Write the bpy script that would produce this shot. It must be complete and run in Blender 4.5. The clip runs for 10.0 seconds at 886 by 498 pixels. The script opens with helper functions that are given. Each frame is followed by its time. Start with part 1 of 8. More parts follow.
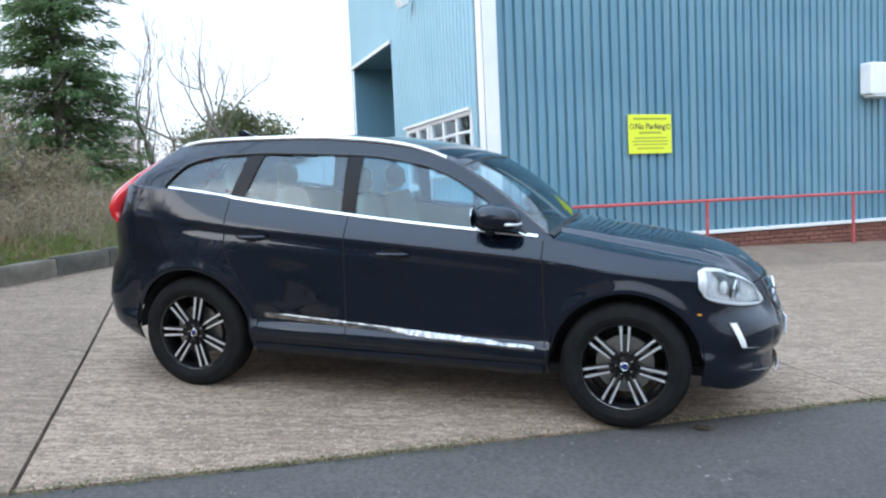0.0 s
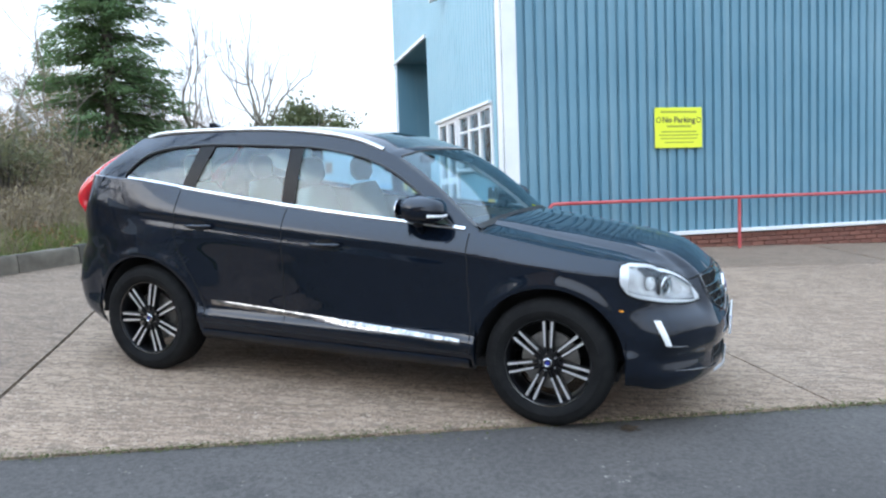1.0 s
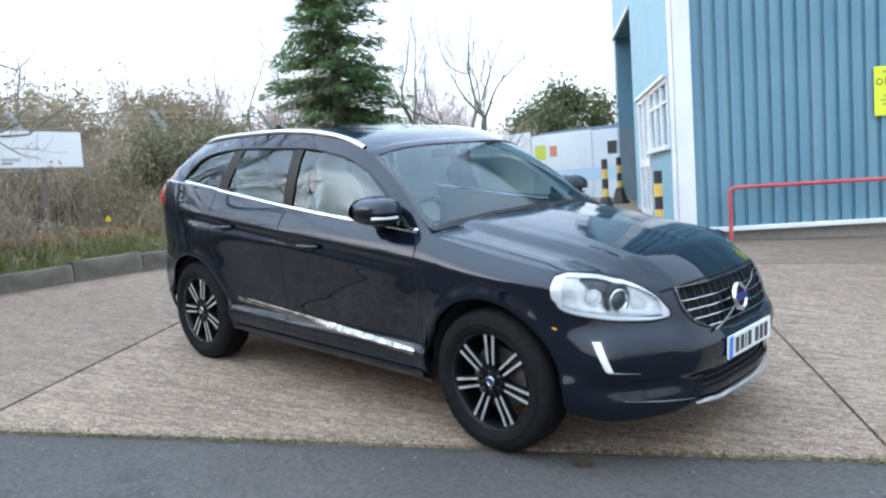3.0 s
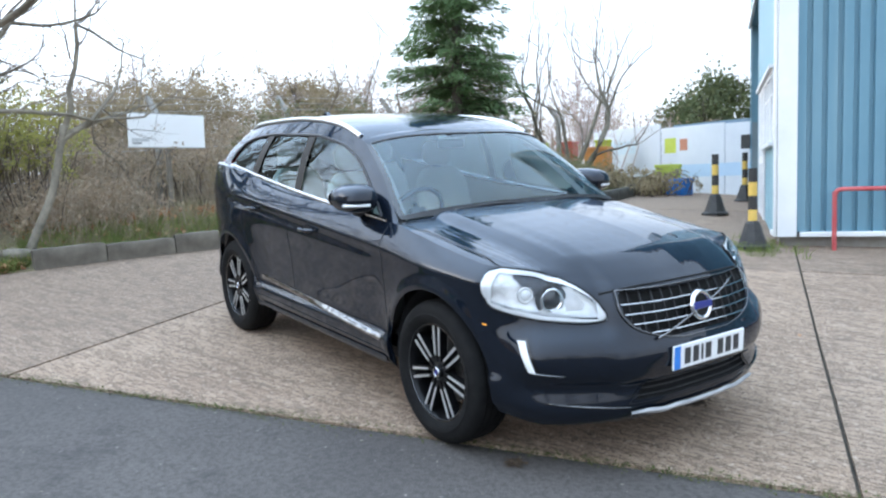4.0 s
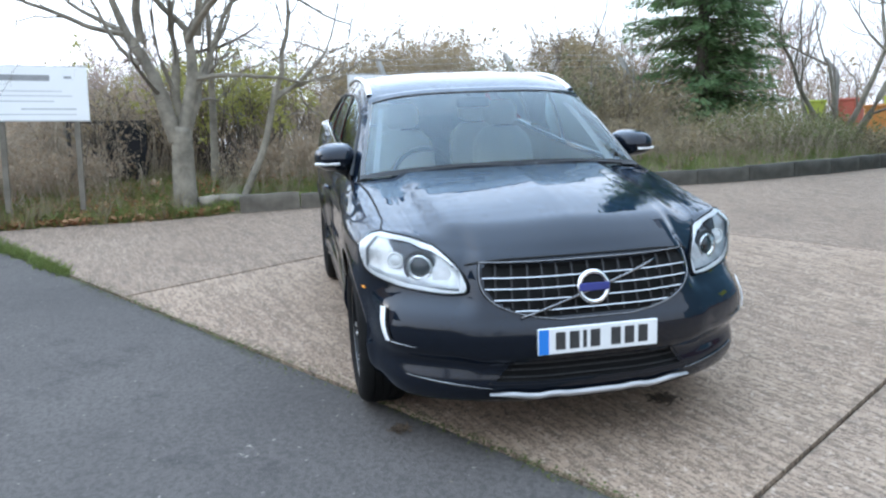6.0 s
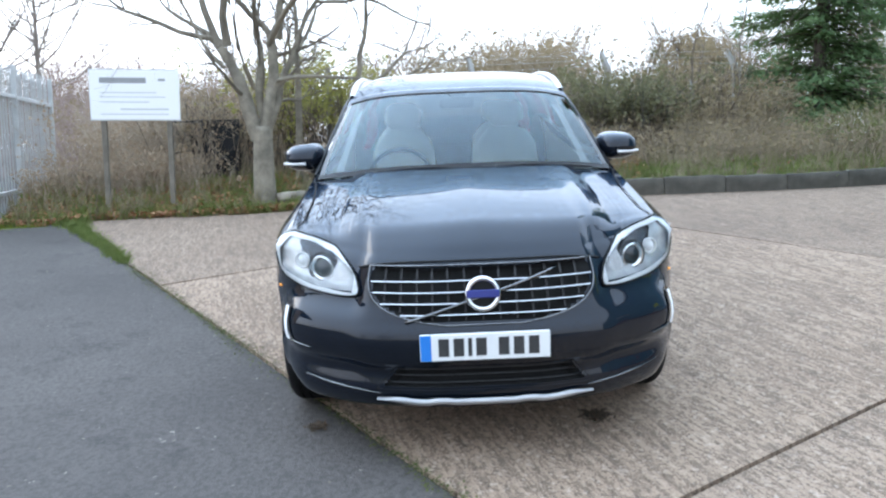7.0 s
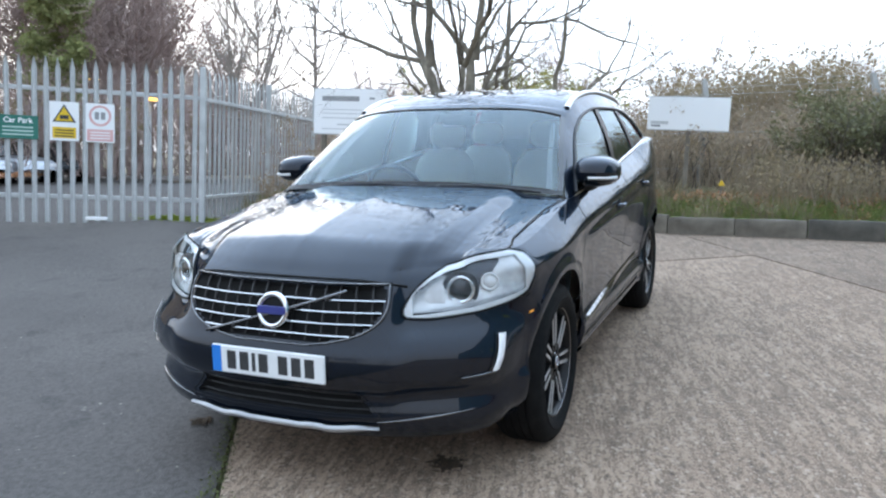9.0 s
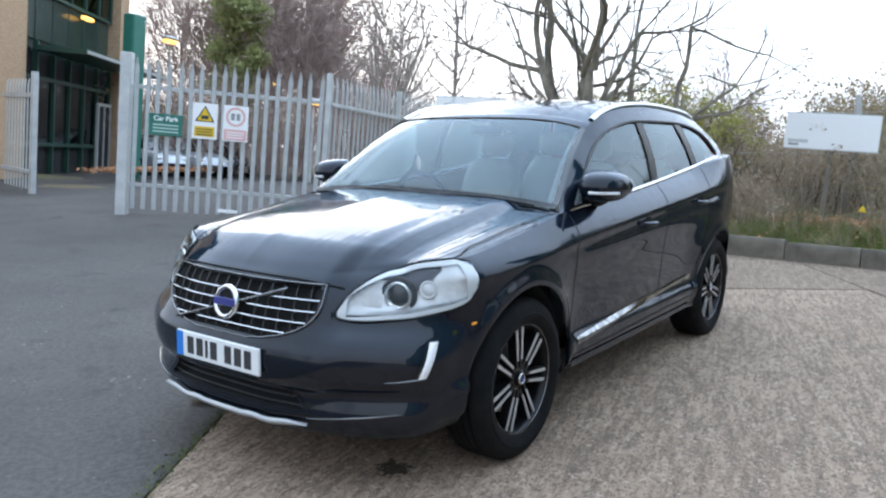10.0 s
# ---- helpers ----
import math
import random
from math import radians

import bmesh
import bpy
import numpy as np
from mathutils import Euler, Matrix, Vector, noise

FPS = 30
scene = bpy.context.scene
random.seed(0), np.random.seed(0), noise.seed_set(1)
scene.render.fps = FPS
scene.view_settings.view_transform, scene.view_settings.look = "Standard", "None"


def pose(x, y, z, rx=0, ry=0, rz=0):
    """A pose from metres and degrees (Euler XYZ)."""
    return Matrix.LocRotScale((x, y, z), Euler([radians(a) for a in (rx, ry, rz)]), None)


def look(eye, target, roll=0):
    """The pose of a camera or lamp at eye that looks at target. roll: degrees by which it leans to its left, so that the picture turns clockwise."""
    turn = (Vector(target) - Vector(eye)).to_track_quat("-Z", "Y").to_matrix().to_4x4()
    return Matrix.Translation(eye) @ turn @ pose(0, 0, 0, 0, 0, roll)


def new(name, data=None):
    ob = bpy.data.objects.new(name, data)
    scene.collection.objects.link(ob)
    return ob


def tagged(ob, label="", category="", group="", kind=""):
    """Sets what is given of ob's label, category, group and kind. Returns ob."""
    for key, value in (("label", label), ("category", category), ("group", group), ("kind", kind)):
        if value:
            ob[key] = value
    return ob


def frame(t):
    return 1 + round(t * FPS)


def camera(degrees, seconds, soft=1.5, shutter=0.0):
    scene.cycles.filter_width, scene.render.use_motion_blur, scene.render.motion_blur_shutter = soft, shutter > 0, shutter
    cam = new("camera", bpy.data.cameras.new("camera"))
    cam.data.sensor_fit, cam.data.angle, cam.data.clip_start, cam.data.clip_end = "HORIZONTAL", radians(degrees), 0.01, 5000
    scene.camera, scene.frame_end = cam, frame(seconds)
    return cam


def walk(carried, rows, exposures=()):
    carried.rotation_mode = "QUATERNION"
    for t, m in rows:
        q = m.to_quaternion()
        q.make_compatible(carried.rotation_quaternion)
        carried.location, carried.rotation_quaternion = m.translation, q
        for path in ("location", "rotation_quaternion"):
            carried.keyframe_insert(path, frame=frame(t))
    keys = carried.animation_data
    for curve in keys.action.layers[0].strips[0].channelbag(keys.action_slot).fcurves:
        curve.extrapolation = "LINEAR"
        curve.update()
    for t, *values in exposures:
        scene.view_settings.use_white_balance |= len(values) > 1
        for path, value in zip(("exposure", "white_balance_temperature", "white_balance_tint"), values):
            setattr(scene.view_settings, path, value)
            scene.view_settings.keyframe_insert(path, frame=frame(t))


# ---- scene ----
cam = camera(59.94, 10.0, soft=2.3)
PATH = [
    (0, (0.083, -0.122, 1.524), (0.051, 1.873, 1.384), -2.54),
    (0.5, (0.491, -0.121, 1.510), (0.403, 1.874, 1.397), -3.08),
    (1, (0.946, -0.055, 1.466), (0.715, 1.927, 1.322), -2.08),
    (1.5, (1.375, 0.067, 1.470), (0.965, 2.020, 1.334), -3.55),
    (2, (1.821, 0.256, 1.473), (1.128, 2.126, 1.328), -1.99),
    (2.5, (2.225, 0.522, 1.485), (1.393, 2.334, 1.332), -3.46),
    (4, (3.507, 1.344, 1.445), (2.212, 2.859, 1.277), -1.67),
    (4.5, (3.863, 1.672, 1.421), (2.394, 3.019, 1.258), -1.83),
    (5, (4.169, 2.074, 1.410), (2.571, 3.263, 1.222), -0.34),
    (5.5, (4.409, 2.463, 1.414), (2.706, 3.486, 1.176), 0.22),
    (7, (4.977, 3.844, 1.427), (3.069, 4.384, 1.168), -0.13),
    (7.5, (5.035, 4.355, 1.401), (3.077, 4.665, 1.140), 2.39),
    (8, (5.058, 4.867, 1.395), (3.070, 5.012, 1.237), 2.13),
    (8.5, (5.037, 5.369, 1.412), (3.049, 5.247, 1.228), 4.13),
    (9, (4.942, 5.875, 1.446), (2.974, 5.600, 1.227), 2.63),
    (9.5, (4.877, 6.332, 1.483), (2.949, 5.846, 1.267), 3.17),
    (10, (4.727, 6.720, 1.497), (2.864, 6.029, 1.273), 4.99),
]
walk(cam, [(t, look(eye, target, roll)) for t, eye, target, roll in PATH],
     [(0, 0.14), (1.0, 0.20), (2.5, 0.20), (4.0, 0.27), (4.6, 0.16), (5.5, 0.18), (7.0, 0.34), (7.6, 0.37), (8.5, 0.07), (9.0, 0.0), (10.0, -0.03)])

# ---- sky, sun, exposure ----
world = bpy.data.worlds.new("overcast_sky")
scene.world = world
world.use_nodes = True
wn, wl = world.node_tree.nodes, world.node_tree.links
wn.clear()
sky = wn.new("ShaderNodeTexSky")
sky.sky_type, sky.sun_disc = "NISHITA", False
sky.sun_elevation, sky.sun_rotation = radians(20), radians(235)
sky.air_density, sky.dust_density, sky.ozone_density = 1.0, 4.0, 1.0
cloud = wn.new("ShaderNodeMix")
cloud.data_type = "RGBA"
cloud.inputs[0].default_value = 0.8
# overcast: brighter towards the zenith
way = wn.new("ShaderNodeTexCoord")
split = wn.new("ShaderNodeSeparateXYZ")
veil = wn.new("ShaderNodeMix")
veil.data_type = "RGBA"
veil.inputs[6].default_value = (12.6, 13.6, 15.2, 1)
veil.inputs[7].default_value = (18.4, 24.2, 32.0, 1)
wl.new(way.outputs["Generated"], split.inputs[0])
wl.new(split.outputs["Z"], veil.inputs[0])
# and round the low sun behind the clouds
toward = wn.new("ShaderNodeVectorMath")
toward.operation = "DOT_PRODUCT"
toward.inputs[1].default_value = (-0.77, -0.54, 0.34)
wl.new(way.outputs["Generated"], toward.inputs[0])
lobe = wn.new("ShaderNodeMapRange")
lobe.interpolation_type = "SMOOTHSTEP"
for slot, value in ((1, -0.2), (2, 1.0), (3, 0.88), (4, 1.5)):
    lobe.inputs[slot].default_value = value
wl.new(toward.outputs["Value"], lobe.inputs[0])
glowing = wn.new("ShaderNodeVectorMath")
glowing.operation = "SCALE"
wl.new(veil.outputs[2], glowing.inputs[0])
wl.new(lobe.outputs[0], glowing.inputs["Scale"])
wl.new(glowing.outputs[0], cloud.inputs[7])
bg = wn.new("ShaderNodeBackground")
bg.inputs[1].default_value = 0.115
wo = wn.new("ShaderNodeOutputWorld")
wl.new(sky.outputs[0], cloud.inputs[6])
wl.new(cloud.outputs[2], bg.inputs[0])
wl.new(bg.outputs[0], wo.inputs[0])

sun = new("sun", bpy.data.lights.new("sun", "SUN"))
sun.data.energy, sun.data.angle, sun.data.color = 0.4, radians(30), (1.0, 0.95, 0.88)
sun.matrix_world = look((0, 0, 0), (0.77, 0.54, -0.34))
scene.view_settings.exposure = 0.0


# ---- materials ----
class Mat:
    """A node material with one Principled shader and short ways to feed it."""

    def __init__(self, name, color=(0.5, 0.5, 0.5), rough=0.6, metal=0.0, **extra):
        self.m = bpy.data.materials.new(name)
        self.m.use_nodes = True
        self.n, self.l = self.m.node_tree.nodes, self.m.node_tree.links
        self.p = self.n["Principled BSDF"]
        self.p.inputs["Base Color"].default_value = (*color, 1)
        self.p.inputs["Roughness"].default_value = rough
        self.p.inputs["Metallic"].default_value = metal
        for k, v in extra.items():
            self.p.inputs[k.replace("_", " ")].default_value = v

    def coord(self, scale=(1, 1, 1), turn=0.0, kind="Object"):
        c = self.n.new("ShaderNodeTexCoord")
        g = self.n.new("ShaderNodeMapping")
        g.inputs["Scale"].default_value = scale
        g.inputs["Rotation"].default_value = (0, 0, turn)
        self.l.new(c.outputs[kind], g.inputs[0])
        return g.outputs[0]

    def noise(self, scale, detail=4.0, rough=0.55, vec=None):
        t = self.n.new("ShaderNodeTexNoise")
        t.inputs["Scale"].default_value = scale
        t.inputs["Detail"].default_value = detail
        t.inputs["Roughness"].default_value = rough
        self.l.new(vec if vec is not None else self.coord(), t.inputs["Vector"])
        return t.outputs[0]

    def ramp(self, fac, stops):
        r = self.n.new("ShaderNodeValToRGB")
        el = r.color_ramp.elements
        while len(el) < len(stops):
            el.new(0.5)
        for e, (pos, col) in zip(el, stops):
            e.position = pos
            e.color = (*col, 1) if len(col) == 3 else col
        self.l.new(fac, r.inputs[0])
        return r.outputs[0]

    def mix(self, fac, a, b, blend="MIX"):
        x = self.n.new("ShaderNodeMix")
        x.data_type, x.blend_type = "RGBA", blend
        for val, slot in ((fac, 0), (a, 6), (b, 7)):
            if isinstance(val, (int, float)):
                x.inputs[slot].default_value = val
            elif isinstance(val, tuple):
                x.inputs[slot].default_value = (*val, 1)
            else:
                self.l.new(val, x.inputs[slot])
        return x.outputs[2]

    def gray(self, fac, lo, hi, a=0.0, b=1.0):
        r = self.n.new("ShaderNodeMapRange")
        for i, v in ((1, lo), (2, hi), (3, a), (4, b)):
            r.inputs[i].default_value = v
        self.l.new(fac, r.inputs[0])
        return r.outputs[0]

    def random(self):
        return self.n.new("ShaderNodeObjectInfo").outputs["Random"]

    def island(self):
        return self.n.new("ShaderNodeNewGeometry").outputs["Random Per Island"]

    def color(self, out):
        self.l.new(out, self.p.inputs["Base Color"])
        return self

    def rough(self, out):
        self.l.new(out, self.p.inputs["Roughness"])
        return self

    def bump(self, out, strength=0.3, distance=0.01):
        b = self.n.new("ShaderNodeBump")
        b.inputs["Strength"].default_value = strength
        b.inputs["Distance"].default_value = distance
        self.l.new(out, b.inputs["Height"])
        self.l.new(b.outputs[0], self.p.inputs["Normal"])
        return self


EDGE_AZ = radians(18.2)


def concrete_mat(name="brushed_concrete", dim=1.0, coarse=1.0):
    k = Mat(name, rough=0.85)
    brushed = k.coord((3.4, 25, 1), -EDGE_AZ)
    lines = k.noise(1.0, 4, 0.63, brushed)
    clods = k.noise(1.0, 4, 0.7, k.coord((13, 42, 1), -EDGE_AZ))
    fine = k.noise(140, 3, 0.7)
    blotch = k.noise(0.55, 5, 0.6)
    spots = k.noise(7, 4, 0.65)
    base = k.ramp(blotch, [(0.3, (0.275, 0.202, 0.148)), (0.55, (0.385, 0.295, 0.22)), (0.75, (0.44, 0.348, 0.268))])
    base = k.mix(k.gray(lines, 0.485, 0.59, 0, 0.66 * coarse), base, (0.13, 0.097, 0.072))
    base = k.mix(k.gray(lines, 0.44, 0.33, 0, 0.38 * coarse), base, (0.58, 0.49, 0.40))
    base = k.mix(k.gray(clods, 0.50, 0.60, 0, 0.8 * coarse), base, (0.12, 0.087, 0.06))
    base = k.mix(k.gray(fine, 0.48, 0.68, 0, 0.75), base, (0.64, 0.53, 0.42))
    grit = k.noise(46, 3, 0.75)
    base = k.mix(k.gray(grit, 0.525, 0.625, 0, 0.72), base, (0.085, 0.066, 0.052))
    pale = k.noise(33, 2, 0.6)
    base = k.mix(k.gray(pale, 0.60, 0.68, 0, 0.6), base, (0.66, 0.57, 0.48))
    base = k.mix(k.gray(spots, 0.55, 0.72, 0, 0.65), base, (0.155, 0.124, 0.10))
    tone = k.mix(k.random(), (0.92, 0.92, 0.92), (1.05, 1.04, 1.02))
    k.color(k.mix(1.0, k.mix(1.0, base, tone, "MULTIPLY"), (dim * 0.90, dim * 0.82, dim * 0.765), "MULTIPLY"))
    h = k.mix(0.35, k.mix(0.35, lines, clods), fine)
    k.bump(h, coarse, 0.016)
    return k.m


def tarmac_mat():
    k = Mat("worn_tarmac", rough=0.85, Specular_IOR_Level=0.2)
    fine = k.noise(160, 2, 0.7)
    vor = k.n.new("ShaderNodeTexVoronoi")
    vor.inputs["Scale"].default_value = 95
    k.l.new(k.coord(), vor.inputs["Vector"])
    blotch = k.noise(0.5, 5, 0.6)
    worn = k.noise(2.2, 5, 0.7)
    chips = k.noise(26, 2, 0.5)
    lumps = k.noise(38, 3, 0.6)
    base = k.ramp(blotch, [(0.32, (0.062, 0.061, 0.063)), (0.6, (0.098, 0.096, 0.097))])
    base = k.mix(k.gray(fine, 0.4, 0.75, 0, 0.4), base, (0.165, 0.165, 0.168))
    base = k.mix(k.gray(lumps, 0.42, 0.62, 0, 0.6), base, (0.05, 0.05, 0.052))
    base = k.mix(k.gray(worn, 0.57, 0.7, 0, 0.55), base, (0.035, 0.036, 0.04))
    base = k.mix(k.gray(chips, 0.71, 0.76, 0, 0.7), base, (0.30, 0.29, 0.28))
    k.color(k.mix(1.0, base, (1.08, 0.99, 0.90), "MULTIPLY"))
    k.bump(vor.outputs["Distance"], 0.5, 0.006)
    return k.m


def noisy(name, a, b, scale=6.0, rough=0.7, metal=0.0, bump=0.2, bscale=60.0, dist=0.004, **extra):
    k = Mat(name, a, rough, metal, **extra)
    n1 = k.noise(scale, 5, 0.6)
    n2 = k.noise(bscale, 3, 0.6)
    k.color(k.mix(k.gray(n1, 0.35, 0.68), a, b))
    dv = 0.08 if rough > 0.4 else 0.015
    k.rough(k.gray(n2, 0.3, 0.7, max(rough - dv, 0.02), min(rough + dv, 1)))
    if bump:
        k.bump(n2, bump, dist)
    return k.m


def varied(name, a, b, rough=0.75, scale=8.0, sub=0.0):
    """Leaves, twigs and stones: each island its own tone."""
    k = Mat(name, a, rough)
    c = k.mix(k.island(), a, b)
    n = k.noise(scale, 3, 0.6)
    k.color(k.mix(k.gray(n, 0.3, 0.75, 0, 0.5), c, tuple(0.55 * v for v in a)))
    if sub:
        tl = k.n.new("ShaderNodeBsdfTranslucent")
        mx = k.n.new("ShaderNodeMixShader")
        mx.inputs[0].default_value = sub
        k.l.new(c, tl.inputs[0])
        k.l.new(k.p.outputs[0], mx.inputs[1])
        k.l.new(tl.outputs[0], mx.inputs[2])
        k.l.new(mx.outputs[0], k.n["Material Output"].inputs[0])
    return k.m


def glass_mat(name, tint, gloss_ior=1.5, rough=0.0, extra=0.0):
    m = bpy.data.materials.new(name)
    m.use_nodes = True
    n, l = m.node_tree.nodes, m.node_tree.links
    n.clear()
    tr = n.new("ShaderNodeBsdfTransparent")
    tr.inputs[0].default_value = (*tint, 1)
    gl = n.new("ShaderNodeBsdfGlossy")
    gl.inputs["Roughness"].default_value = rough
    gl.inputs["Color"].default_value = (0.82, 0.94, 1.0, 1)
    fr = n.new("ShaderNodeFresnel")
    fr.inputs[0].default_value = gloss_ior
    lift = n.new('ShaderNodeMath')
    lift.operation, lift.use_clamp = 'ADD', True
    lift.inputs[1].default_value = extra
    mx = n.new("ShaderNodeMixShader")
    out = n.new("ShaderNodeOutputMaterial")
    l.new(fr.outputs[0], lift.inputs[0])
    l.new(lift.outputs[0], mx.inputs[0])
    l.new(tr.outputs[0], mx.inputs[1])
    l.new(gl.outputs[0], mx.inputs[2])
    l.new(mx.outputs[0], out.inputs[0])
    return m


def paint_mat():
    k = Mat("dark_grey_metallic_paint", (0.012, 0.016, 0.022), 0.28, 0.4, Coat_Weight=1.0, Coat_Roughness=0.008, Coat_IOR=1.47, Specular_IOR_Level=0.0, Specular_Tint=(0.55, 0.72, 0.95, 1.0))
    flake = k.noise(900, 1, 0.5)
    dust = k.noise(5, 4, 0.6)
    k.color(k.mix(k.gray(flake, 0.4, 0.7), (0.004, 0.0068, 0.0125), (0.009, 0.0145, 0.026)))
    k.rough(k.gray(dust, 0.35, 0.7, 0.24, 0.32))
    return k.m


def glow(name, color, strength):
    k = Mat(name, color, 0.5)
    k.p.inputs["Emission Color"].default_value = (*color, 1)
    k.p.inputs["Emission Strength"].default_value = strength
    return k.m


def brick_mat(name, a, b):
    k = Mat(name, a, 0.85)
    n = k.noise(18, 4, 0.6)
    k.color(k.mix(k.gray(n, 0.3, 0.7, 0, 0.45), k.mix(k.random(), a, b), (0.12, 0.07, 0.05)))
    k.bump(k.noise(90, 3), 0.4, 0.004)
    return k.m


M_CONC = concrete_mat()
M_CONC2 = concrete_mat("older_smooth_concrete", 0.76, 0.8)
M_TAR = tarmac_mat()
M_EARTH = noisy("leaf_littered_earth", (0.15, 0.105, 0.065), (0.16, 0.15, 0.075), 1.5, 0.95, bump=0.6, bscale=30, dist=0.03)
M_KERB = noisy("weathered_kerb_concrete", (0.085, 0.072, 0.056), (0.215, 0.185, 0.145), 2.2, 0.9, bump=0.5, bscale=50, dist=0.006)
M_MOSS = varied("moss", (0.075, 0.085, 0.025), (0.125, 0.135, 0.045), 0.95)
M_JOINT = noisy("joint_dirt", (0.05, 0.045, 0.036), (0.075, 0.068, 0.05), 9, 0.95, bump=0.5)


def cladding_mat():
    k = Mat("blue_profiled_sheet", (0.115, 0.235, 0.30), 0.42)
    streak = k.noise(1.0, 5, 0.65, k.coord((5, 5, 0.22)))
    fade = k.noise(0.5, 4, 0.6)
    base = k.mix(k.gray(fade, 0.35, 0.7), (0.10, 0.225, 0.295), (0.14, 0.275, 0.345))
    base = k.mix(k.gray(streak, 0.48, 0.78, 0, 0.65), base, (0.21, 0.32, 0.36))
    k.color(base)
    k.rough(k.gray(streak, 0.3, 0.7, 0.36, 0.55))
    k.bump(k.noise(3, 3), 0.12, 0.02)
    return k.m


M_CLAD = cladding_mat()
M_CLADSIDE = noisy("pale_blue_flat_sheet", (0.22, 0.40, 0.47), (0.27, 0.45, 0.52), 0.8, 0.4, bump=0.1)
M_WHITE = noisy("white_painted_steel", (0.70, 0.71, 0.71), (0.80, 0.80, 0.79), 1.8, 0.45, bump=0.1)
M_UPVC = noisy("white_window_frame", (0.68, 0.69, 0.70), (0.78, 0.78, 0.78), 5, 0.4, bump=0.05)
M_RED = noisy("red_painted_rail", (0.42, 0.055, 0.06), (0.5, 0.11, 0.11), 7, 0.45, bump=0.25)
M_BRICK = brick_mat("red_brick", (0.17, 0.062, 0.045), (0.26, 0.10, 0.07))
M_BUFF = brick_mat("buff_brick", (0.55, 0.36, 0.21), (0.64, 0.45, 0.29))
M_MORTAR = noisy("mortar", (0.26, 0.24, 0.21), (0.32, 0.30, 0.27), 12, 0.95, bump=0.4)
M_YSIGN = noisy("fluorescent_yellow_board", (0.72, 0.78, 0.03), (0.76, 0.80, 0.05), 3, 0.5, bump=0.03)
M_INK = noisy("dark_sign_ink", (0.03, 0.03, 0.03), (0.05, 0.05, 0.05), 20, 0.6, bump=0)
M_SIGNW = noisy("white_sign_board", (0.93, 0.93, 0.92), (0.95, 0.95, 0.94), 2, 0.45, bump=0.03)
M_GALV = noisy("galvanised_steel", (0.47, 0.48, 0.475), (0.62, 0.63, 0.62), 4.0, 0.5, 0.2, bump=0.2)
M_SHUT = noisy("grey_shutter", (0.16, 0.22, 0.25), (0.2, 0.26, 0.29), 2, 0.5, bump=0.1)
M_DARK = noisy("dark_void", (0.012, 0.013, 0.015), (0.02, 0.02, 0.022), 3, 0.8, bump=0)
M_GLASSW = glass_mat("window_glass", (0.78, 0.83, 0.86), 1.6)


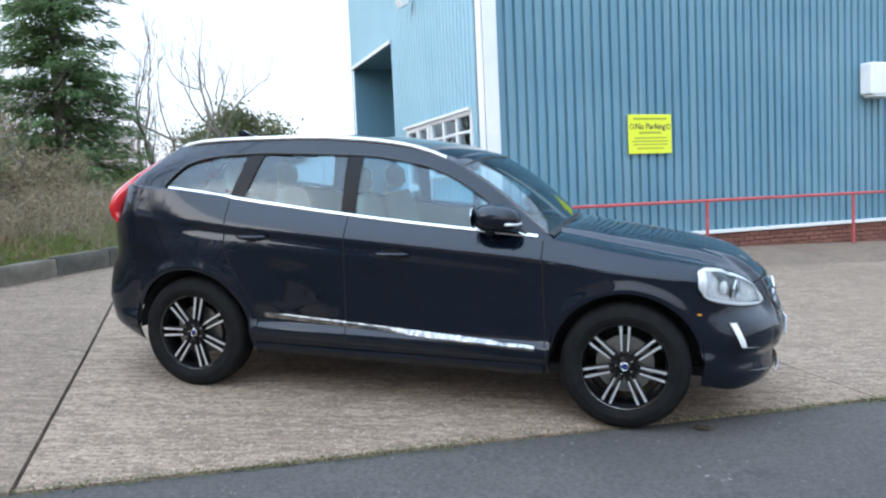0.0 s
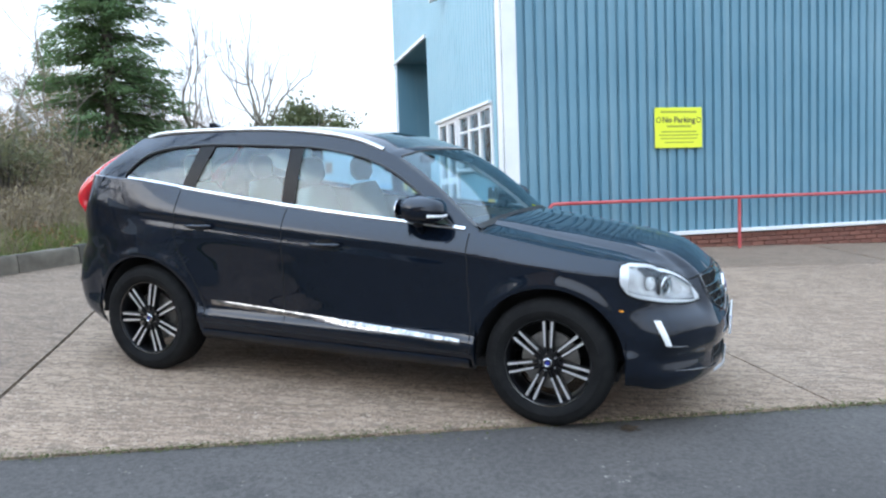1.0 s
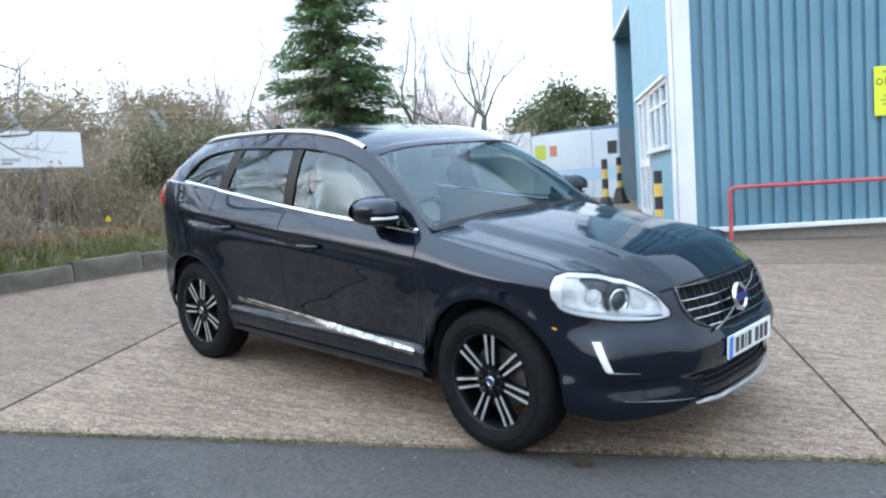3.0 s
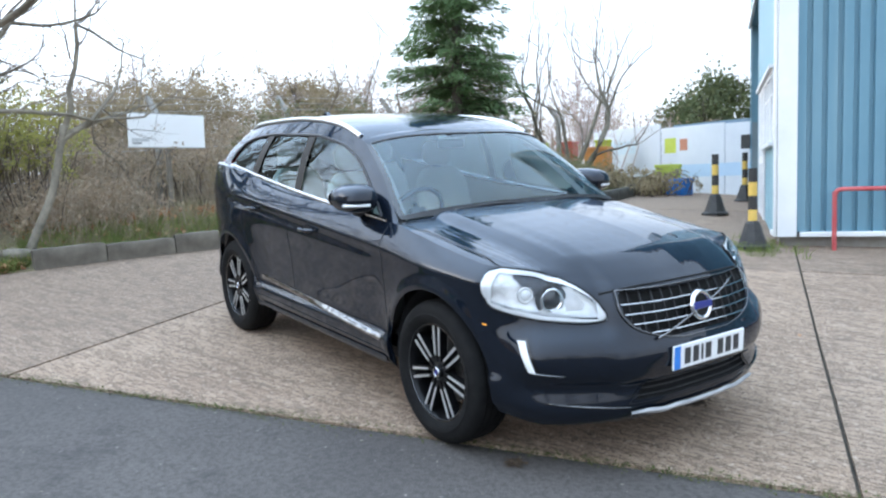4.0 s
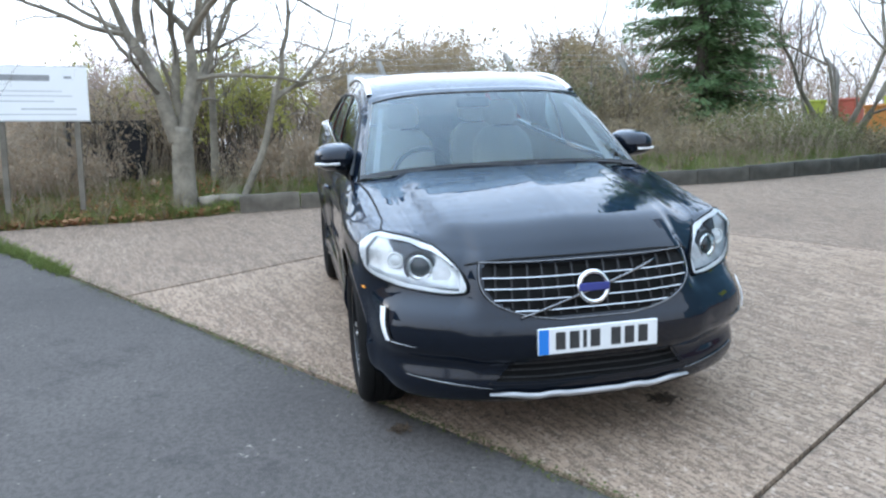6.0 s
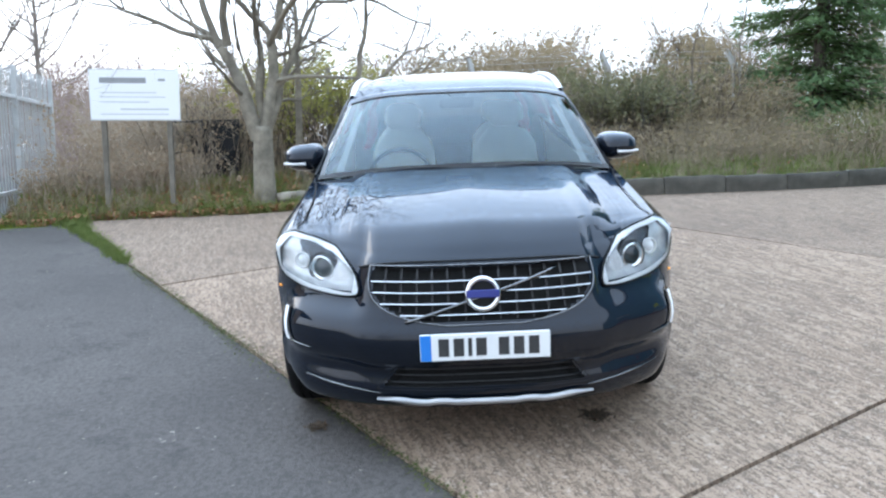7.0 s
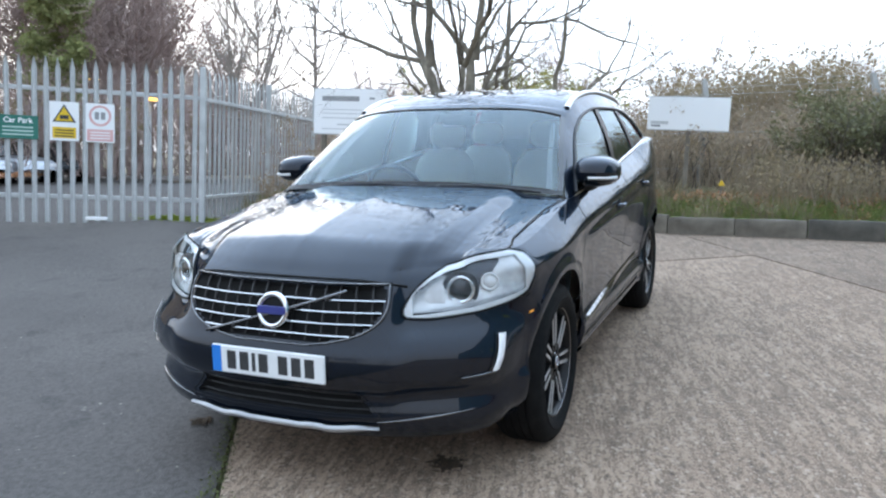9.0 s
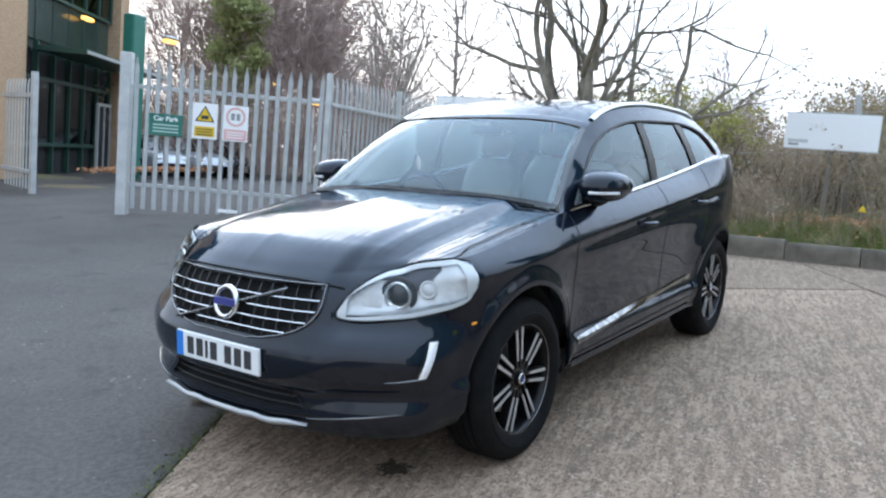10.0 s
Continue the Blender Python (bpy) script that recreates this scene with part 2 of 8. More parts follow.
# ---- mesh tools ----
class Shape:
    """Collects faces for one mesh."""

    def __init__(self):
        self.v, self.f = [], []

    def grid(self, fn, nu, nv, flip=False):
        o = len(self.v)
        for i in range(nu + 1):
            for j in range(nv + 1):
                self.v.append(tuple(fn(i / nu, j / nv)))
        for i in range(nu):
            for j in range(nv):
                a = o + i * (nv + 1) + j
                q = (a, a + 1, a + nv + 2, a + nv + 1)
                self.f.append(q[::-1] if flip else q)
        return self

    def poly(self, pts, flip=False):
        o = len(self.v)
        self.v += [tuple(p) for p in pts]
        r = list(range(o, o + len(pts)))
        self.f.append(tuple(r[::-1] if flip else r))
        return self

    def box(self, lo, hi, m=None, bevel=0.0):
        o = len(self.v)
        if bevel:
            b = min(bevel, *(0.49 * (h - l) for l, h in zip(lo, hi)))
            c = [(l + h) / 2 for l, h in zip(lo, hi)]
            e = [(h - l) / 2 for l, h in zip(lo, hi)]
            idx, pts = {}, []
            for sx in (-1, 1):
                for sy in (-1, 1):
                    for sz in (-1, 1):
                        for ax in range(3):
                            p = [c[k] + s * (e[k] - (0 if k == ax else b)) for k, s in enumerate((sx, sy, sz))]
                            idx[(sx, sy, sz, ax)] = o + len(pts)
                            pts.append(p)
            F = []
            for ax in range(3):
                u, w = [k for k in range(3) if k != ax]
                for s in (-1, 1):
                    ring = []
                    for su, sw in ((-1, -1), (1, -1), (1, 1), (-1, 1)):
                        t = [0, 0, 0]
                        t[ax], t[u], t[w] = s, su, sw
                        ring.append(idx[(*t, ax)])
                    F.append(ring if (s > 0) == (ax != 1) else ring[::-1])
            for ax in range(3):
                u, w = [k for k in range(3) if k != ax]
                for su in (-1, 1):
                    for sw in (-1, 1):
                        t1, t2 = [0, 0, 0], [0, 0, 0]
                        t1[u] = t2[u] = su
                        t1[w] = t2[w] = sw
                        t1[ax], t2[ax] = -1, 1
                        F.append([idx[(*t1, u)], idx[(*t2, u)], idx[(*t2, w)], idx[(*t1, w)]])
            for sx in (-1, 1):
                for sy in (-1, 1):
                    for sz in (-1, 1):
                        F.append([idx[(sx, sy, sz, k)] for k in range(3)])
            self.f += [tuple(r) for r in F]
        else:
            pts = [(x, y, z) for x in (lo[0], hi[0]) for y in (lo[1], hi[1]) for z in (lo[2], hi[2])]
            for q in ((0, 1, 3, 2), (4, 6, 7, 5), (0, 4, 5, 1), (2, 3, 7, 6), (0, 2, 6, 4), (1, 5, 7, 3)):
                self.f.append(tuple(o + k for k in q))
        if m is not None:
            pts = [tuple(m @ Vector(p)) for p in pts]
        self.v += [tuple(p) for p in pts]
        return self

    def tube(self, pts, r, n=8, cap=True):
        """A tube through pts; r is one radius or one for each point."""
        pts = [Vector(p) for p in pts]
        rs = r if isinstance(r, (list, tuple)) else [r] * len(pts)
        o = len(self.v)
        side = None
        for i, p in enumerate(pts):
            d = (pts[min(i + 1, len(pts) - 1)] - pts[max(i - 1, 0)]).normalized()
            if side is None:
                side = d.orthogonal().normalized()
            side = (side - d * side.dot(d)).normalized()
            up = d.cross(side)
            for k in range(n):
                a = 2 * math.pi * k / n
                self.v.append(tuple(p + rs[i] * (math.cos(a) * side + math.sin(a) * up)))
        for i in range(len(pts) - 1):
            for k in range(n):
                a, b = o + i * n + k, o + i * n + (k + 1) % n
                self.f.append((a, b, b + n, a + n))
        if cap:
            self.f.append(tuple(o + k for k in range(n))[::-1])
            self.f.append(tuple(o + (len(pts) - 1) * n + k for k in range(n)))
        return self

    def lathe(self, prof, n=32, m=None, close=False):
        """prof: (radius, y) pairs turned round the local y axis."""
        o = len(self.v)
        k = len(prof)
        for i in range(n):
            a = 2 * math.pi * i / n
            for r, y in prof:
                p = Vector((r * math.cos(a), y, r * math.sin(a)))
                self.v.append(tuple(m @ p if m is not None else p))
        for i in range(n):
            for j in range(k if close else k - 1):
                a, b = o + i * k + j, o + ((i + 1) % n) * k + j
                a2, b2 = o + i * k + (j + 1) % k, o + ((i + 1) % n) * k + (j + 1) % k
                self.f.append((a, b, b2, a2))
        return self

    def prism(self, outline, lo, hi, m=None):
        """outline in the local xz plane, from y = lo to y = hi."""
        o, n = len(self.v), len(outline)
        pts = [(x, lo, z) for x, z in outline] + [(x, hi, z) for x, z in outline]
        self.v += [tuple(m @ Vector(p)) if m is not None else p for p in pts]
        self.f.append(tuple(range(o, o + n)))
        self.f.append(tuple(range(o + n, o + 2 * n))[::-1])
        for k in range(n):
            a, b = o + k, o + (k + 1) % n
            self.f.append((a, a + n, b + n, b))
        return self

    def mesh(self, name, mat, smooth=False, fix=True, weld=0.0):
        me = bpy.data.meshes.new(name)
        me.from_pydata(self.v, [], self.f)
        if fix or weld:
            bm = bmesh.new()
            bm.from_mesh(me)
            if weld:
                bmesh.ops.remove_doubles(bm, verts=bm.verts, dist=weld)
            if fix:
                bmesh.ops.recalc_face_normals(bm, faces=bm.faces)
            bm.to_mesh(me)
            bm.free()
        if smooth:
            me.shade_smooth()
            if smooth is not True:
                me.set_sharp_from_angle(angle=radians(smooth))
        me.materials.append(mat)
        return me


def part(name, shape, mat, parent=None, label="", smooth=False, fix=True, weld=0.0, m=None):
    ob = new(name, shape.mesh(name, mat, smooth, fix, weld) if isinstance(shape, Shape) else shape)
    if parent is not None:
        ob.parent = parent
    if m is not None:
        ob.matrix_basis = m
    return tagged(ob, label)


def thing(name, label, category, m=None, group="", kind=""):
    ob = new(name)
    ob.empty_display_size = 0.1
    if m is not None:
        ob.matrix_basis = m
    return tagged(ob, label, category, group, kind)


def text_part(words, size, mat, parent, m, bold=0.0, name="lettering"):
    cu = bpy.data.curves.new(name, "FONT")
    cu.body, cu.size, cu.align_x, cu.align_y, cu.extrude, cu.offset = words, size, "CENTER", "CENTER", 0.001, bold
    tmp = bpy.data.objects.new(name, cu)
    scene.collection.objects.link(tmp)
    me = bpy.data.meshes.new_from_object(tmp.evaluated_get(bpy.context.evaluated_depsgraph_get()))
    bpy.data.objects.remove(tmp)
    me.materials.clear()
    me.materials.append(mat)
    return part(name, me, mat, parent, m=m)


def spline(pts, n):
    """n + 1 points evenly along a Catmull-Rom curve through pts."""
    P = [Vector(p) for p in pts]
    P = [2 * P[0] - P[1]] + P + [2 * P[-1] - P[-2]]
    fine = []
    for i in range(1, len(P) - 2):
        a, b, c, d = P[i - 1:i + 3]
        for k in range(24):
            t = k / 24
            fine.append(0.5 * (2 * b + (c - a) * t + (2 * a - 5 * b + 4 * c - d) * t * t + (3 * b - a - 3 * c + d) * t ** 3))
    fine.append(P[-2])
    acc = [0.0]
    for i in range(1, len(fine)):
        acc.append(acc[-1] + (fine[i] - fine[i - 1]).length)
    out, j = [], 0
    for k in range(n + 1):
        s = acc[-1] * k / n
        while j < len(fine) - 2 and acc[j + 1] < s:
            j += 1
        t = (s - acc[j]) / max(acc[j + 1] - acc[j], 1e-9)
        out.append(fine[j].lerp(fine[j + 1], min(max(t, 0), 1)))
    return out


def curve1(xs, ys):
    """A smooth function through (xs, ys), xs rising."""
    xs, ys = list(xs), list(ys)
    sl = [(ys[i + 1] - ys[i]) / (xs[i + 1] - xs[i]) for i in range(len(xs) - 1)]
    tan = [sl[0]] + [0.0 if sl[i - 1] * sl[i] <= 0 else 2 * sl[i - 1] * sl[i] / (sl[i - 1] + sl[i]) for i in range(1, len(sl))] + [sl[-1]]

    def f(x):
        if x <= xs[0]:
            return ys[0]
        if x >= xs[-1]:
            return ys[-1]
        i = max(k for k in range(len(xs) - 1) if xs[k] <= x)
        h = xs[i + 1] - xs[i]
        t = (x - xs[i]) / h
        return (ys[i] * (2 * t ** 3 - 3 * t * t + 1) + h * tan[i] * (t ** 3 - 2 * t * t + t)
                + ys[i + 1] * (3 * t * t - 2 * t ** 3) + h * tan[i + 1] * (t ** 3 - t * t))
    return f


def smooth(a, b, x):
    t = min(max((x - a) / (b - a), 0), 1)
    return t * t * (3 - 2 * t)


# ---- ground ----
EO = Vector((2.43, 4.715))                      # a point of the edge between tarmac and concrete
EU = Vector((math.cos(EDGE_AZ), math.sin(EDGE_AZ)))
EN = Vector((-EU.y, EU.x))


def strip_xy(a, s):
    p = EO + EU * a + EN * s
    return p.x, p.y


def soft_clip(v, lo, hi):
    if v > hi:
        return hi + 3 * math.tanh((v - hi) / 3)
    if v < lo:
        return lo - 3 * math.tanh((lo - v) / 3)
    return v


def H(x, y):
    """Height of the ground: the yard falls gently towards the road."""
    s = (Vector((x, y)) - EO).dot(EN)
    xx, yy = soft_clip(x, -8, 12), soft_clip(y, -8, 11.3)
    z = -0.019 - 0.055 * xx + 0.053 * yy
    z += 0.016 * min(max(s - 2.5, 0), 7)
    z += 0.165 * smooth(1.5, 5.0, -x) * smooth(0.2, 2.0, -s)
    return z


def spread(c, near, far, n):
    """Grid lines, close together round c."""
    out = []
    for i in range(-n, n + 1):
        t = i / n
        out.append(c + near * t + (far - near) * abs(t) ** 5 * (1 if t > 0 else -1))
    return out


def sheet(xs, ys, dz):
    sh = Shape()
    w = len(ys)
    sh.v = [(x, y, H(x, y) + dz(x, y)) for x in xs for y in ys]
    sh.f = [(i * w + j, (i + 1) * w + j, (i + 1) * w + j + 1, i * w + j + 1) for i in range(len(xs) - 1) for j in range(w - 1)]
    return sh


gs = sheet(spread(0, 28, 700, 90), spread(5, 28, 700, 90),
           lambda x, y: -0.06 + (0.10 * noise.noise((x * 0.4, y * 0.4, 0)) * smooth(6.2, 9, -x) if x < -6 else 0))
tagged(part("ground", gs, M_EARTH, smooth=True, fix=False), "bare earth with leaf litter and thin grass", "ground", kind="structure")

# tarmac road and apron: everything on the road side of the edge
rs = Shape()
AL = [-13 + 0.5 * i for i in range(0, 85)]
SL = [-30, -24, -18, -14, -11, -9, -7.5, -6, -5, -4, -3, -2.4, -1.8, -1.2, -0.8, -0.4, -0.15, -0.012]
rs.grid(lambda u, v: (lambda a, s: (*strip_xy(a, s), H(*strip_xy(a, s)) - 0.012 * smooth(-0.25, 0, s)))(AL[round(u * (len(AL) - 1))], SL[round(v * (len(SL) - 1))]), len(AL) - 1, len(SL) - 1)
tagged(part("road", rs, M_TAR, smooth=True), "worn grey tarmac road with pale chips", "road", kind="structure")

# concrete bed in the joints, and the slabs laid on it
A_J = [-12.5, -9.7, -4.65, 0.38, 5.4, 10.4, 15.4, 22]
S_J = [0.0, 5.0, 10.0, 16.0]


def kerb_a(s):
    """Where the concrete ends against the kerb."""
    return -9.0 + (0.55 * s if s < 6 else 3.3 + 0.75 * (s - 6))


pave = thing("pavement", "brushed concrete yard slabs with dark joints", "concrete", kind="structure")
bed = Shape()
bed.grid(lambda u, v: (lambda x, y: (x, y, H(x, y) - 0.03))(*strip_xy(-12.5 + 34.5 * u, 16 * v)), 60, 30)
part("joint_bed", bed, M_JOINT, pave, "dark dirt in the slab joints", smooth=True)
for i in range(len(A_J) - 1):
    for j in range(len(S_J) - 1):
        a0, a1, s0, s1 = A_J[i], A_J[i + 1], S_J[j], S_J[j + 1]
        g = 0.011
        tilt = 0.004 * math.sin(7 * i + 3 * j)

        def top(u, v):
            rim = min(u, 1 - u, v, 1 - v)
            uu, vv = min(max((u * 26 - 1) / 24, 0), 1), min(max((v * 26 - 1) / 24, 0), 1)
            wob = 0.006 * noise.noise((u * 18 + i * 9, v * 18 + j * 7, 2.0))
            x, y = strip_xy(a0 + g + (a1 - a0 - 2 * g) * uu + (wob if u in (0, 1) else 0), s0 + g + (s1 - s0 - 2 * g) * vv + (wob if v in (0, 1) else 0))
            edge_drop = 0.045 if rim < 0.001 else (0.004 if rim < 0.045 and (uu in (0, 1) or vv in (0, 1)) else 0)
            return x, y, H(x, y) + tilt * (u - 0.5) - edge_drop
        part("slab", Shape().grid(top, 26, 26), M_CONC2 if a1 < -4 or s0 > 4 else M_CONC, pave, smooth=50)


# ---- the parked car ----
M_PAINT = paint_mat()
M_BLACKP = noisy("black_plastic_trim", (0.012, 0.012, 0.013), (0.022, 0.022, 0.023), 10, 0.45, bump=0.15, bscale=300, dist=0.001)
M_GLOSSB = Mat("gloss_black_pillar", (0.008, 0.008, 0.009), 0.12, Coat_Weight=0.6).m
M_PILLAR = Mat("black_pillar_film", (0.006, 0.006, 0.007), 0.3, Specular_IOR_Level=0.2).m
M_CHROME = noisy("bright_chrome", (0.72, 0.73, 0.74), (0.78, 0.78, 0.78), 9, 0.12, 1.0, bump=0)
M_SATIN = noisy("satin_aluminium", (0.62, 0.63, 0.64), (0.70, 0.70, 0.70), 9, 0.3, 0.9, bump=0)
M_TYRE = noisy("tyre_rubber", (0.006, 0.006, 0.0065), (0.012, 0.0118, 0.0115), 14, 0.8, bump=0.3, bscale=120, dist=0.002, Specular_IOR_Level=0.15)
M_RIMBLK = noisy("gloss_black_wheel", (0.004, 0.004, 0.0045), (0.008, 0.008, 0.009), 9, 0.3, bump=0, Specular_IOR_Level=0.25)
M_SPOKE = noisy("machined_spoke_silver", (0.62, 0.62, 0.62), (0.74, 0.74, 0.73), 20, 0.38, 0.7, bump=0)
M_DKCHROME = noisy("dark_chrome", (0.19, 0.19, 0.195), (0.26, 0.26, 0.26), 9, 0.18, 1.0, bump=0)
M_STRIP = noisy("door_strip_chrome", (0.16, 0.16, 0.165), (0.50, 0.50, 0.50), 24, 0.14, 1.0, bump=0.2, bscale=25, dist=0.002)
M_SKID = noisy("dull_silver_paint", (0.38, 0.38, 0.39), (0.46, 0.46, 0.46), 9, 0.4, 0.5, bump=0)
M_BOWL = noisy("silver_lamp_bowl", (0.50, 0.50, 0.50), (0.76, 0.76, 0.75), 14, 0.24, 0.35, bump=0.6, bscale=40, dist=0.006)
M_BEZEL = noisy("smoked_lamp_bezel", (0.025, 0.026, 0.03), (0.07, 0.07, 0.075), 9, 0.2, 0.5, bump=0)
M_GBAR = noisy("grille_bar_chrome", (0.50, 0.50, 0.51), (0.58, 0.58, 0.58), 9, 0.14, 1.0, bump=0)
M_DISC = noisy("brake_disc_steel", (0.20, 0.19, 0.18), (0.3, 0.28, 0.26), 20, 0.4, 0.9, bump=0.1)
M_SCREEN = glass_mat("windscreen_glass", (0.84, 0.92, 0.95), 1.68, 0.0, 0.015)
M_SIDEGL = glass_mat("car_side_glass", (0.56, 0.76, 0.84), 1.55, 0.0, 0.03)
M_LENS = glass_mat("lamp_lens", (0.98, 0.98, 0.98), 1.3)
M_LAMPIN = noisy("silver_lamp_housing", (0.78, 0.78, 0.77), (0.86, 0.86, 0.85), 14, 0.3, 0.0, bump=0.2, bscale=90, dist=0.002)
M_SIGNALR = noisy("grey_signal_reflector", (0.42, 0.41, 0.40), (0.62, 0.61, 0.60), 45, 0.3, 0.2, bump=0.5, bscale=120, dist=0.003)
M_LIGHTG = noisy("white_light_guide", (0.80, 0.80, 0.80), (0.86, 0.86, 0.86), 9, 0.3, bump=0)
M_REDL = Mat("red_tail_lens", (0.55, 0.012, 0.02), 0.12, Coat_Weight=1.0, Subsurface_Weight=0.2).m
# slight emission added so the small amber marker shows up
M_AMBER = glow("amber_marker_glow", (0.9, 0.35, 0.03), 0.3)
M_BEIGE = noisy("cream_leather", (0.70, 0.62, 0.50), (0.78, 0.70, 0.58), 6, 0.5, bump=0.3, bscale=120, dist=0.002)
M_DASH = noisy("charcoal_dashboard", (0.025, 0.026, 0.028), (0.04, 0.04, 0.042), 8, 0.7, bump=0.2, bscale=200, dist=0.001)
M_LINING = noisy("pale_headlining", (0.50, 0.48, 0.44), (0.56, 0.54, 0.50), 8, 0.9, bump=0.1)
M_PLATEW = noisy("plate_white", (0.80, 0.81, 0.80), (0.84, 0.84, 0.83), 6, 0.35, bump=0)
M_BLUE = noisy("badge_blue", (0.012, 0.02, 0.16), (0.02, 0.03, 0.2), 10, 0.3, bump=0)
M_PBLUE = noisy("plate_blue", (0.02, 0.2, 0.65), (0.03, 0.23, 0.7), 10, 0.35, bump=0)
M_SEAM = Mat("panel_gap", (0.004, 0.004, 0.004), 0.9).m

HALF = [(2.315, 0), (2.305, 0.26), (2.235, 0.53), (2.11, 0.75), (1.97, 0.862), (1.75, 0.918), (1.387, 0.935), (0.7, 0.935), (0, 0.935),
        (-0.7, 0.935), (-1.387, 0.93), (-1.75, 0.905), (-2.0, 0.85), (-2.18, 0.70), (-2.28, 0.42), (-2.31, 0)]
OUT = [Vector(p) for p in [(q.x, q.y) for q in spline([(x, y, 0) for x, y in HALF], 600)]]
OUT_LEN = sum((OUT[i + 1] - OUT[i]).length for i in range(600))
AXLES, ARCH, HUB = (1.387, -1.387), 0.425, 0.36
belt_z = curve1([-2.31, -1.9, -1.604, -0.9, -0.272, 0.3, 0.855, 0.95, 1.387, 1.714, 1.93, 2.1, 2.31],
                [1.31, 1.315, 1.30, 1.222, 1.158, 1.112, 1.076, 1.064, 0.992, 0.945, 0.925, 0.890, 0.870])
front_d = curve1([0.20, 0.27, 0.33, 0.40, 0.47, 0.54, 0.58, 0.62, 0.70, 0.78, 0.83, 0.862, 0.90], [0.15, 0.05, 0.03, 0.042, 0.012, 0.0, 0.008, 0.028, 0.055, 0.085, 0.112, 0.14, 0.19])
rear_d = curve1([0.28, 0.38, 0.55, 0.75, 0.85, 1.05, 1.25, 1.36], [0.12, 0.03, 0.0, 0.025, 0.055, 0.05, 0.11, 0.15])
low_d = curve1([0.22, 0.28, 0.34, 0.42, 0.48, 0.62, 0.8, 0.95, 1.4], [0.12, 0.07, 0.026, 0.012, 0.042, 0.034, 0.017, 0.0, 0.0])


def out_at(s):
    """Plan point and outward normal at s in -1 .. 1; 0 is the nose's middle, positive the left side."""
    t = min(abs(s), 1) * 600
    i = min(int(t), 599)
    p = OUT[i].lerp(OUT[i + 1], t - i)
    d = OUT[min(i + 2, 600)] - OUT[max(i - 1, 0)]
    n = Vector((d.y, -d.x)).normalized()
    if i < 2:
        n = Vector((1, 0))
    if i > 597:
        n = Vector((-1, 0))
    if s < 0:
        p, n = Vector((p.x, -p.y)), Vector((n.x, -n.y))
    return p, n


def s_at_x(x):
    i = min(range(601), key=lambda k: abs(OUT[k].x - x))
    return i / 600


def s_at_y(y):
    i = min(range(260), key=lambda k: abs(OUT[k].y - abs(y)))
    return math.copysign(i / 600, y) if y else 0.0


def W(s, z, off=0.0):
    """A point of the car's lower body side, off metres outside it."""
    p, n = out_at(s)
    x = p.x
    f, r = smooth(1.72, 2.12, x), smooth(1.80, 2.15, -x)
    zt = belt_z(x)
    zs = min(0.985 - 0.068 * x, zt - 0.05)
    t = max((z - zs) / (zt - zs), 0)
    side = low_d(z) * (1 if z < 0.95 else 1) + (0.085 + 0.02 * smooth(0.5, -1.0, x)) * (1 - 0.6 * smooth(-0.9, -1.75, x)) * t ** 1.5
    side += 0.012 * math.exp(-((z - zs + 0.03) / 0.03) ** 2) * smooth(1.2, 0.6, x) * smooth(1.6, 1.2, -x)
    for ax in AXLES:
        q = math.hypot(x - ax, z - HUB)
        up = smooth(0.3, 0.75, z)
        side -= 0.014 * math.exp(-((q - ARCH - 0.01) / 0.045) ** 2)
        side -= (0.036 if ax < 0 else 0.024) * up * math.exp(-((q - ARCH - 0.01) / (0.17 if ax < 0 else 0.13)) ** 2)
    ay = abs(p.y)
    prow = 0.010 * math.exp(-((ay - 0.47) / 0.13) ** 2) * smooth(0.40, 0.46, z) * smooth(0.70, 0.62, z)
    scoop = 0.013 * math.exp(-((z - 0.435) / 0.034) ** 2) * smooth(0.46, 0.58, ay)
    scoop += 0.007 * math.exp(-((z - 0.54) / 0.05) ** 2) * smooth(0.5, 0.6, ay) * smooth(0.84, 0.76, ay)
    shelf = 0.040 * smooth(0.080, 0.100, abs(s)) * smooth(0.615, 0.70, z)
    d = side * (1 - f - r) + (front_d(z) + shelf - prow + scoop) * f + rear_d(z) * r
    q = p + n * (off - d)
    return Vector((q.x, q.y, z))


def low_z(x):
    z = 0.265 - 0.03 * smooth(1.8, 2.1, x) + 0.10 * smooth(1.8, 2.2, -x)
    for ax in AXLES:
        dx = abs(x - ax)
        if dx < ARCH:
            z = max(z, HUB + math.sqrt(ARCH ** 2 - dx * dx))
    return z


ST = {i / 150 for i in range(151)} | {i / 500 for i in range(110)}
for ax in AXLES:
    for k in range(29):
        ST.add(s_at_x(ax + ARCH * math.cos(math.pi * k / 28) * 0.9995))
    ST.add(s_at_x(ax + ARCH + 0.012))
    ST.add(s_at_x(ax - ARCH - 0.012))
S_C, S_COWL = 0.19, s_at_x(0.95)
ST |= {S_C, S_COWL}
ST = sorted(ST)
KC, KW = ST.index(S_C), ST.index(S_COWL)


def top_pt(k, sg):
    s = ST[k]
    return W(s * sg, belt_z(out_at(s)[0].x))


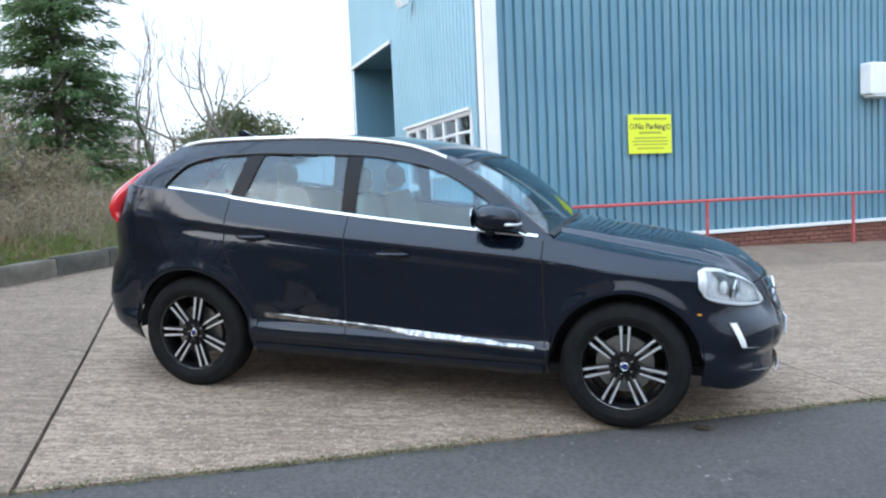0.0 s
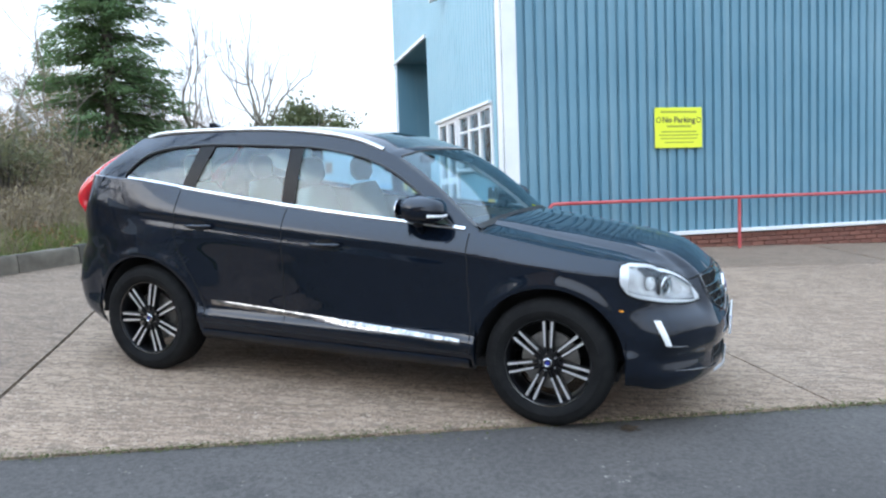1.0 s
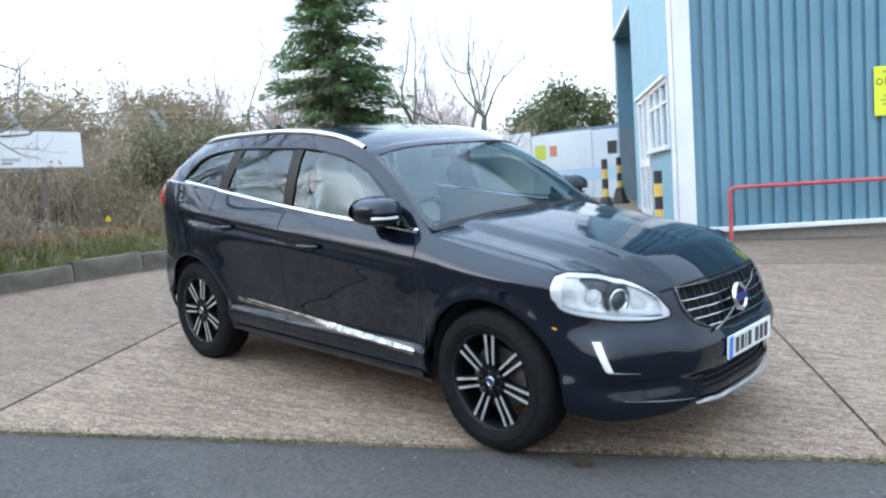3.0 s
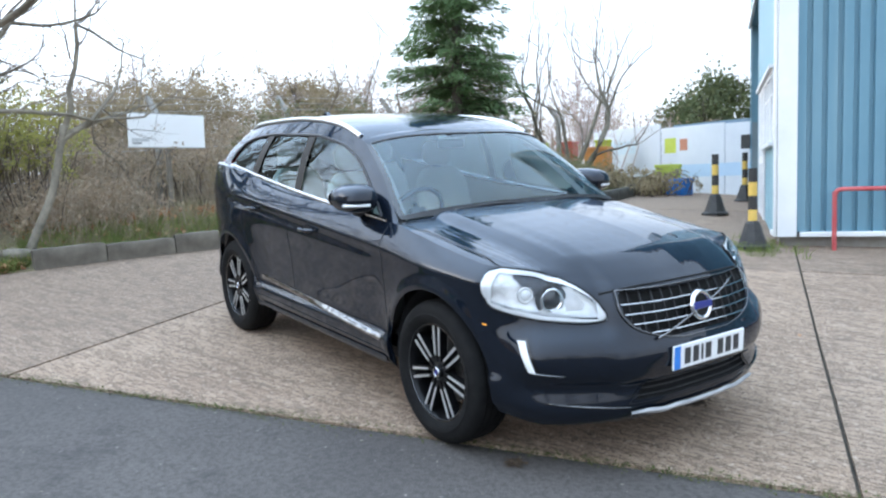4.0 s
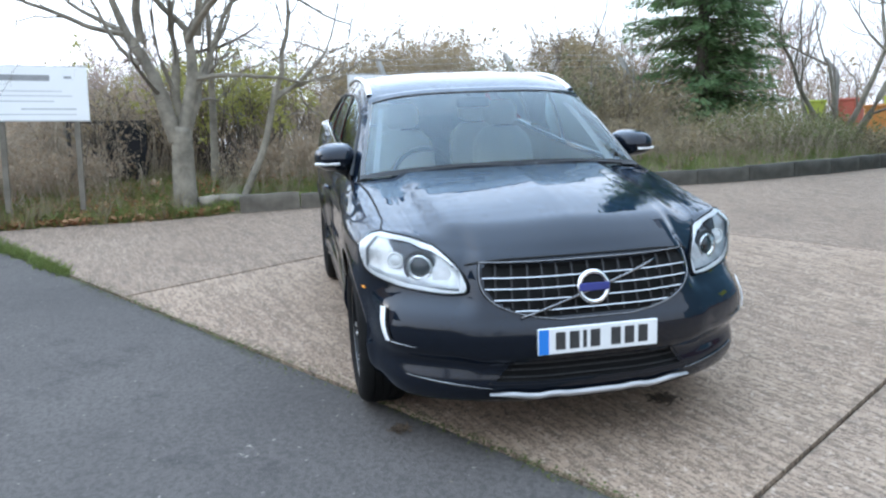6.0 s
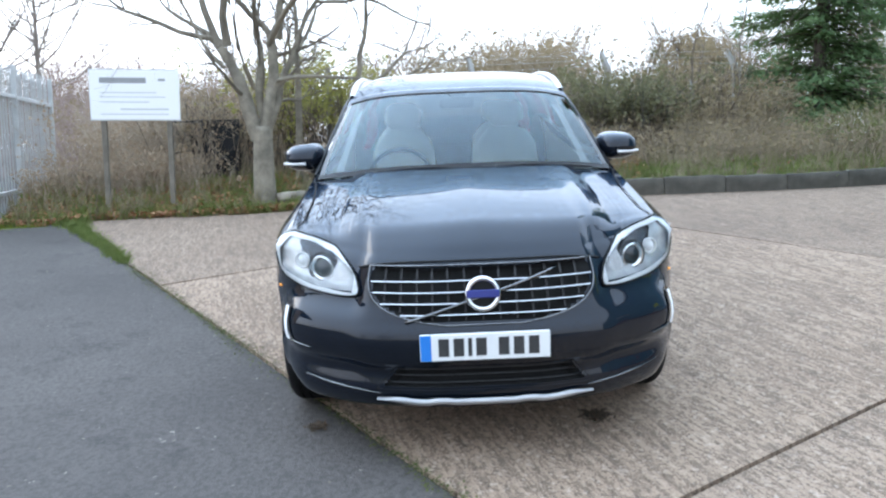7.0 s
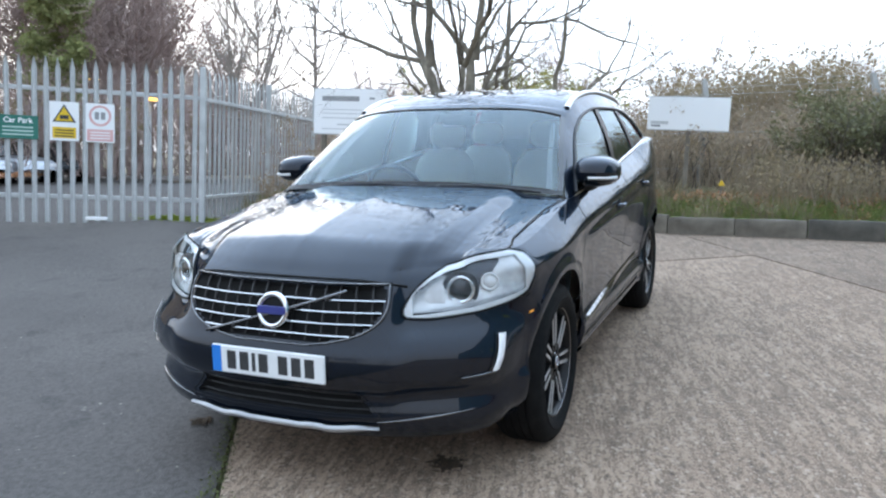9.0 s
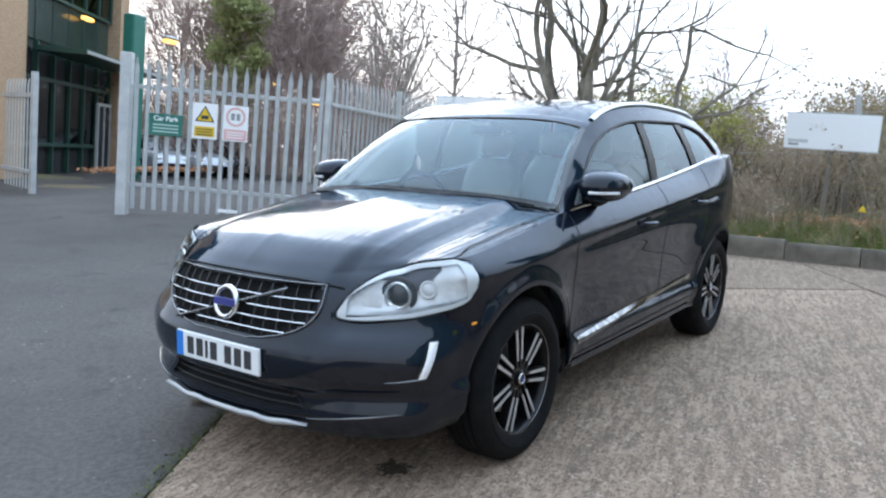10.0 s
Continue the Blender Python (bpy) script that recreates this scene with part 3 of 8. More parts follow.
y_roof = curve1([-1.95, -1.75, -1.2, -0.6, -0.1, 0.30, 0.62, 0.95], [0.575, 0.605, 0.645, 0.66, 0.665, 0.675, 0.735, 0.83])
z_roof = curve1([-1.95, -1.75, -1.2, -0.6, -0.3, 0.1, 0.30, 0.45, 0.62, 0.8, 0.95], [1.523, 1.56, 1.61, 1.626, 1.615, 1.566, 1.507, 1.425, 1.318, 1.183, 1.07])
z_dlo = curve1([-1.63, -1.585, -1.47, -1.25, -0.9, -0.3, 0.1, 0.30, 0.45, 0.62, 0.80], [1.32, 1.385, 1.472, 1.518, 1.538, 1.532, 1.482, 1.418, 1.338, 1.223, 1.087])


def S(x, z, sg, off=0.0):
    """A point of the glasshouse's side."""
    s = s_at_x(x)
    zb, zt = belt_z(x), max(z_roof(x), belt_z(x) + 0.004)
    b = W(s, zb)
    v = min(max((z - zb) / (zt - zb), 0), 1)
    by = b.y - 0.055 * smooth(-0.9, -1.7, x)
    y = by + (y_roof(x) - by) * v + 0.022 * math.sin(math.pi * v) * smooth(0.95, 0.4, x)
    return Vector((x, sg * (y + off), z))


def s_patch(sh, sg, xa, xb, za, zb, nu, nv, off=0.0):
    """Part of the glasshouse between two x lines and two heights, each a number or a function."""
    def fn(u, v):
        x0, x1 = xa(v) if callable(xa) else xa, xb(v) if callable(xb) else xb
        x = x0 + (x1 - x0) * u
        z0, z1 = za(x) if callable(za) else za, zb(x) if callable(zb) else zb
        return S(x, z0 + (max(z1, z0 + 0.001) - z0) * v, sg, off)
    return sh.grid(fn, nu, nv)


def car_wheel(name, parent, x, side, spin):
    """Wheel in its own frame: y outwards; spin turns the spokes, in radians."""
    w = thing(name, "", "")
    w.parent = parent
    w.matrix_basis = pose(x, side * 0.81, HUB, 0, 0, 0) @ (Matrix.Identity(4) if side > 0 else pose(0, 0, 0, 0, 0, 180))
    wide = Matrix.Diagonal((1.055, 1, 1.055, 1))
    ty = Shape()
    prof = [(0.235, -0.10), (0.25, -0.108), (0.30, -0.118), (0.335, -0.112), (0.352, -0.098), (0.362, -0.08)]
    for gy in (-0.055, -0.018, 0.018, 0.055):
        prof += [(0.365, gy - 0.012), (0.365, gy - 0.004), (0.357, gy - 0.003), (0.357, gy + 0.003), (0.365, gy + 0.004), (0.365, gy + 0.012)]
    prof += [(0.362, 0.08), (0.352, 0.098), (0.335, 0.112), (0.318, 0.117), (0.300, 0.119), (0.297, 0.122), (0.282, 0.119), (0.264, 0.112), (0.249, 0.10)]
    ty.lathe(prof, 64)
    part("tyre", ty, M_TYRE, w, "black rubber tyre", smooth=35)
    rim = Shape()
    rim.lathe([(0.236, -0.10), (0.225, -0.09), (0.212, -0.02), (0.215, 0.06), (0.222, 0.092), (0.228, 0.100)], 64)
    part("rim", rim, M_RIMBLK, w, "gloss black rim barrel", smooth=40, m=wide)
    lip = Shape().lathe([(0.229, 0.095), (0.231, 0.101), (0.234, 0.102), (0.236, 0.098), (0.233, 0.095)], 64, close=True)
    part("rim_lip", lip, M_DKCHROME, w, "machined bright rim edge", smooth=40, m=wide)
    for k in range(7):
        a = 2 * math.pi * k / 7 + spin
        arm = Shape()
        m = pose(0, 0, 0, 0, math.degrees(a), 0)
        for sgn in (-1, 1):
            pts = [(0.05, 0.075), (0.14, 0.082), (0.226, 0.092)]
            o1 = [(0.045, sgn * 0.0155 - 0.008), (0.045, sgn * 0.0155 + 0.008), (0.226, sgn * 0.0225 + 0.010), (0.226, sgn * 0.0225 - 0.010)]
            arm.prism(o1, 0.045, 0.086, m)
        part("spoke", arm, M_RIMBLK, w, "gloss black wheel spoke", m=wide)
        face = Shape()
        for sgn in (-1, 1):
            o2 = [(0.082, sgn * 0.0165 - 0.005), (0.082, sgn * 0.0165 + 0.005), (0.223, sgn * 0.0225 + 0.0072), (0.223, sgn * 0.0225 - 0.0072)]
            face.prism(o2, 0.0862, 0.0905, m)
        part("spoke_face", face, M_SPOKE, w, "machined silver spoke face", m=wide)
    hub = Shape().lathe([(0.0001, 0.098), (0.028, 0.097), (0.033, 0.092), (0.034, 0.08), (0.06, 0.076), (0.066, 0.06), (0.066, 0.03)], 32)
    part("hub", hub, M_RIMBLK, w, smooth=40)
    cap = Shape().lathe([(0.0001, 0.0995), (0.013, 0.0992), (0.013, 0.0985)], 20)
    part("hub_badge", cap, M_BLUE, w, "small blue badge in the hub")
    ring = Shape().lathe([(0.018, 0.0985), (0.019, 0.101), (0.025, 0.1), (0.026, 0.0975)], 24)
    part("hub_ring", ring, M_CHROME, w, smooth=True)
    for k in range(5):
        a = 2 * math.pi * k / 5
        nut = Shape().lathe([(0.0001, 0.082), (0.008, 0.082), (0.0095, 0.078), (0.0095, 0.07)], 6, pose(0.05 * math.cos(a), 0, 0.05 * math.sin(a)))
        part("wheel_nut", nut, M_CHROME, w)
    disc = Shape().lathe([(0.06, 0.02), (0.165, 0.02), (0.165, 0.0), (0.06, 0.0)], 48)
    part("brake_disc", disc, M_DISC, w, "bare steel brake disc", smooth=40)
    return w


def path_ribbon(sh, pts, width, up):
    """A thin flat ribbon along pts; up(i) is the surface normal."""
    o = len(sh.v)
    n = len(pts)
    for i, p in enumerate(pts):
        d = (pts[min(i + 1, n - 1)] - pts[max(i - 1, 0)]).normalized()
        c = d.cross(up(i)).normalized() * width / 2
        sh.v += [tuple(p - c), tuple(p + c)]
    for i in range(n - 1):
        sh.f.append((o + 2 * i, o + 2 * i + 1, o + 2 * i + 3, o + 2 * i + 2))
    return sh


def build_car():
    gz = Vector((0.055, -0.053, 1)).normalized()
    gx = Vector((math.cos(radians(-14.74)), math.sin(radians(-14.74)), 0))
    gx = (gx - gz * gx.dot(gz)).normalized()
    gy = gz.cross(gx)
    m = Matrix((gx, gy, gz)).transposed().to_4x4()
    m.translation = (-0.117, 5.4286, H(-0.117, 5.4286))
    car = thing("car", "dark grey five-door estate car parked on the concrete", "car", m)

    # openings for lamps, grille and lower intake
    s0, s1 = 0.0932, 0.201
    zb = curve1([0, 0.03, 0.15, 0.35, 0.55, 0.75, 0.86, 0.94, 1], [0.722, 0.710, 0.705, 0.711, 0.720, 0.738, 0.754, 0.776, 0.830])
    zt_ = curve1([0, 0.05, 0.12, 0.24, 0.45, 0.65, 0.91, 1], [0.745, 0.790, 0.828, 0.868, 0.905, 0.928, 0.940, 0.925])

    def zt(a):
        return min(zt_(a), belt_z(out_at(s0 + (s1 - s0) * a)[0].x) + 0.003)

    zg0, zg1 = 0.612, 0.838

    def half_w(z):
        t = (zg1 - z) / (zg1 - zg0)
        return 0.490 * math.sqrt(1 - (0.97 * min(max(t, 0), 1)) ** 3.5)

    def lw(z):
        return 0.46 - 0.9 * (z - 0.335)

    def opening(s, z):
        a = (s - s0) / (s1 - s0)
        if 0.05 < a < 0.94 and zb(a) + 0.016 < z < zt(a) - 0.016:
            return True
        y = abs(out_at(s)[0].y)
        if zg0 + 0.012 < z < zg1 - 0.012 and y < half_w(z) - 0.014:
            return True
        return 0.346 < z < 0.424 and y < lw(z) - 0.02

    # lower body, arches and bonnet in one welded skin
    body, bonnet, roof = Shape(), Shape(), Shape()
    NV = 46
    for sg in (1, -1):
        def wall(u, v):
            s = ST[round(u * (len(ST) - 1))]
            x = out_at(s)[0].x
            zl = low_z(x)
            return W(s * sg, zl + (belt_z(x) - zl) * v)
        f0 = len(body.f)
        body.grid(wall, len(ST) - 1, NV)
        for i in reversed(range(len(ST) - 1)):
            if ST[i] > 0.22:
                continue
            sm = (ST[i] + ST[i + 1]) / 2
            xm = out_at(sm)[0].x
            for j in reversed(range(NV)):
                zl = low_z(xm)
                if opening(sm, zl + (belt_z(xm) - zl) * (j + 0.5) / NV):
                    del body.f[f0 + i * NV + j]

        cen = [(top_pt(0, 1).x, 0, top_pt(0, 1).z), (2.12, 0, 0.915), (2.06, 0, 0.945), (1.95, 0, 0.975), (1.7, 0, 1.03), (1.4, 0, 1.072), (1.15, 0, 1.096), (1.0, 0, 1.102)]
        nu, nv = KC, KW - KC
        front = [top_pt(k, sg) for k in range(KC + 1)]
        sidee = [top_pt(k, sg) for k in range(KC, KW + 1)]
        cent = spline(cen, nv)
        c1 = sidee[-1]
        cowl = spline([(1.0, 0, 1.102), (0.99, sg * 0.35, 1.098), (0.965, sg * 0.65, 1.084), tuple(c1)], nu)
        cent[0], cent[-1] = front[0], cowl[0]

        def hood(u, v):
            i, j = round(u * nu), round(v * nv)
            ru = front[i].lerp(cowl[i], v)
            rv = cent[j].lerp(sidee[j], u)
            ruv = front[0].lerp(front[-1], u).lerp(cowl[0].lerp(cowl[-1], u), v)
            p = ru + rv - ruv
            w = smooth(0.05, 0.17 + 0.05 * u, v) * smooth(0, 0.12, 1 - u)
            p.z += 0.024 * (1 - smooth(0.62 - 0.1 * (1 - v), 0.76 - 0.1 * (1 - v), u)) * w
            p.z += 0.012 * math.sin(math.pi * u) * math.sin(math.pi * min(v * 1.4, 1)) * 0.8
            return p
        bonnet.grid(hood, nu, nv)

        body.grid(lambda u, v: W(sg * s_at_x(-0.8 - 1.15 * u), belt_z(-0.8 - 1.15 * u)).lerp(S(-0.8 - 1.15 * u, belt_z(-0.8 - 1.15 * u), sg), v) + Vector((0, 0, 0.006 * math.sin(math.pi * v))), 30, 4)
        # frame above the windows, rear pillar
        s_patch(body, sg, 0.95, 0.80, belt_z, z_roof, 6, 5)
        s_patch(body, sg, 0.80, -1.63, z_dlo, z_roof, 60, 4)
        s_patch(body, sg, -1.63, lambda v: -1.95 + 0.31 * v, belt_z, z_roof, 8, 8)

        def rear(u, v):
            k0 = ST.index(min(ST, key=lambda q: abs(out_at(q)[0].x + 1.95) + (9 if q > 0.9 else 0)))
            i = k0 + u * (len(ST) - 1 - k0)
            a, b = int(i), min(int(i) + 1, len(ST) - 1)
            lo = top_pt(a, sg).lerp(top_pt(b, sg), i - a)
            hi = Vector((-1.64 - 0.10 * (1 - (1 - u) ** 2), sg * y_roof(-1.64) * (1 - u), z_roof(-1.64) + 0.05 * (1 - (1 - u) ** 3.5)))
            xe = -1.95 + 0.31 * v
            side_p = S(xe, belt_z(xe) + (z_roof(xe) - belt_z(xe)) * v, sg)
            lo0 = top_pt(k0, sg).lerp(Vector((-1.64, sg * y_roof(-1.64), z_roof(-1.64))), v)
            return lo.lerp(hi, v) + (side_p - lo0) * (1 - smooth(0, 0.5, u)) + Vector((-0.02 * math.sin(math.pi * v) * smooth(0, 0.3, u), 0, 0))
        body.grid(lambda u, v: rear(u * 0.4, v), 6, 8)
        part("rear_window", Shape().grid(lambda u, v: rear(0.4 + u * 0.6, v), 8, 8), M_SIDEGL, car, smooth=True)

        def rooff(u, v):
            xf = 0.30 + 0.10 * (1 - u * u)
            xr = -1.64 - 0.10 * (1 - u * u)
            x = xf + (xr - xf) * v
            xe = 0.30 + (-1.64 - 0.30) * v
            return x, sg * y_roof(xe) * u, z_roof(xe) + 0.050 * (1 - u ** 3.5)
        roof.grid(rooff, 16, 40)
    part("body", body, M_PAINT, car, "dark grey metallic body with wheel arches", smooth=60, weld=0.0008)
    part("bonnet", bonnet, M_PAINT, car, "dark grey bonnet with two raised creases", smooth=True, weld=0.0008)
    part("roof", roof, M_PAINT, car, "dark grey crowned roof", smooth=True, weld=0.0008)
    lin = Shape().grid(lambda u, v: (0.25 - 1.86 * v, (2 * u - 1) * (y_roof(0.25 - 1.86 * v) - 0.03), z_roof(0.25 - 1.86 * v) + 0.052 * (1 - abs(2 * u - 1) ** 3.5) - 0.035), 12, 20)
    part("headlining", lin, M_LINING, car, "pale cloth headlining", smooth=True)

    # windscreen
    def screen(u, v):
        q = 2 * u - 1
        sgn = 1 if q >= 0 else -1
        a = abs(q)
        bot = Vector((1.0 - 0.05 * a ** 2, 0.815 * q, 1.104 - 0.03 * a ** 2))
        top = Vector((0.40 - 0.10 * a * a, 0.672 * q, 1.557 - 0.050 * a ** 3.5))
        sx = 0.95 + (0.30 - 0.95) * v
        edge_p = Vector((sx, sgn * y_roof(sx), z_roof(sx)))
        lin_e = Vector((0.95, sgn * 0.815, 1.074)).lerp(Vector((0.30, sgn * 0.672, 1.507)), v)
        p = bot.lerp(top, v) + (edge_p - lin_e) * a ** 3 * min(1, 4 * v)
        return p + Vector((0.03, 0, 0.042)) * math.sin(math.pi * v) ** 0.6 * (1 - a ** 5)
    ws = part("windscreen", Shape().grid(lambda u, v: screen(0.018 + 0.964 * u, 0.885 * v), 48, 16), M_SCREEN, car, "clear windscreen reflecting the sky", smooth=True)
    header = Shape().grid(lambda u, v: screen(u, 0.885 + 0.115 * v), 48, 6)
    part("roof_header", header, M_PAINT, car, "dark grey leading edge of the roof", smooth=True)
    edge_l = [screen(0.018 + 0.964 * k / 24, 0.885) for k in range(25)]
    part("screen_seal", Shape().tube(edge_l, 0.007, 6), M_BLACKP, car, "black rubber seal along the windscreen's top")
    for q0, q1 in ((0.0, 0.018), (1.0, 0.982)):
        part("windscreen_pillar", Shape().grid(lambda u, v: screen(q0 + (q1 - q0) * v, 0.885 * u), 16, 2), M_GLOSSB, car, "black windscreen pillar", smooth=True)
    for q0, q1 in ((0.045, 0.07), (0.955, 0.93)):
        trim = Shape().grid(lambda u, v: Vector(screen(q0 + (q1 - q0) * v, 0.06 + 0.82 * u)) + Vector((-0.05 - 0.05 * v, 0, -0.05)), 16, 4)
        part("pillar_lining", trim, M_LINING, car, "pale inner pillar trim", smooth=True)
    frit = Shape().grid(lambda u, v: Vector(screen(u, 0.045 * v)) + Vector((0.004, 0, 0.006)), 24, 1)
    part("cowl_trim", frit, M_BLACKP, car, "black plastic scuttle below the windscreen")
    scut = Shape().grid(lambda u, v: (lambda q: (1.03 - 0.05 * q * q - 0.05 * v, 0.80 * q, 1.097 - 0.028 * q * q - 0.03 * math.sin(math.pi * v)))(2 * u - 1), 24, 4)
    part("scuttle", scut, M_BLACKP, car)
    for y0, y1 in ((0.10, 0.70), (-0.55, 0.05)):
        pts = [Vector(screen(0.5 + 0.5 * (y0 + (y1 - y0) * k / 8) / 0.80, 0.008 + 0.014 * math.sin(math.pi * k / 8))) + Vector((0.012, 0, 0.008)) for k in range(9)]
        wip = Shape().tube(pts, 0.006, 6)
        wip.tube([pts[1], pts[1] + Vector((0.05, -0.03, -0.02))], 0.01, 6)
        part("wiper", wip, M_BLACKP, car, "black wiper at rest")

    for sg in (1, -1):
        # glass and pillars
        fw = s_patch(Shape(), sg, 0.79, -0.27, belt_z, z_dlo, 24, 8, -0.008)
        rwn = s_patch(Shape(), sg, -0.36, lambda v: -1.05 + 0.10 * v, belt_z, z_dlo, 16, 8, -0.008)
        qw = s_patch(Shape(), sg, lambda v: -1.14 + 0.08 * v, -1.615, belt_z, z_dlo, 14, 8, -0.008)
        for nm, sh in (("front_side_window", fw), ("rear_side_window", rwn), ("quarter_window", qw)):
            part(nm, sh, M_SIDEGL, car, smooth=True)
        bp = s_patch(Shape(), sg, -0.265, -0.365, belt_z, z_dlo, 3, 8, 0.001)
        part("door_pillar", bp, M_PILLAR, car, "gloss black door pillar")
        cp = s_patch(Shape(), sg, lambda v: -1.045 + 0.10 * v, lambda v: -1.145 + 0.08 * v, belt_z, z_dlo, 3, 8, 0.001)
        part("door_pillar", cp, M_PILLAR, car, "gloss black door pillar")
        # glass surround and bright strip below it
        top = [S(x, z_dlo(x), sg, 0.003) for x in [0.80 - 2.42 * k / 60 for k in range(61)]]
        part("window_seal", Shape().tube(top, 0.009, 6), M_BLACKP, car)
        ch = Shape()
        xs = [0.87 - 2.47 * k / 60 for k in range(61)]
        ch.grid(lambda u, v: S(xs[round(u * 60)], belt_z(xs[round(u * 60)]) - 0.012 + 0.026 * v, sg, 0.004 + 0.007 * math.sin(math.pi * v)), 60, 4)
        part("window_trim", ch, M_CHROME, car, "bright chrome strip under the side windows", smooth=True)
        # roof rail
        rp = [(0.27 - 1.86 * k / 40) for k in range(41)]
        rail = [Vector((x, sg * (y_roof(x) - 0.012), z_roof(x) + 0.008 + 0.016 * smooth(0, 0.3, 0.28 - x) * smooth(0, 0.14, x + 1.60))) for x in rp]
        rl = Shape()
        ring = [(0.020 * math.cos(2 * math.pi * k / 10), 0.017 * math.sin(2 * math.pi * k / 10)) for k in range(10)]
        rl.grid(lambda u, v: rail[round(u * 40)] + Vector((0, ring[round(v * 10) % 10][0], ring[round(v * 10) % 10][1] - 0.008)), 40, 10)
        part("roof_rail", rl, M_SATIN, car, "silver roof rail", smooth=True)
        # door gaps
        gaps = Shape()

        def seam(pts):
            path_ribbon(gaps, pts, 0.007, lambda i: Vector((0, sg, 0.12)))
        for xg, lean in ((0.92, -0.06), (-0.315, 0.0)):
            zz = [0.36 + (belt_z(xg) - 0.375) * k / 24 for k in range(25)]
            seam([W(sg * s_at_x(xg + lean * (z - 0.7)), z, 0.0015) for z in zz])
        zz = [0.40 + (belt_z(-1.1) - 0.415) * k / 30 for k in range(31)]
        seam([W(sg * s_at_x(-0.915 - 0.22 * smooth(0.45, 1.0, z)), z, 0.0015) for z in zz])
        xs2 = [0.92 - 1.83 * k / 50 for k in range(51)]
        seam([W(sg * s_at_x(x), 0.362 + 0.02 * smooth(0.9, -0.9, x), 0.0015) for x in xs2])
        # bonnet shut line over the wing, bumper to wing
        k0, k1 = KC + 6, KW
        ln = []
        for k in range(k0, k1 + 1):
            p = top_pt(k, sg)
            t = (k - k0) / (k1 - k0)
            ln.append(Vector((p.x, p.y, p.z)) + Vector((0, -sg * (0.012 + 0.05 * math.sin(math.pi * t)), 0.004 + 0.012 * math.sin(math.pi * t))))
        path_ribbon(gaps, ln, 0.008, lambda i: Vector((0, 0.25 * sg, 1)))
        part("panel_gap", gaps, M_SEAM, car)
        # side moulding and handles
        mo = Shape()

        def mould(u, v):
            x = -0.86 + 1.73 * u
            z = 0.513 - 0.051 * (x + 0.82) - 0.016 + 0.034 * v
            taper = min(1, 14 * u, 14 * (1 - u))
            return W(sg * s_at_x(x), z, 0.004 + 0.005 * math.sin(math.pi * v) * taper)
        mo.grid(mould, 80, 5)
        part("side_moulding", mo, M_STRIP, car, "chrome-faced door moulding", smooth=True)
        sill = Shape().grid(lambda u, v: W(sg * s_at_x(-0.93 + 1.86 * u), 0.255 + 0.075 * v, 0.006 + 0.022 * math.sin(math.pi * v)), 40, 6)
        part("sill", sill, M_PAINT, car, smooth=True)
        for hx, hz in ((0.005, 0.948), (-0.93, 1.017)):
            # the hollow's shade, laid on the door as a flat black disc
            cup = Shape().grid(lambda u, v: (lambda a, rr: W(sg * s_at_x(hx + 0.06 * rr * math.cos(a)), hz + 0.034 * rr * math.sin(a), 0.003))(2 * math.pi * u, v), 20, 3)
            base = part("door_handle", cup, M_SEAM, car, "body-coloured pull handle over a black disc for the shaded cup")
            hp = [W(sg * s_at_x(hx - 0.105 + 0.21 * k / 12), hz - 0.006 + 0.006 * (k / 12), 0.004 + 0.034 * math.sin(math.pi * min(max(k / 12, 0.05), 0.95)) ** 0.5) for k in range(13)]
            part("grip", Shape().tube(hp, [0.006] + [0.013] * 11 + [0.006], 8), M_PAINT, base, smooth=True)
        # door mirror
        mir = Shape()
        cm = Vector((0.615, sg * 0.925, 1.183))

        def shell(u, v):
            a, b = 2 * math.pi * u, math.pi * (v - 0.5)
            sx, sy, sz = math.cos(b) * math.cos(a), math.sin(b), math.cos(b) * math.sin(a)
            ex = lambda q, e: math.copysign(abs(q) ** e, q)
            return cm + Vector((0.165 * ex(sx, 0.8) * (1 if sx > 0 else 0.65), sg * 0.116 * ex(sy, 0.75), 0.081 * ex(sz, 0.75) * (1 - 0.12 * sy)))
        mir.grid(shell, 24, 14)
        mo2 = part("door_mirror", mir, M_PAINT, car, "dark grey door mirror with a lamp strip", smooth=True)
        arm = Shape().tube([(0.58, sg * 0.80, 1.095), (0.59, sg * 0.88, 1.105), (0.59, sg * 0.93, 1.135)], [0.04, 0.03, 0.03], 10)
        part("mirror_arm", arm, M_BLACKP, mo2, smooth=True)
        strip = Shape().tube([cm + Vector((0.160 - 0.035 * (k / 6) ** 2 - 0.03 * (k / 6) ** 4, sg * (-0.02 + 0.132 * k / 6), -0.028)) for k in range(7)], 0.008, 8)
        part("indicator", strip, M_LIGHTG, mo2, "clear indicator strip", smooth=True)
        glass = Shape().prism([(sg * 0.1 * math.cos(a), 0.064 * math.sin(a)) for a in [2 * math.pi * k / 20 for k in range(20)]], 0, 0.004, Matrix.Translation(cm + Vector((-0.109, 0, 0))) @ pose(0, 0, 0, 0, 0, 90))
        part("mirror_glass", glass, M_CHROME, mo2)

        # headlamp
        def lamp(off, u0=0.0, u1=1.0, v0=0.0, v1=1.0, rise=0.0):
            def fn(u, v):
                a = u0 + (u1 - u0) * u
                b = v0 + (v1 - v0) * v
                return W(sg * (s0 + (s1 - s0) * a), zb(a) + (zt(a) - zb(a)) * b, off + rise * math.sin(math.pi * u) * math.sin(math.pi * v))
            return fn
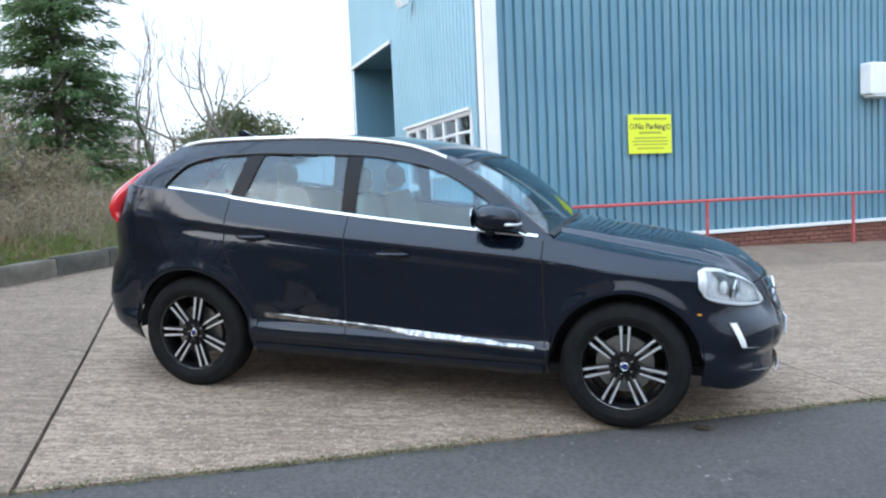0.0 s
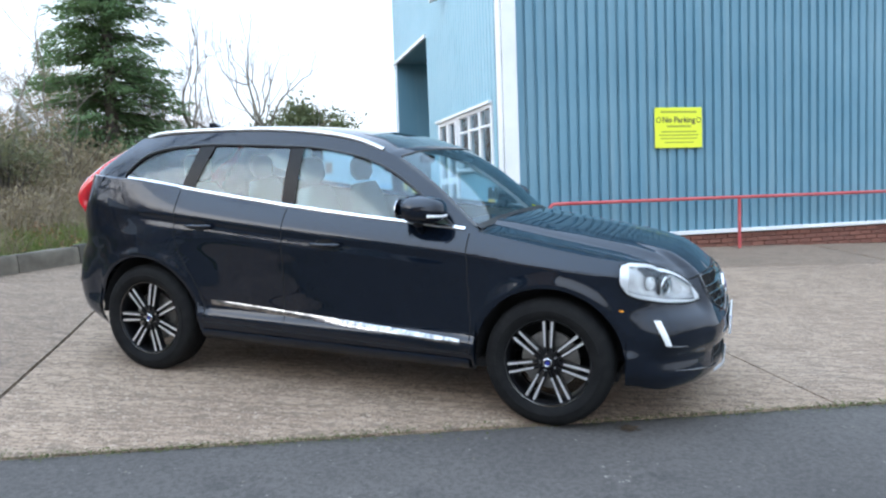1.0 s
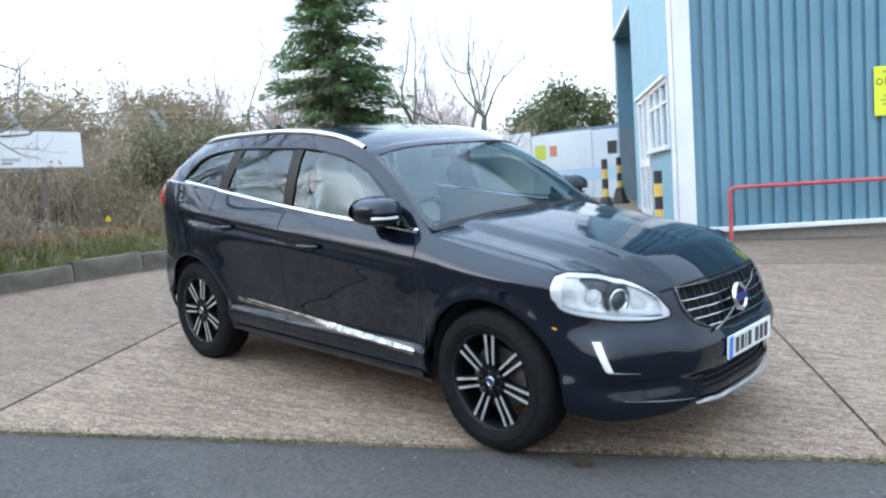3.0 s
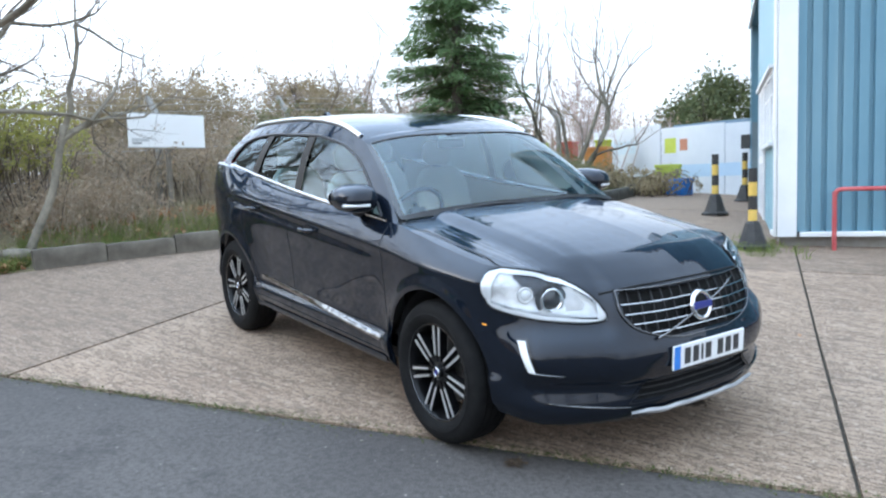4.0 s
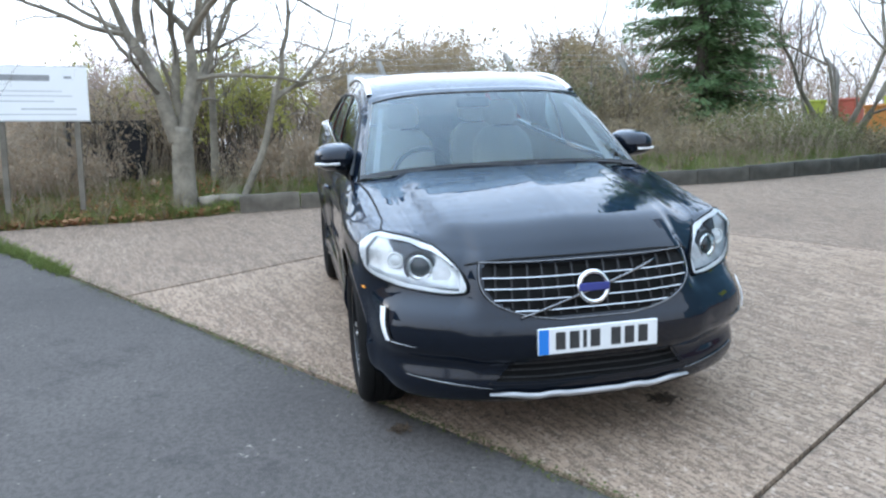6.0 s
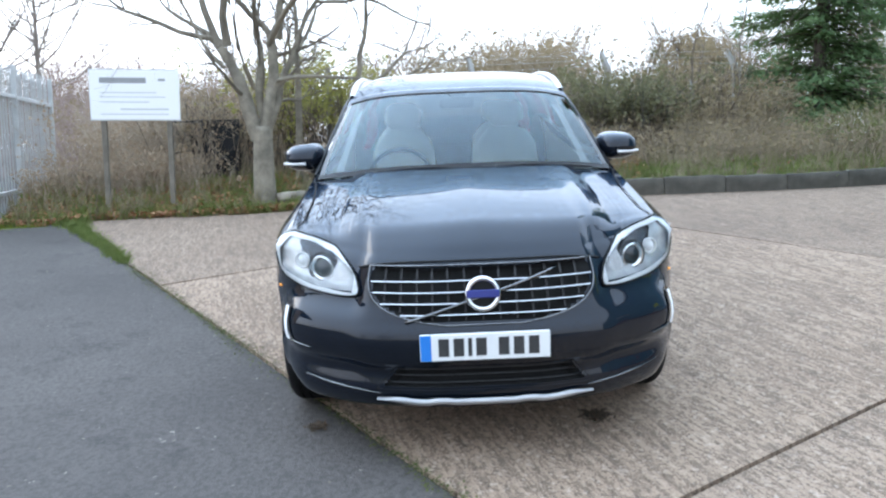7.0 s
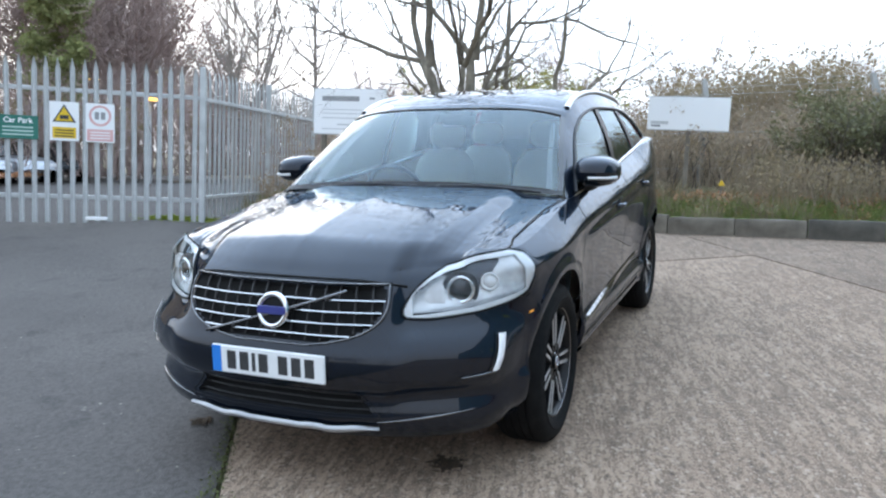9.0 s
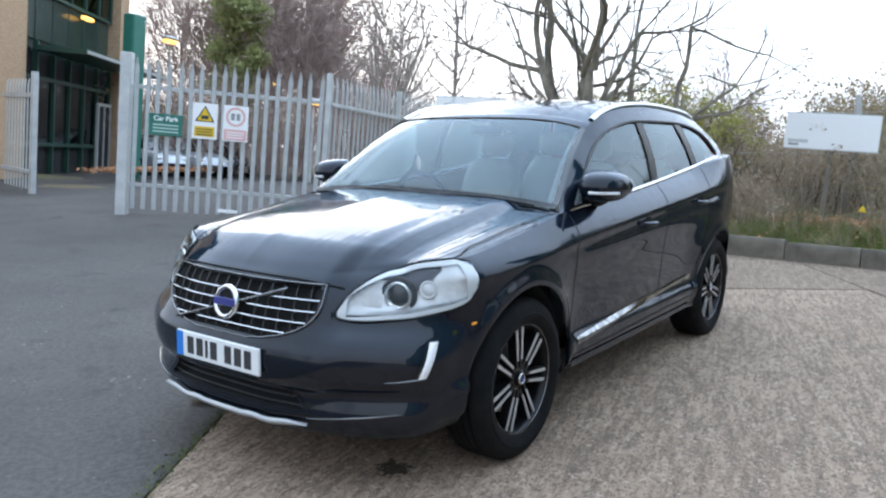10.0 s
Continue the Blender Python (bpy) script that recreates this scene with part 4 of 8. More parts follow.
        def bowl(u, v):
            deep = (math.sin(math.pi * u) * math.sin(math.pi * v)) ** 0.35
            return lamp(0.006 - 0.05 * deep)(0.03 + 0.94 * u, 0.06 + 0.88 * v)

        def hood_band(u, v):
            return lamp(-0.012 - 0.012 * v)(0.30 + 0.58 * u, 0.94 - (0.12 + 0.16 * math.sin(math.pi * u) + 0.22 * math.exp(-((u - 0.62) / 0.16) ** 2)) * v)

        def signal(u, v):
            return lamp(-0.030)(0.10 + 0.20 * u, 0.5 + 0.26 * (2 * v - 1) * (0.5 + 0.5 * u))
        hl = part("headlamp", Shape().grid(bowl, 40, 16), M_BOWL, car, "clear swept-back headlamp with silver reflectors", smooth=True)
        part("lamp_brow", Shape().grid(hood_band, 24, 4), M_BEZEL, hl, "smoked brow over the projectors", smooth=True)
        part("signal_reflector", Shape().grid(signal, 12, 8), M_SIGNALR, hl, "ribbed silver signal reflector", smooth=True)
        part("light_guide", Shape().grid(lamp(0.005, 0.0, 1.0, 0.0, 0.115, 0.006), 40, 4), M_LIGHTG, hl, "white light guide", smooth=True)
        part("light_guide", Shape().grid(lamp(0.005, 0.0, 1.0, 0.885, 1.0, 0.005), 40, 4), M_LIGHTG, hl, "white light guide", smooth=True)
        part("light_guide", Shape().grid(lamp(0.005, 0.925, 1.0, 0.10, 0.90, 0.005), 6, 12), M_LIGHTG, hl, "white light guide", smooth=True)
        part("light_guide", Shape().grid(lamp(0.005, 0.0, 0.065, 0.10, 0.90, 0.003), 6, 8), M_LIGHTG, hl, "white light guide", smooth=True)
        for ua, rad, mt in ((0.44, 0.054, M_CHROME), (0.72, 0.034, M_LAMPIN)):
            p, n = out_at(sg * (s0 + (s1 - s0) * ua))
            c = W(sg * (s0 + (s1 - s0) * ua), zb(ua) + 0.46 * (zt(ua) - zb(ua)), -0.030)
            mm = Matrix.Translation(c) @ Vector((0.93, 0.37 * sg, 0)).to_track_quat("Y", "Z").to_matrix().to_4x4()
            pr = Shape().lathe([(rad, 0.0), (rad + 0.003, 0.012), (rad, 0.022), (rad * 0.82, 0.016), (rad * 0.74, 0.012)], 28, mm)
            part("projector_ring", pr, mt, hl, "chrome projector ring", smooth=True)
            ey = Shape().lathe([(0.0001, 0.026), (rad * 0.35, 0.024), (rad * 0.62, 0.018), (rad * 0.74, 0.010)], 24, mm)
            part("projector_lens", ey, M_GLOSSB if ua < 0.5 else M_LAMPIN, hl, "dark projector lens" if ua < 0.5 else "silver reflector", smooth=True)
            if ua < 0.5:
                part("projector_shroud", Shape().lathe([(rad * 1.02, 0.002), (rad * 1.34, 0.006), (rad * 1.36, -0.004)], 28, mm), M_BLACKP, hl, "black projector shroud", smooth=True)
        rim_ = [lamp(0.008)(k / 40, 0.0) for k in range(41)] + [lamp(0.008)(1 - k / 40, 1.0) for k in range(41)]
        part("lamp_gap", Shape().tube(rim_ + [rim_[0]], 0.0045, 6), M_SEAM, hl, "dark shut line round the lamp")
        part("lamp_lens", Shape().grid(lamp(0.016, rise=0.005), 30, 8), M_LENS, hl, "clear plastic lens", smooth=True)
        am = Shape().tube([W(sg * s_at_x(1.785 - 0.02 * k / 3), 0.683 + 0.002 * k, 0.003) for k in range(4)], 0.004, 6)
        part("side_marker", am, M_AMBER, car, "small amber side marker with a little added glow")

        # running lamp slot in the bumper
        def drl(u, v):
            z = 0.638 - 0.133 * u
            sx = 0.165 - 0.0105 * u + (0.0068 - 0.0012 * u) * (v - 0.5)
            return W(sg * sx, z, 0.012 + 0.006 * math.sin(math.pi * v))
        part("running_lamp", Shape().grid(drl, 10, 4), M_LAMPIN, car, "upright white running lamp", smooth=True)
        db = Shape().grid(lambda u, v: W(sg * (0.1652 - 0.011 * u + 0.0102 * (v - 0.5)), 0.643 - 0.143 * u, 0.004), 10, 4)
        part("lamp_recess", db, M_GLOSSB, car, smooth=True)
        fin = [W(sg * (0.156 - 0.026 * k / 10), 0.500 - 0.010 * k / 10, 0.005) for k in range(11)]
        part("bumper_fin", Shape().tube(fin, [0.006 - 0.0004 * k for k in range(11)], 6), M_DKCHROME, car, "thin bright fin below the running lamp", smooth=True)
        # bumper lower crease
        cr = [W(sg * (0.075 + 0.067 * k / 24), 0.318 + 0.04 * k / 24, 0.004) for k in range(25)]
        part("bumper_crease", Shape().tube(cr, [0.002 + 0.0035 * (1 - abs(k / 12 - 1)) for k in range(25)], 6), M_DKCHROME, car, smooth=True)
        # tail lamp
        edge = []
        for v in (0.97, 0.75, 0.5, 0.25, 0.04):
            xe = -1.955 + 0.31 * v
            edge.append(S(xe, belt_z(xe) + (z_roof(xe) - belt_z(xe)) * v, sg, -0.05))
        tp = spline([tuple(q) for q in edge] + [(-2.055, sg * 0.725, 1.205), (-2.07, sg * 0.74, 1.12), (-2.02, sg * 0.765, 1.06)], 24)
        part("tail_lamp", Shape().tube(tp, [0.016 + 0.042 * smooth(2, 18, i) - 0.03 * smooth(20, 24, i) for i in range(25)], 12), M_REDL, car, "tall red tail lamp", smooth=True)
        rf = Shape().grid(lambda u, v: W(sg * (s_at_x(-2.12) + 0.03 * u), 0.52 + 0.045 * v, 0.004), 4, 2)
        part("rear_reflector", rf, M_REDL, car)
        # arch liners
        for ax in AXLES:
            li = Shape().grid(lambda u, v: (ax + (ARCH + 0.004) * math.cos(math.pi * u), sg * (0.50 + 0.37 * v), HUB + (ARCH + 0.004) * math.sin(math.pi * u) * 1.0), 24, 3)
            li.grid(lambda u, v: (ax + ARCH * (2 * u - 1), sg * 0.50, 0.25 + 0.56 * v), 8, 4)
            part("arch_liner", li, M_DARK, car, "black wheel arch liner", smooth=True)

    # grille
    def face(y, z, off):
        return W(s_at_y_f(y), z, off)

    def s_at_y_f(y):
        a = abs(y)
        i = max(k for k in range(259) if OUT[k].y <= a)
        t = (a - OUT[i].y) / max(OUT[i + 1].y - OUT[i].y, 1e-9)
        return math.copysign((i + t) / 600, y)
    gr = part("grille", Shape().grid(lambda u, v: (lambda z: face((2 * u - 1) * (half_w(z) + 0.01), z, 0.002 - 0.055 * min(1, 9 * u, 9 * (1 - u), 6 * v, 6 * (1 - v))))(zg0 - 0.004 + (zg1 - zg0 + 0.008) * v), 60, 24), M_SEAM, car, "wide grille with four chrome bars")
    rim = []
    for k in range(100):
        q = k / 100
        if q < 0.32:
            rim.append((half_w(zg1) * (1 - 2 * q / 0.32), zg1))
        elif q < 0.5:
            z = zg1 - (zg1 - zg0) * (q - 0.32) / 0.18
            rim.append((-half_w(z), z))
        elif q < 0.82:
            rim.append((half_w(zg0) * (2 * (q - 0.5) / 0.32 - 1), zg0))
        else:
            z = zg0 + (zg1 - zg0) * (q - 0.82) / 0.18
            rim.append((half_w(z), z))
    rp = [face(y, z, 0.008) for y, z in rim]
    part("grille_surround", Shape().tube(rp + [rp[0]], 0.0032, 8), M_DKCHROME, gr, "dark chrome grille surround", smooth=True)
    lip = [face(-0.56 + 1.12 * i / 32, zg1 + 0.013 - 0.03 * abs(-1 + i / 16) ** 5, 0.002) for i in range(33)]
    part("bonnet_gap", Shape().tube(lip, 0.0048, 6), M_SEAM, car, "dark shut line along the bonnet edge", smooth=True)
    for k in range(4):
        z = 0.649 + 0.043 * k
        w = half_w(z) - 0.012
        pts = [face(-w + 2 * w * i / 24, z, 0.006) for i in range(25)]
        sh = Shape()
        sec = [(-0.02, -0.0018), (0, -0.0038), (0.003, 0), (0, 0.0034), (-0.02, 0.0013)]
        sh.grid(lambda u, v: pts[round(u * 24)] + Vector((sec[round(v * 4)][0], 0, sec[round(v * 4)][1])), 24, 4)
        part("grille_bar", sh, M_GBAR, gr, smooth=50)
    for k in range(13):
        y = -0.42 + 0.07 * k
        zl = min(z for z in [zg0 + 0.01 + 0.004 * i for i in range(40)] if half_w(z) > abs(y) + 0.012)
        sh = Shape().tube([face(y, zl + (zg1 - 0.012 - zl) * i / 6, -0.022) for i in range(7)], 0.005, 4)
        part("grille_slat", sh, M_BLACKP, gr)
    dg = [face(-0.32 + 0.64 * i / 16, 0.625 + 0.19 * i / 16, 0.014) for i in range(17)]
    part("diagonal_bar", Shape().tube(dg, 0.006, 6), M_DKCHROME, gr, "slanting bright bar", smooth=True)
    bp = face(0, 0.728, 0.012)
    bm_ = Matrix.Translation(bp) @ pose(0, 0, 0, 0, 0, -90) @ pose(0, 0, 0, -20, 0, 0)
    bm_ = Matrix.Translation(bp) @ Vector((0.96, 0, 0.20)).to_track_quat("Y", "Z").to_matrix().to_4x4()
    badge = part("badge", Shape().lathe([(0.050, 0.0), (0.054, 0.012), (0.062, 0.015), (0.070, 0.012), (0.073, 0.0)], 40, bm_), M_CHROME, gr, "round chrome ring badge", smooth=True)
    part("badge_disc", Shape().lathe([(0.0001, 0.004), (0.05, 0.004)], 32, bm_), M_SEAM, badge)
    part("badge_band", Shape().box((-0.066, 0.008, -0.016), (0.066, 0.018, 0.016), bm_, 0.003), M_BLUE, badge, "blue band across the badge")

    # number plate: characters as plain bars
    pm = Matrix.Translation((2.318, 0, 0.528)) @ pose(0, 0, 0, 0, 0, 0)
    plate = part("number_plate", Shape().box((-0.006, -0.26, -0.0555), (0.006, 0.26, 0.0555), pm, 0.003), M_PLATEW, car, "white front plate with plain dark bars")
    part("plate_band", Shape().box((0.0062, -0.258, -0.053), (0.0072, -0.215, 0.053), pm), M_PBLUE, plate, "blue end band")
    for k, y in enumerate((-0.165, -0.105, -0.06, -0.015, 0.075, 0.135, 0.195)):
        part("plate_bar", Shape().box((0.0062, y - (0.021 if k != 2 else 0.008), -0.037), (0.0075, y + (0.021 if k != 2 else 0.008), 0.037), pm), M_INK, plate)

    # lower intake, silver skid lip
    li = part("lower_intake", Shape().grid(lambda u, v: (lambda z: face((2 * u - 1) * lw(z), z, 0.003 - 0.06 * min(1, 12 * u, 12 * (1 - u), 5 * v, 5 * (1 - v))))(0.335 + 0.10 * v), 50, 12), M_SEAM, car, "black lower intake with thin bars")
    for z in (0.362, 0.392, 0.42):
        w = lw(z) - 0.02
        part("intake_bar", Shape().tube([face(-w + 2 * w * i / 16, z, -0.012) for i in range(17)], 0.0035, 6), M_BLACKP, li, smooth=True)
    sk = Shape()

    def skid(u, v):
        y = (2 * u - 1) * 0.45
        z0 = 0.268 + 0.022 * smooth(0.26, 0.45, abs(y)) + 0.006 * smooth(0.12, 0.16, abs(y)) * smooth(0.24, 0.2, abs(y))
        th = 0.030 - 0.018 * smooth(0.33, 0.45, abs(y)) - 0.012 * smooth(0.17, 0.22, abs(y)) * 0
        return face(y, z0 + th * v, 0.012 + 0.018 * math.sin(math.pi * (0.15 + 0.8 * v)))
    sk.grid(skid, 60, 6)
    part("skid_plate", sk, M_SKID, car, "silver skid plate under the bumper", smooth=True)

    # floor, dashboard, seats
    fl = Shape().box((-1.75, -0.72, 0.24), (1.75, 0.72, 0.30)).box((1.751, -0.55, 0.245), (2.12, 0.55, 0.30)).box((-2.1, -0.55, 0.30), (-1.751, 0.55, 0.36))
    part("underbody", fl, M_DARK, car, "dark underbody")
    part("cabin_floor", Shape().box((-1.9, -0.80, 0.42), (0.95, 0.80, 0.46)), M_DASH, car)
    part("bulkhead", Shape().box((0.90, -0.78, 0.30), (0.94, 0.78, 1.04)), M_DARK, car)
    ds = Shape().grid(lambda u, v: (0.99 - 0.52 * v, (2 * u - 1) * 0.77, 1.075 - 0.03 * (2 * u - 1) ** 2 - 0.02 * v - 0.25 * smooth(0.75, 1, v)), 16, 12)
    part("dashboard", ds, M_DASH, car, "charcoal dashboard top", smooth=True)
    for sg in (1, -1):
        dc = Shape().grid(lambda u, v: (lambda x: (lambda z0: W(sg * s_at_x(x), z0 + (belt_z(x) - 0.02 - z0) * v, -0.07))(0.5 + 0.38 * smooth(-0.75, -0.95, x)))(0.85 - 2.5 * u), 30, 6)
        part("door_card", dc, M_BEIGE, car, "cream door trim", smooth=True)
        for sx, wy, rear_row in ((-0.05, 0.37, False), (-0.98, 0.40, True)):
            tilt = 16
            seat = part("seat_cushion", Shape().box((-0.26, -0.25, -0.07), (0.27, 0.25, 0.07), Matrix.Translation((sx + 0.12, sg * wy, 0.66)) @ pose(0, 0, 0, 0, -6, 0), 0.05), M_BEIGE, car, "cream leather seat", smooth=True)
            bk = Shape()

            def back(u, v):
                a = 2 * math.pi * u
                h = v
                ww = (0.25 - 0.04 * h) * (1 - 0.0 * h)
                cx, cy = math.copysign(abs(math.cos(a)) ** 0.6, math.cos(a)), math.copysign(abs(math.sin(a)) ** 0.5, math.sin(a))
                return Matrix.Translation((sx - 0.18, sg * wy, 0.66)) @ pose(0, 0, 0, 0, -tilt, 0) @ Vector((0.065 * cx, ww * cy * (1 - 0.35 * smooth(0.85, 1, h)), 0.62 * h))
            bk.grid(back, 20, 10)
            part("seat_back", bk, M_BEIGE, seat, smooth=True)
            hr = Shape().box((-0.05, -0.13, -0.09), (0.05, 0.13, 0.09), Matrix.Translation((sx - 0.37, sg * wy, 1.37)) @ pose(0, 0, 0, 0, -8, 0), 0.045)
            part("headrest", hr, M_BEIGE, seat, smooth=True)
    ringp = [Vector((0, 0.185 * math.cos(2 * math.pi * k / 32), 0.185 * math.sin(2 * math.pi * k / 32))) for k in range(33)]
    sm = Matrix.Translation((0.42, -0.37, 1.03)) @ pose(0, 0, 0, 0, 25, 0)
    st = part("steering_wheel", Shape().tube([sm @ p for p in ringp], 0.016, 8, cap=False), M_DASH, car, "dark steering wheel", smooth=True)
    part("wheel_boss", Shape().box((-0.03, -0.07, -0.06), (0.03, 0.07, 0.05), sm, 0.02).box((-0.01, -0.175, -0.02), (0.01, 0.175, 0.015), sm, 0.005), M_DASH, st)
    part("rear_view_mirror", Shape().box((0.27, -0.11, 1.43), (0.30, 0.11, 1.49), None, 0.012), M_BLACKP, car, smooth=True)
    part("camera_pod", Shape().box((0.30, -0.06, 1.50), (0.40, 0.06, 1.555), None, 0.015), M_BLACKP, car)
    fin = Shape().prism([(-0.09, 0), (0.09, 0), (0.02, 0.03), (-0.05, 0.065), (-0.09, 0.06)], -0.018, 0.018, Matrix.Translation((-1.45, 0, z_roof(-1.45) + 0.05)))
    part("roof_aerial", fin, M_PAINT, car, "fin aerial on the roof")
    for ax in AXLES:
        for sg in (1, -1):
            car_wheel("wheel", car, ax, sg, {(1, -1): 0.25, (-1, -1): 0.06, (1, 1): 0.3, (-1, 1): 0.1}[(1 if ax > 0 else -1, sg)])
    return car


build_car()


# ---- the blue shed ----
FAZ, LAZ = radians(23.1), radians(110.9)
FC = Vector((0.592, 10.899, 0))
FD, LD = Vector((math.cos(FAZ), math.sin(FAZ), 0)), Vector((math.cos(LAZ), math.sin(LAZ), 0))
F_OUT = Vector((FD.y, -FD.x, 0))                 # towards the yard
L_OUT = Vector((-LD.y, LD.x, 0))
BASE_Z, TOP_Z = 0.70, 7.6


def wall_frame(d, out):
    """Local x along the wall, y into the building, z up."""
    m = Matrix((d, -out, Vector((0, 0, 1)))).transposed().to_4x4()
    m.translation = (FC.x, FC.y, 0)
    return m


MF, ML = wall_frame(FD, F_OUT), wall_frame(LD, L_OUT)


def ribbed(sh, x0, x1, z0, z1, pitch=0.2, deep=0.045):
    """Trapezoid-profile sheet between two points along the wall."""
    xs = []
    n = max(1, round((x1 - x0) / pitch))
    p = (x1 - x0) / n
    for k in range(n):
        a = x0 + k * p
        xs += [(a, 0), (a + 0.64 * p, 0), (a + 0.70 * p, deep), (a + 0.93 * p, deep)]
    xs.append((x1, 0))
    o = len(sh.v)
    for x, y in xs:
        sh.v += [(x, y, z0), (x, y, z1)]
    for k in range(len(xs) - 1):
        a = o + 2 * k
        sh.f.append((a, a + 1, a + 3, a + 2))
    return sh


shed = thing("warehouse", "blue profiled-sheet industrial shed with white corner trim", "building")
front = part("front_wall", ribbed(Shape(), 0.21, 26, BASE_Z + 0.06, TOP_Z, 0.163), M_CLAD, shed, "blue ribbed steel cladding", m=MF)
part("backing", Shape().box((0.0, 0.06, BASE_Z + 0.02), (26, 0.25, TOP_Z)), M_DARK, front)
# side wall: sheet round the window and the loading recess
W0, W1, WZ0, WZ1 = 0.52, 3.66, 0.80, 2.76
R0, R1, RZ = 4.467, 7.633, 4.53
lw_ = Shape()
ribbed(lw_, 0.155, W0, BASE_Z + 0.06, TOP_Z, 0.15, deep=0.02)
ribbed(lw_, W0, W1, WZ1, TOP_Z, 0.15, deep=0.02)
ribbed(lw_, W1, R0, BASE_Z, TOP_Z, 0.15, deep=0.02)
ribbed(lw_, R0, R1, RZ, TOP_Z, 0.15, deep=0.02)
ribbed(lw_, R1, R1 + 0.12, BASE_Z, TOP_Z, 0.15, deep=0.02)
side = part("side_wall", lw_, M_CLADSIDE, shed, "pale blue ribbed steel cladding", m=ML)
rec = Shape()
rec.box((R0, 0.02, BASE_Z - 0.1), (R0 + 0.06, 2.2, RZ)).box((R1 - 0.06, 0.02, BASE_Z - 0.1), (R1, 2.2, RZ)).box((R0, 0.02, RZ), (R1, 2.2, RZ + 0.08))
part("recess_lining", rec, M_CLAD, side, "blue lined loading recess")
part("recess_dado", Shape().box((R1 - 0.075, 0.03, BASE_Z - 0.1), (R1 - 0.062, 2.1, 2.55)), M_SHUT, side, "grey lower panel in the recess")
shut = Shape()
for k in range(36):
    shut.box((R0 + 0.06, 2.10, BASE_Z - 0.1 + 0.105 * k), (R1 - 0.06, 2.16, BASE_Z - 0.1 + 0.105 * k + 0.095), None, 0.015)
part("roller_shutter", shut, M_SHUT, side, "grey roller shutter at the back of the recess")
part("drip_trim", Shape().box((R0 - 0.02, -0.05, RZ - 0.03), (R1 + 0.06, -0.004, RZ + 0.04)).mesh("drip_trim", M_WHITE), M_WHITE, side, "white drip trim over the recess")
part("drip_trim", Shape().box((W0 - 0.05, -0.07, WZ1), (W1 + 0.05, -0.004, WZ1 + 0.045)), M_WHITE, side, "white drip trim over the window")
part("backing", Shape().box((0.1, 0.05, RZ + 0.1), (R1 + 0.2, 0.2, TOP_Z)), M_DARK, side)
# windows and the white glazed door beside them
win = thing("window_band", "", "", None)
win.parent, win.matrix_basis = shed, ML
wf = Shape()
cols = [W0, 1.11, 1.70, 2.30]
for x in cols:
    wf.box((x - 0.035, -0.02, 1.85), (x + 0.035, 0.06, WZ1), None, 0.008)
wf.box((W0 - 0.04, -0.025, WZ1 - 0.06), (2.34, 0.06, WZ1), None, 0.008).box((W0 - 0.06, -0.07, 1.80), (2.36, 0.06, 1.86), None, 0.008)
for a, b in zip(cols, cols[1:]):
    wf.box((a + 0.03, -0.01, 2.44), (b - 0.03, 0.05, 2.48), None, 0.006)
part("window_frame", wf, M_UPVC, win, "white window frame")
for a, b in zip(cols, cols[1:]):
    part("pane", Shape().box((a + 0.03, 0.02, 1.86), (b - 0.03, 0.028, WZ1 - 0.06)), M_GLASSW, win)
# added white sheet gives the panes their pale reflection
part("blind", Shape().box((W0, 0.10, 1.84), (W1, 0.12, WZ1)), M_SIGNW, win, "white sheet behind the glass, standing in for its pale reflection")
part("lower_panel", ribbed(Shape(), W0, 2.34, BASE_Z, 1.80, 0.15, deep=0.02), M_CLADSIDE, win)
dl = thing("side_door", "white framed glazed door", "")
dl.parent, dl.matrix_basis = shed, ML
df = Shape()
for x in (2.44, 3.0, 3.60):
    df.box((x - 0.06, -0.03, BASE_Z - 0.05), (x + 0.06, 0.06, WZ1), None, 0.008)
for z0, z1 in ((WZ1 - 0.08, WZ1), (1.62, 1.74), (BASE_Z - 0.05, BASE_Z + 0.22)):
    df.box((2.50, -0.02, z0), (3.54, 0.05, z1), None, 0.006)
part("door_frame", df, M_UPVC, dl, "white door frame")
for a, b in ((2.50, 2.94), (3.06, 3.54)):
    for z0, z1 in ((BASE_Z + 0.22, 1.62), (1.74, WZ1 - 0.08)):
        part("pane", Shape().box((a, 0.02, z0), (b, 0.028, z1)), M_GLASSW, dl)
# the same white sheet behind the door's lower panes
part("door_back", Shape().box((2.38, 0.10, BASE_Z), (3.66, 0.12, 1.7)), M_SIGNW, dl)
fl_ = thing("floodlight", "small white floodlight on the side wall", "light", ML @ pose(3.0, -0.03, 5.0))
part("bracket", Shape().box((-0.03, -0.12, -0.03), (0.03, 0.0, 0.03), None, 0.005), M_GALV, fl_)
part("head", Shape().box((-0.12, -0.26, -0.09), (0.12, -0.10, 0.07), pose(0, 0, 0, 20, 0, 0), 0.015), M_WHITE, fl_)
# corner flashing, bottom trim, brick plinth
cf = Shape()
cf.box((0.0, -0.035, BASE_Z), (0.215, -0.004, TOP_Z), MF, 0.006)
cf.box((-0.01, -0.035, BASE_Z), (0.16, -0.004, TOP_Z), ML, 0.006)
part("corner_flashing", cf, M_WHITE, shed, "white steel corner flashing")
part("base_trim", Shape().box((0.25, -0.045, BASE_Z), (26, 0.03, BASE_Z + 0.06), MF, 0.008).box((0.2, -0.045, BASE_Z), (W0, 0.03, BASE_Z + 0.06), ML, 0.008), M_WHITE, shed, "white drip trim under the cladding")
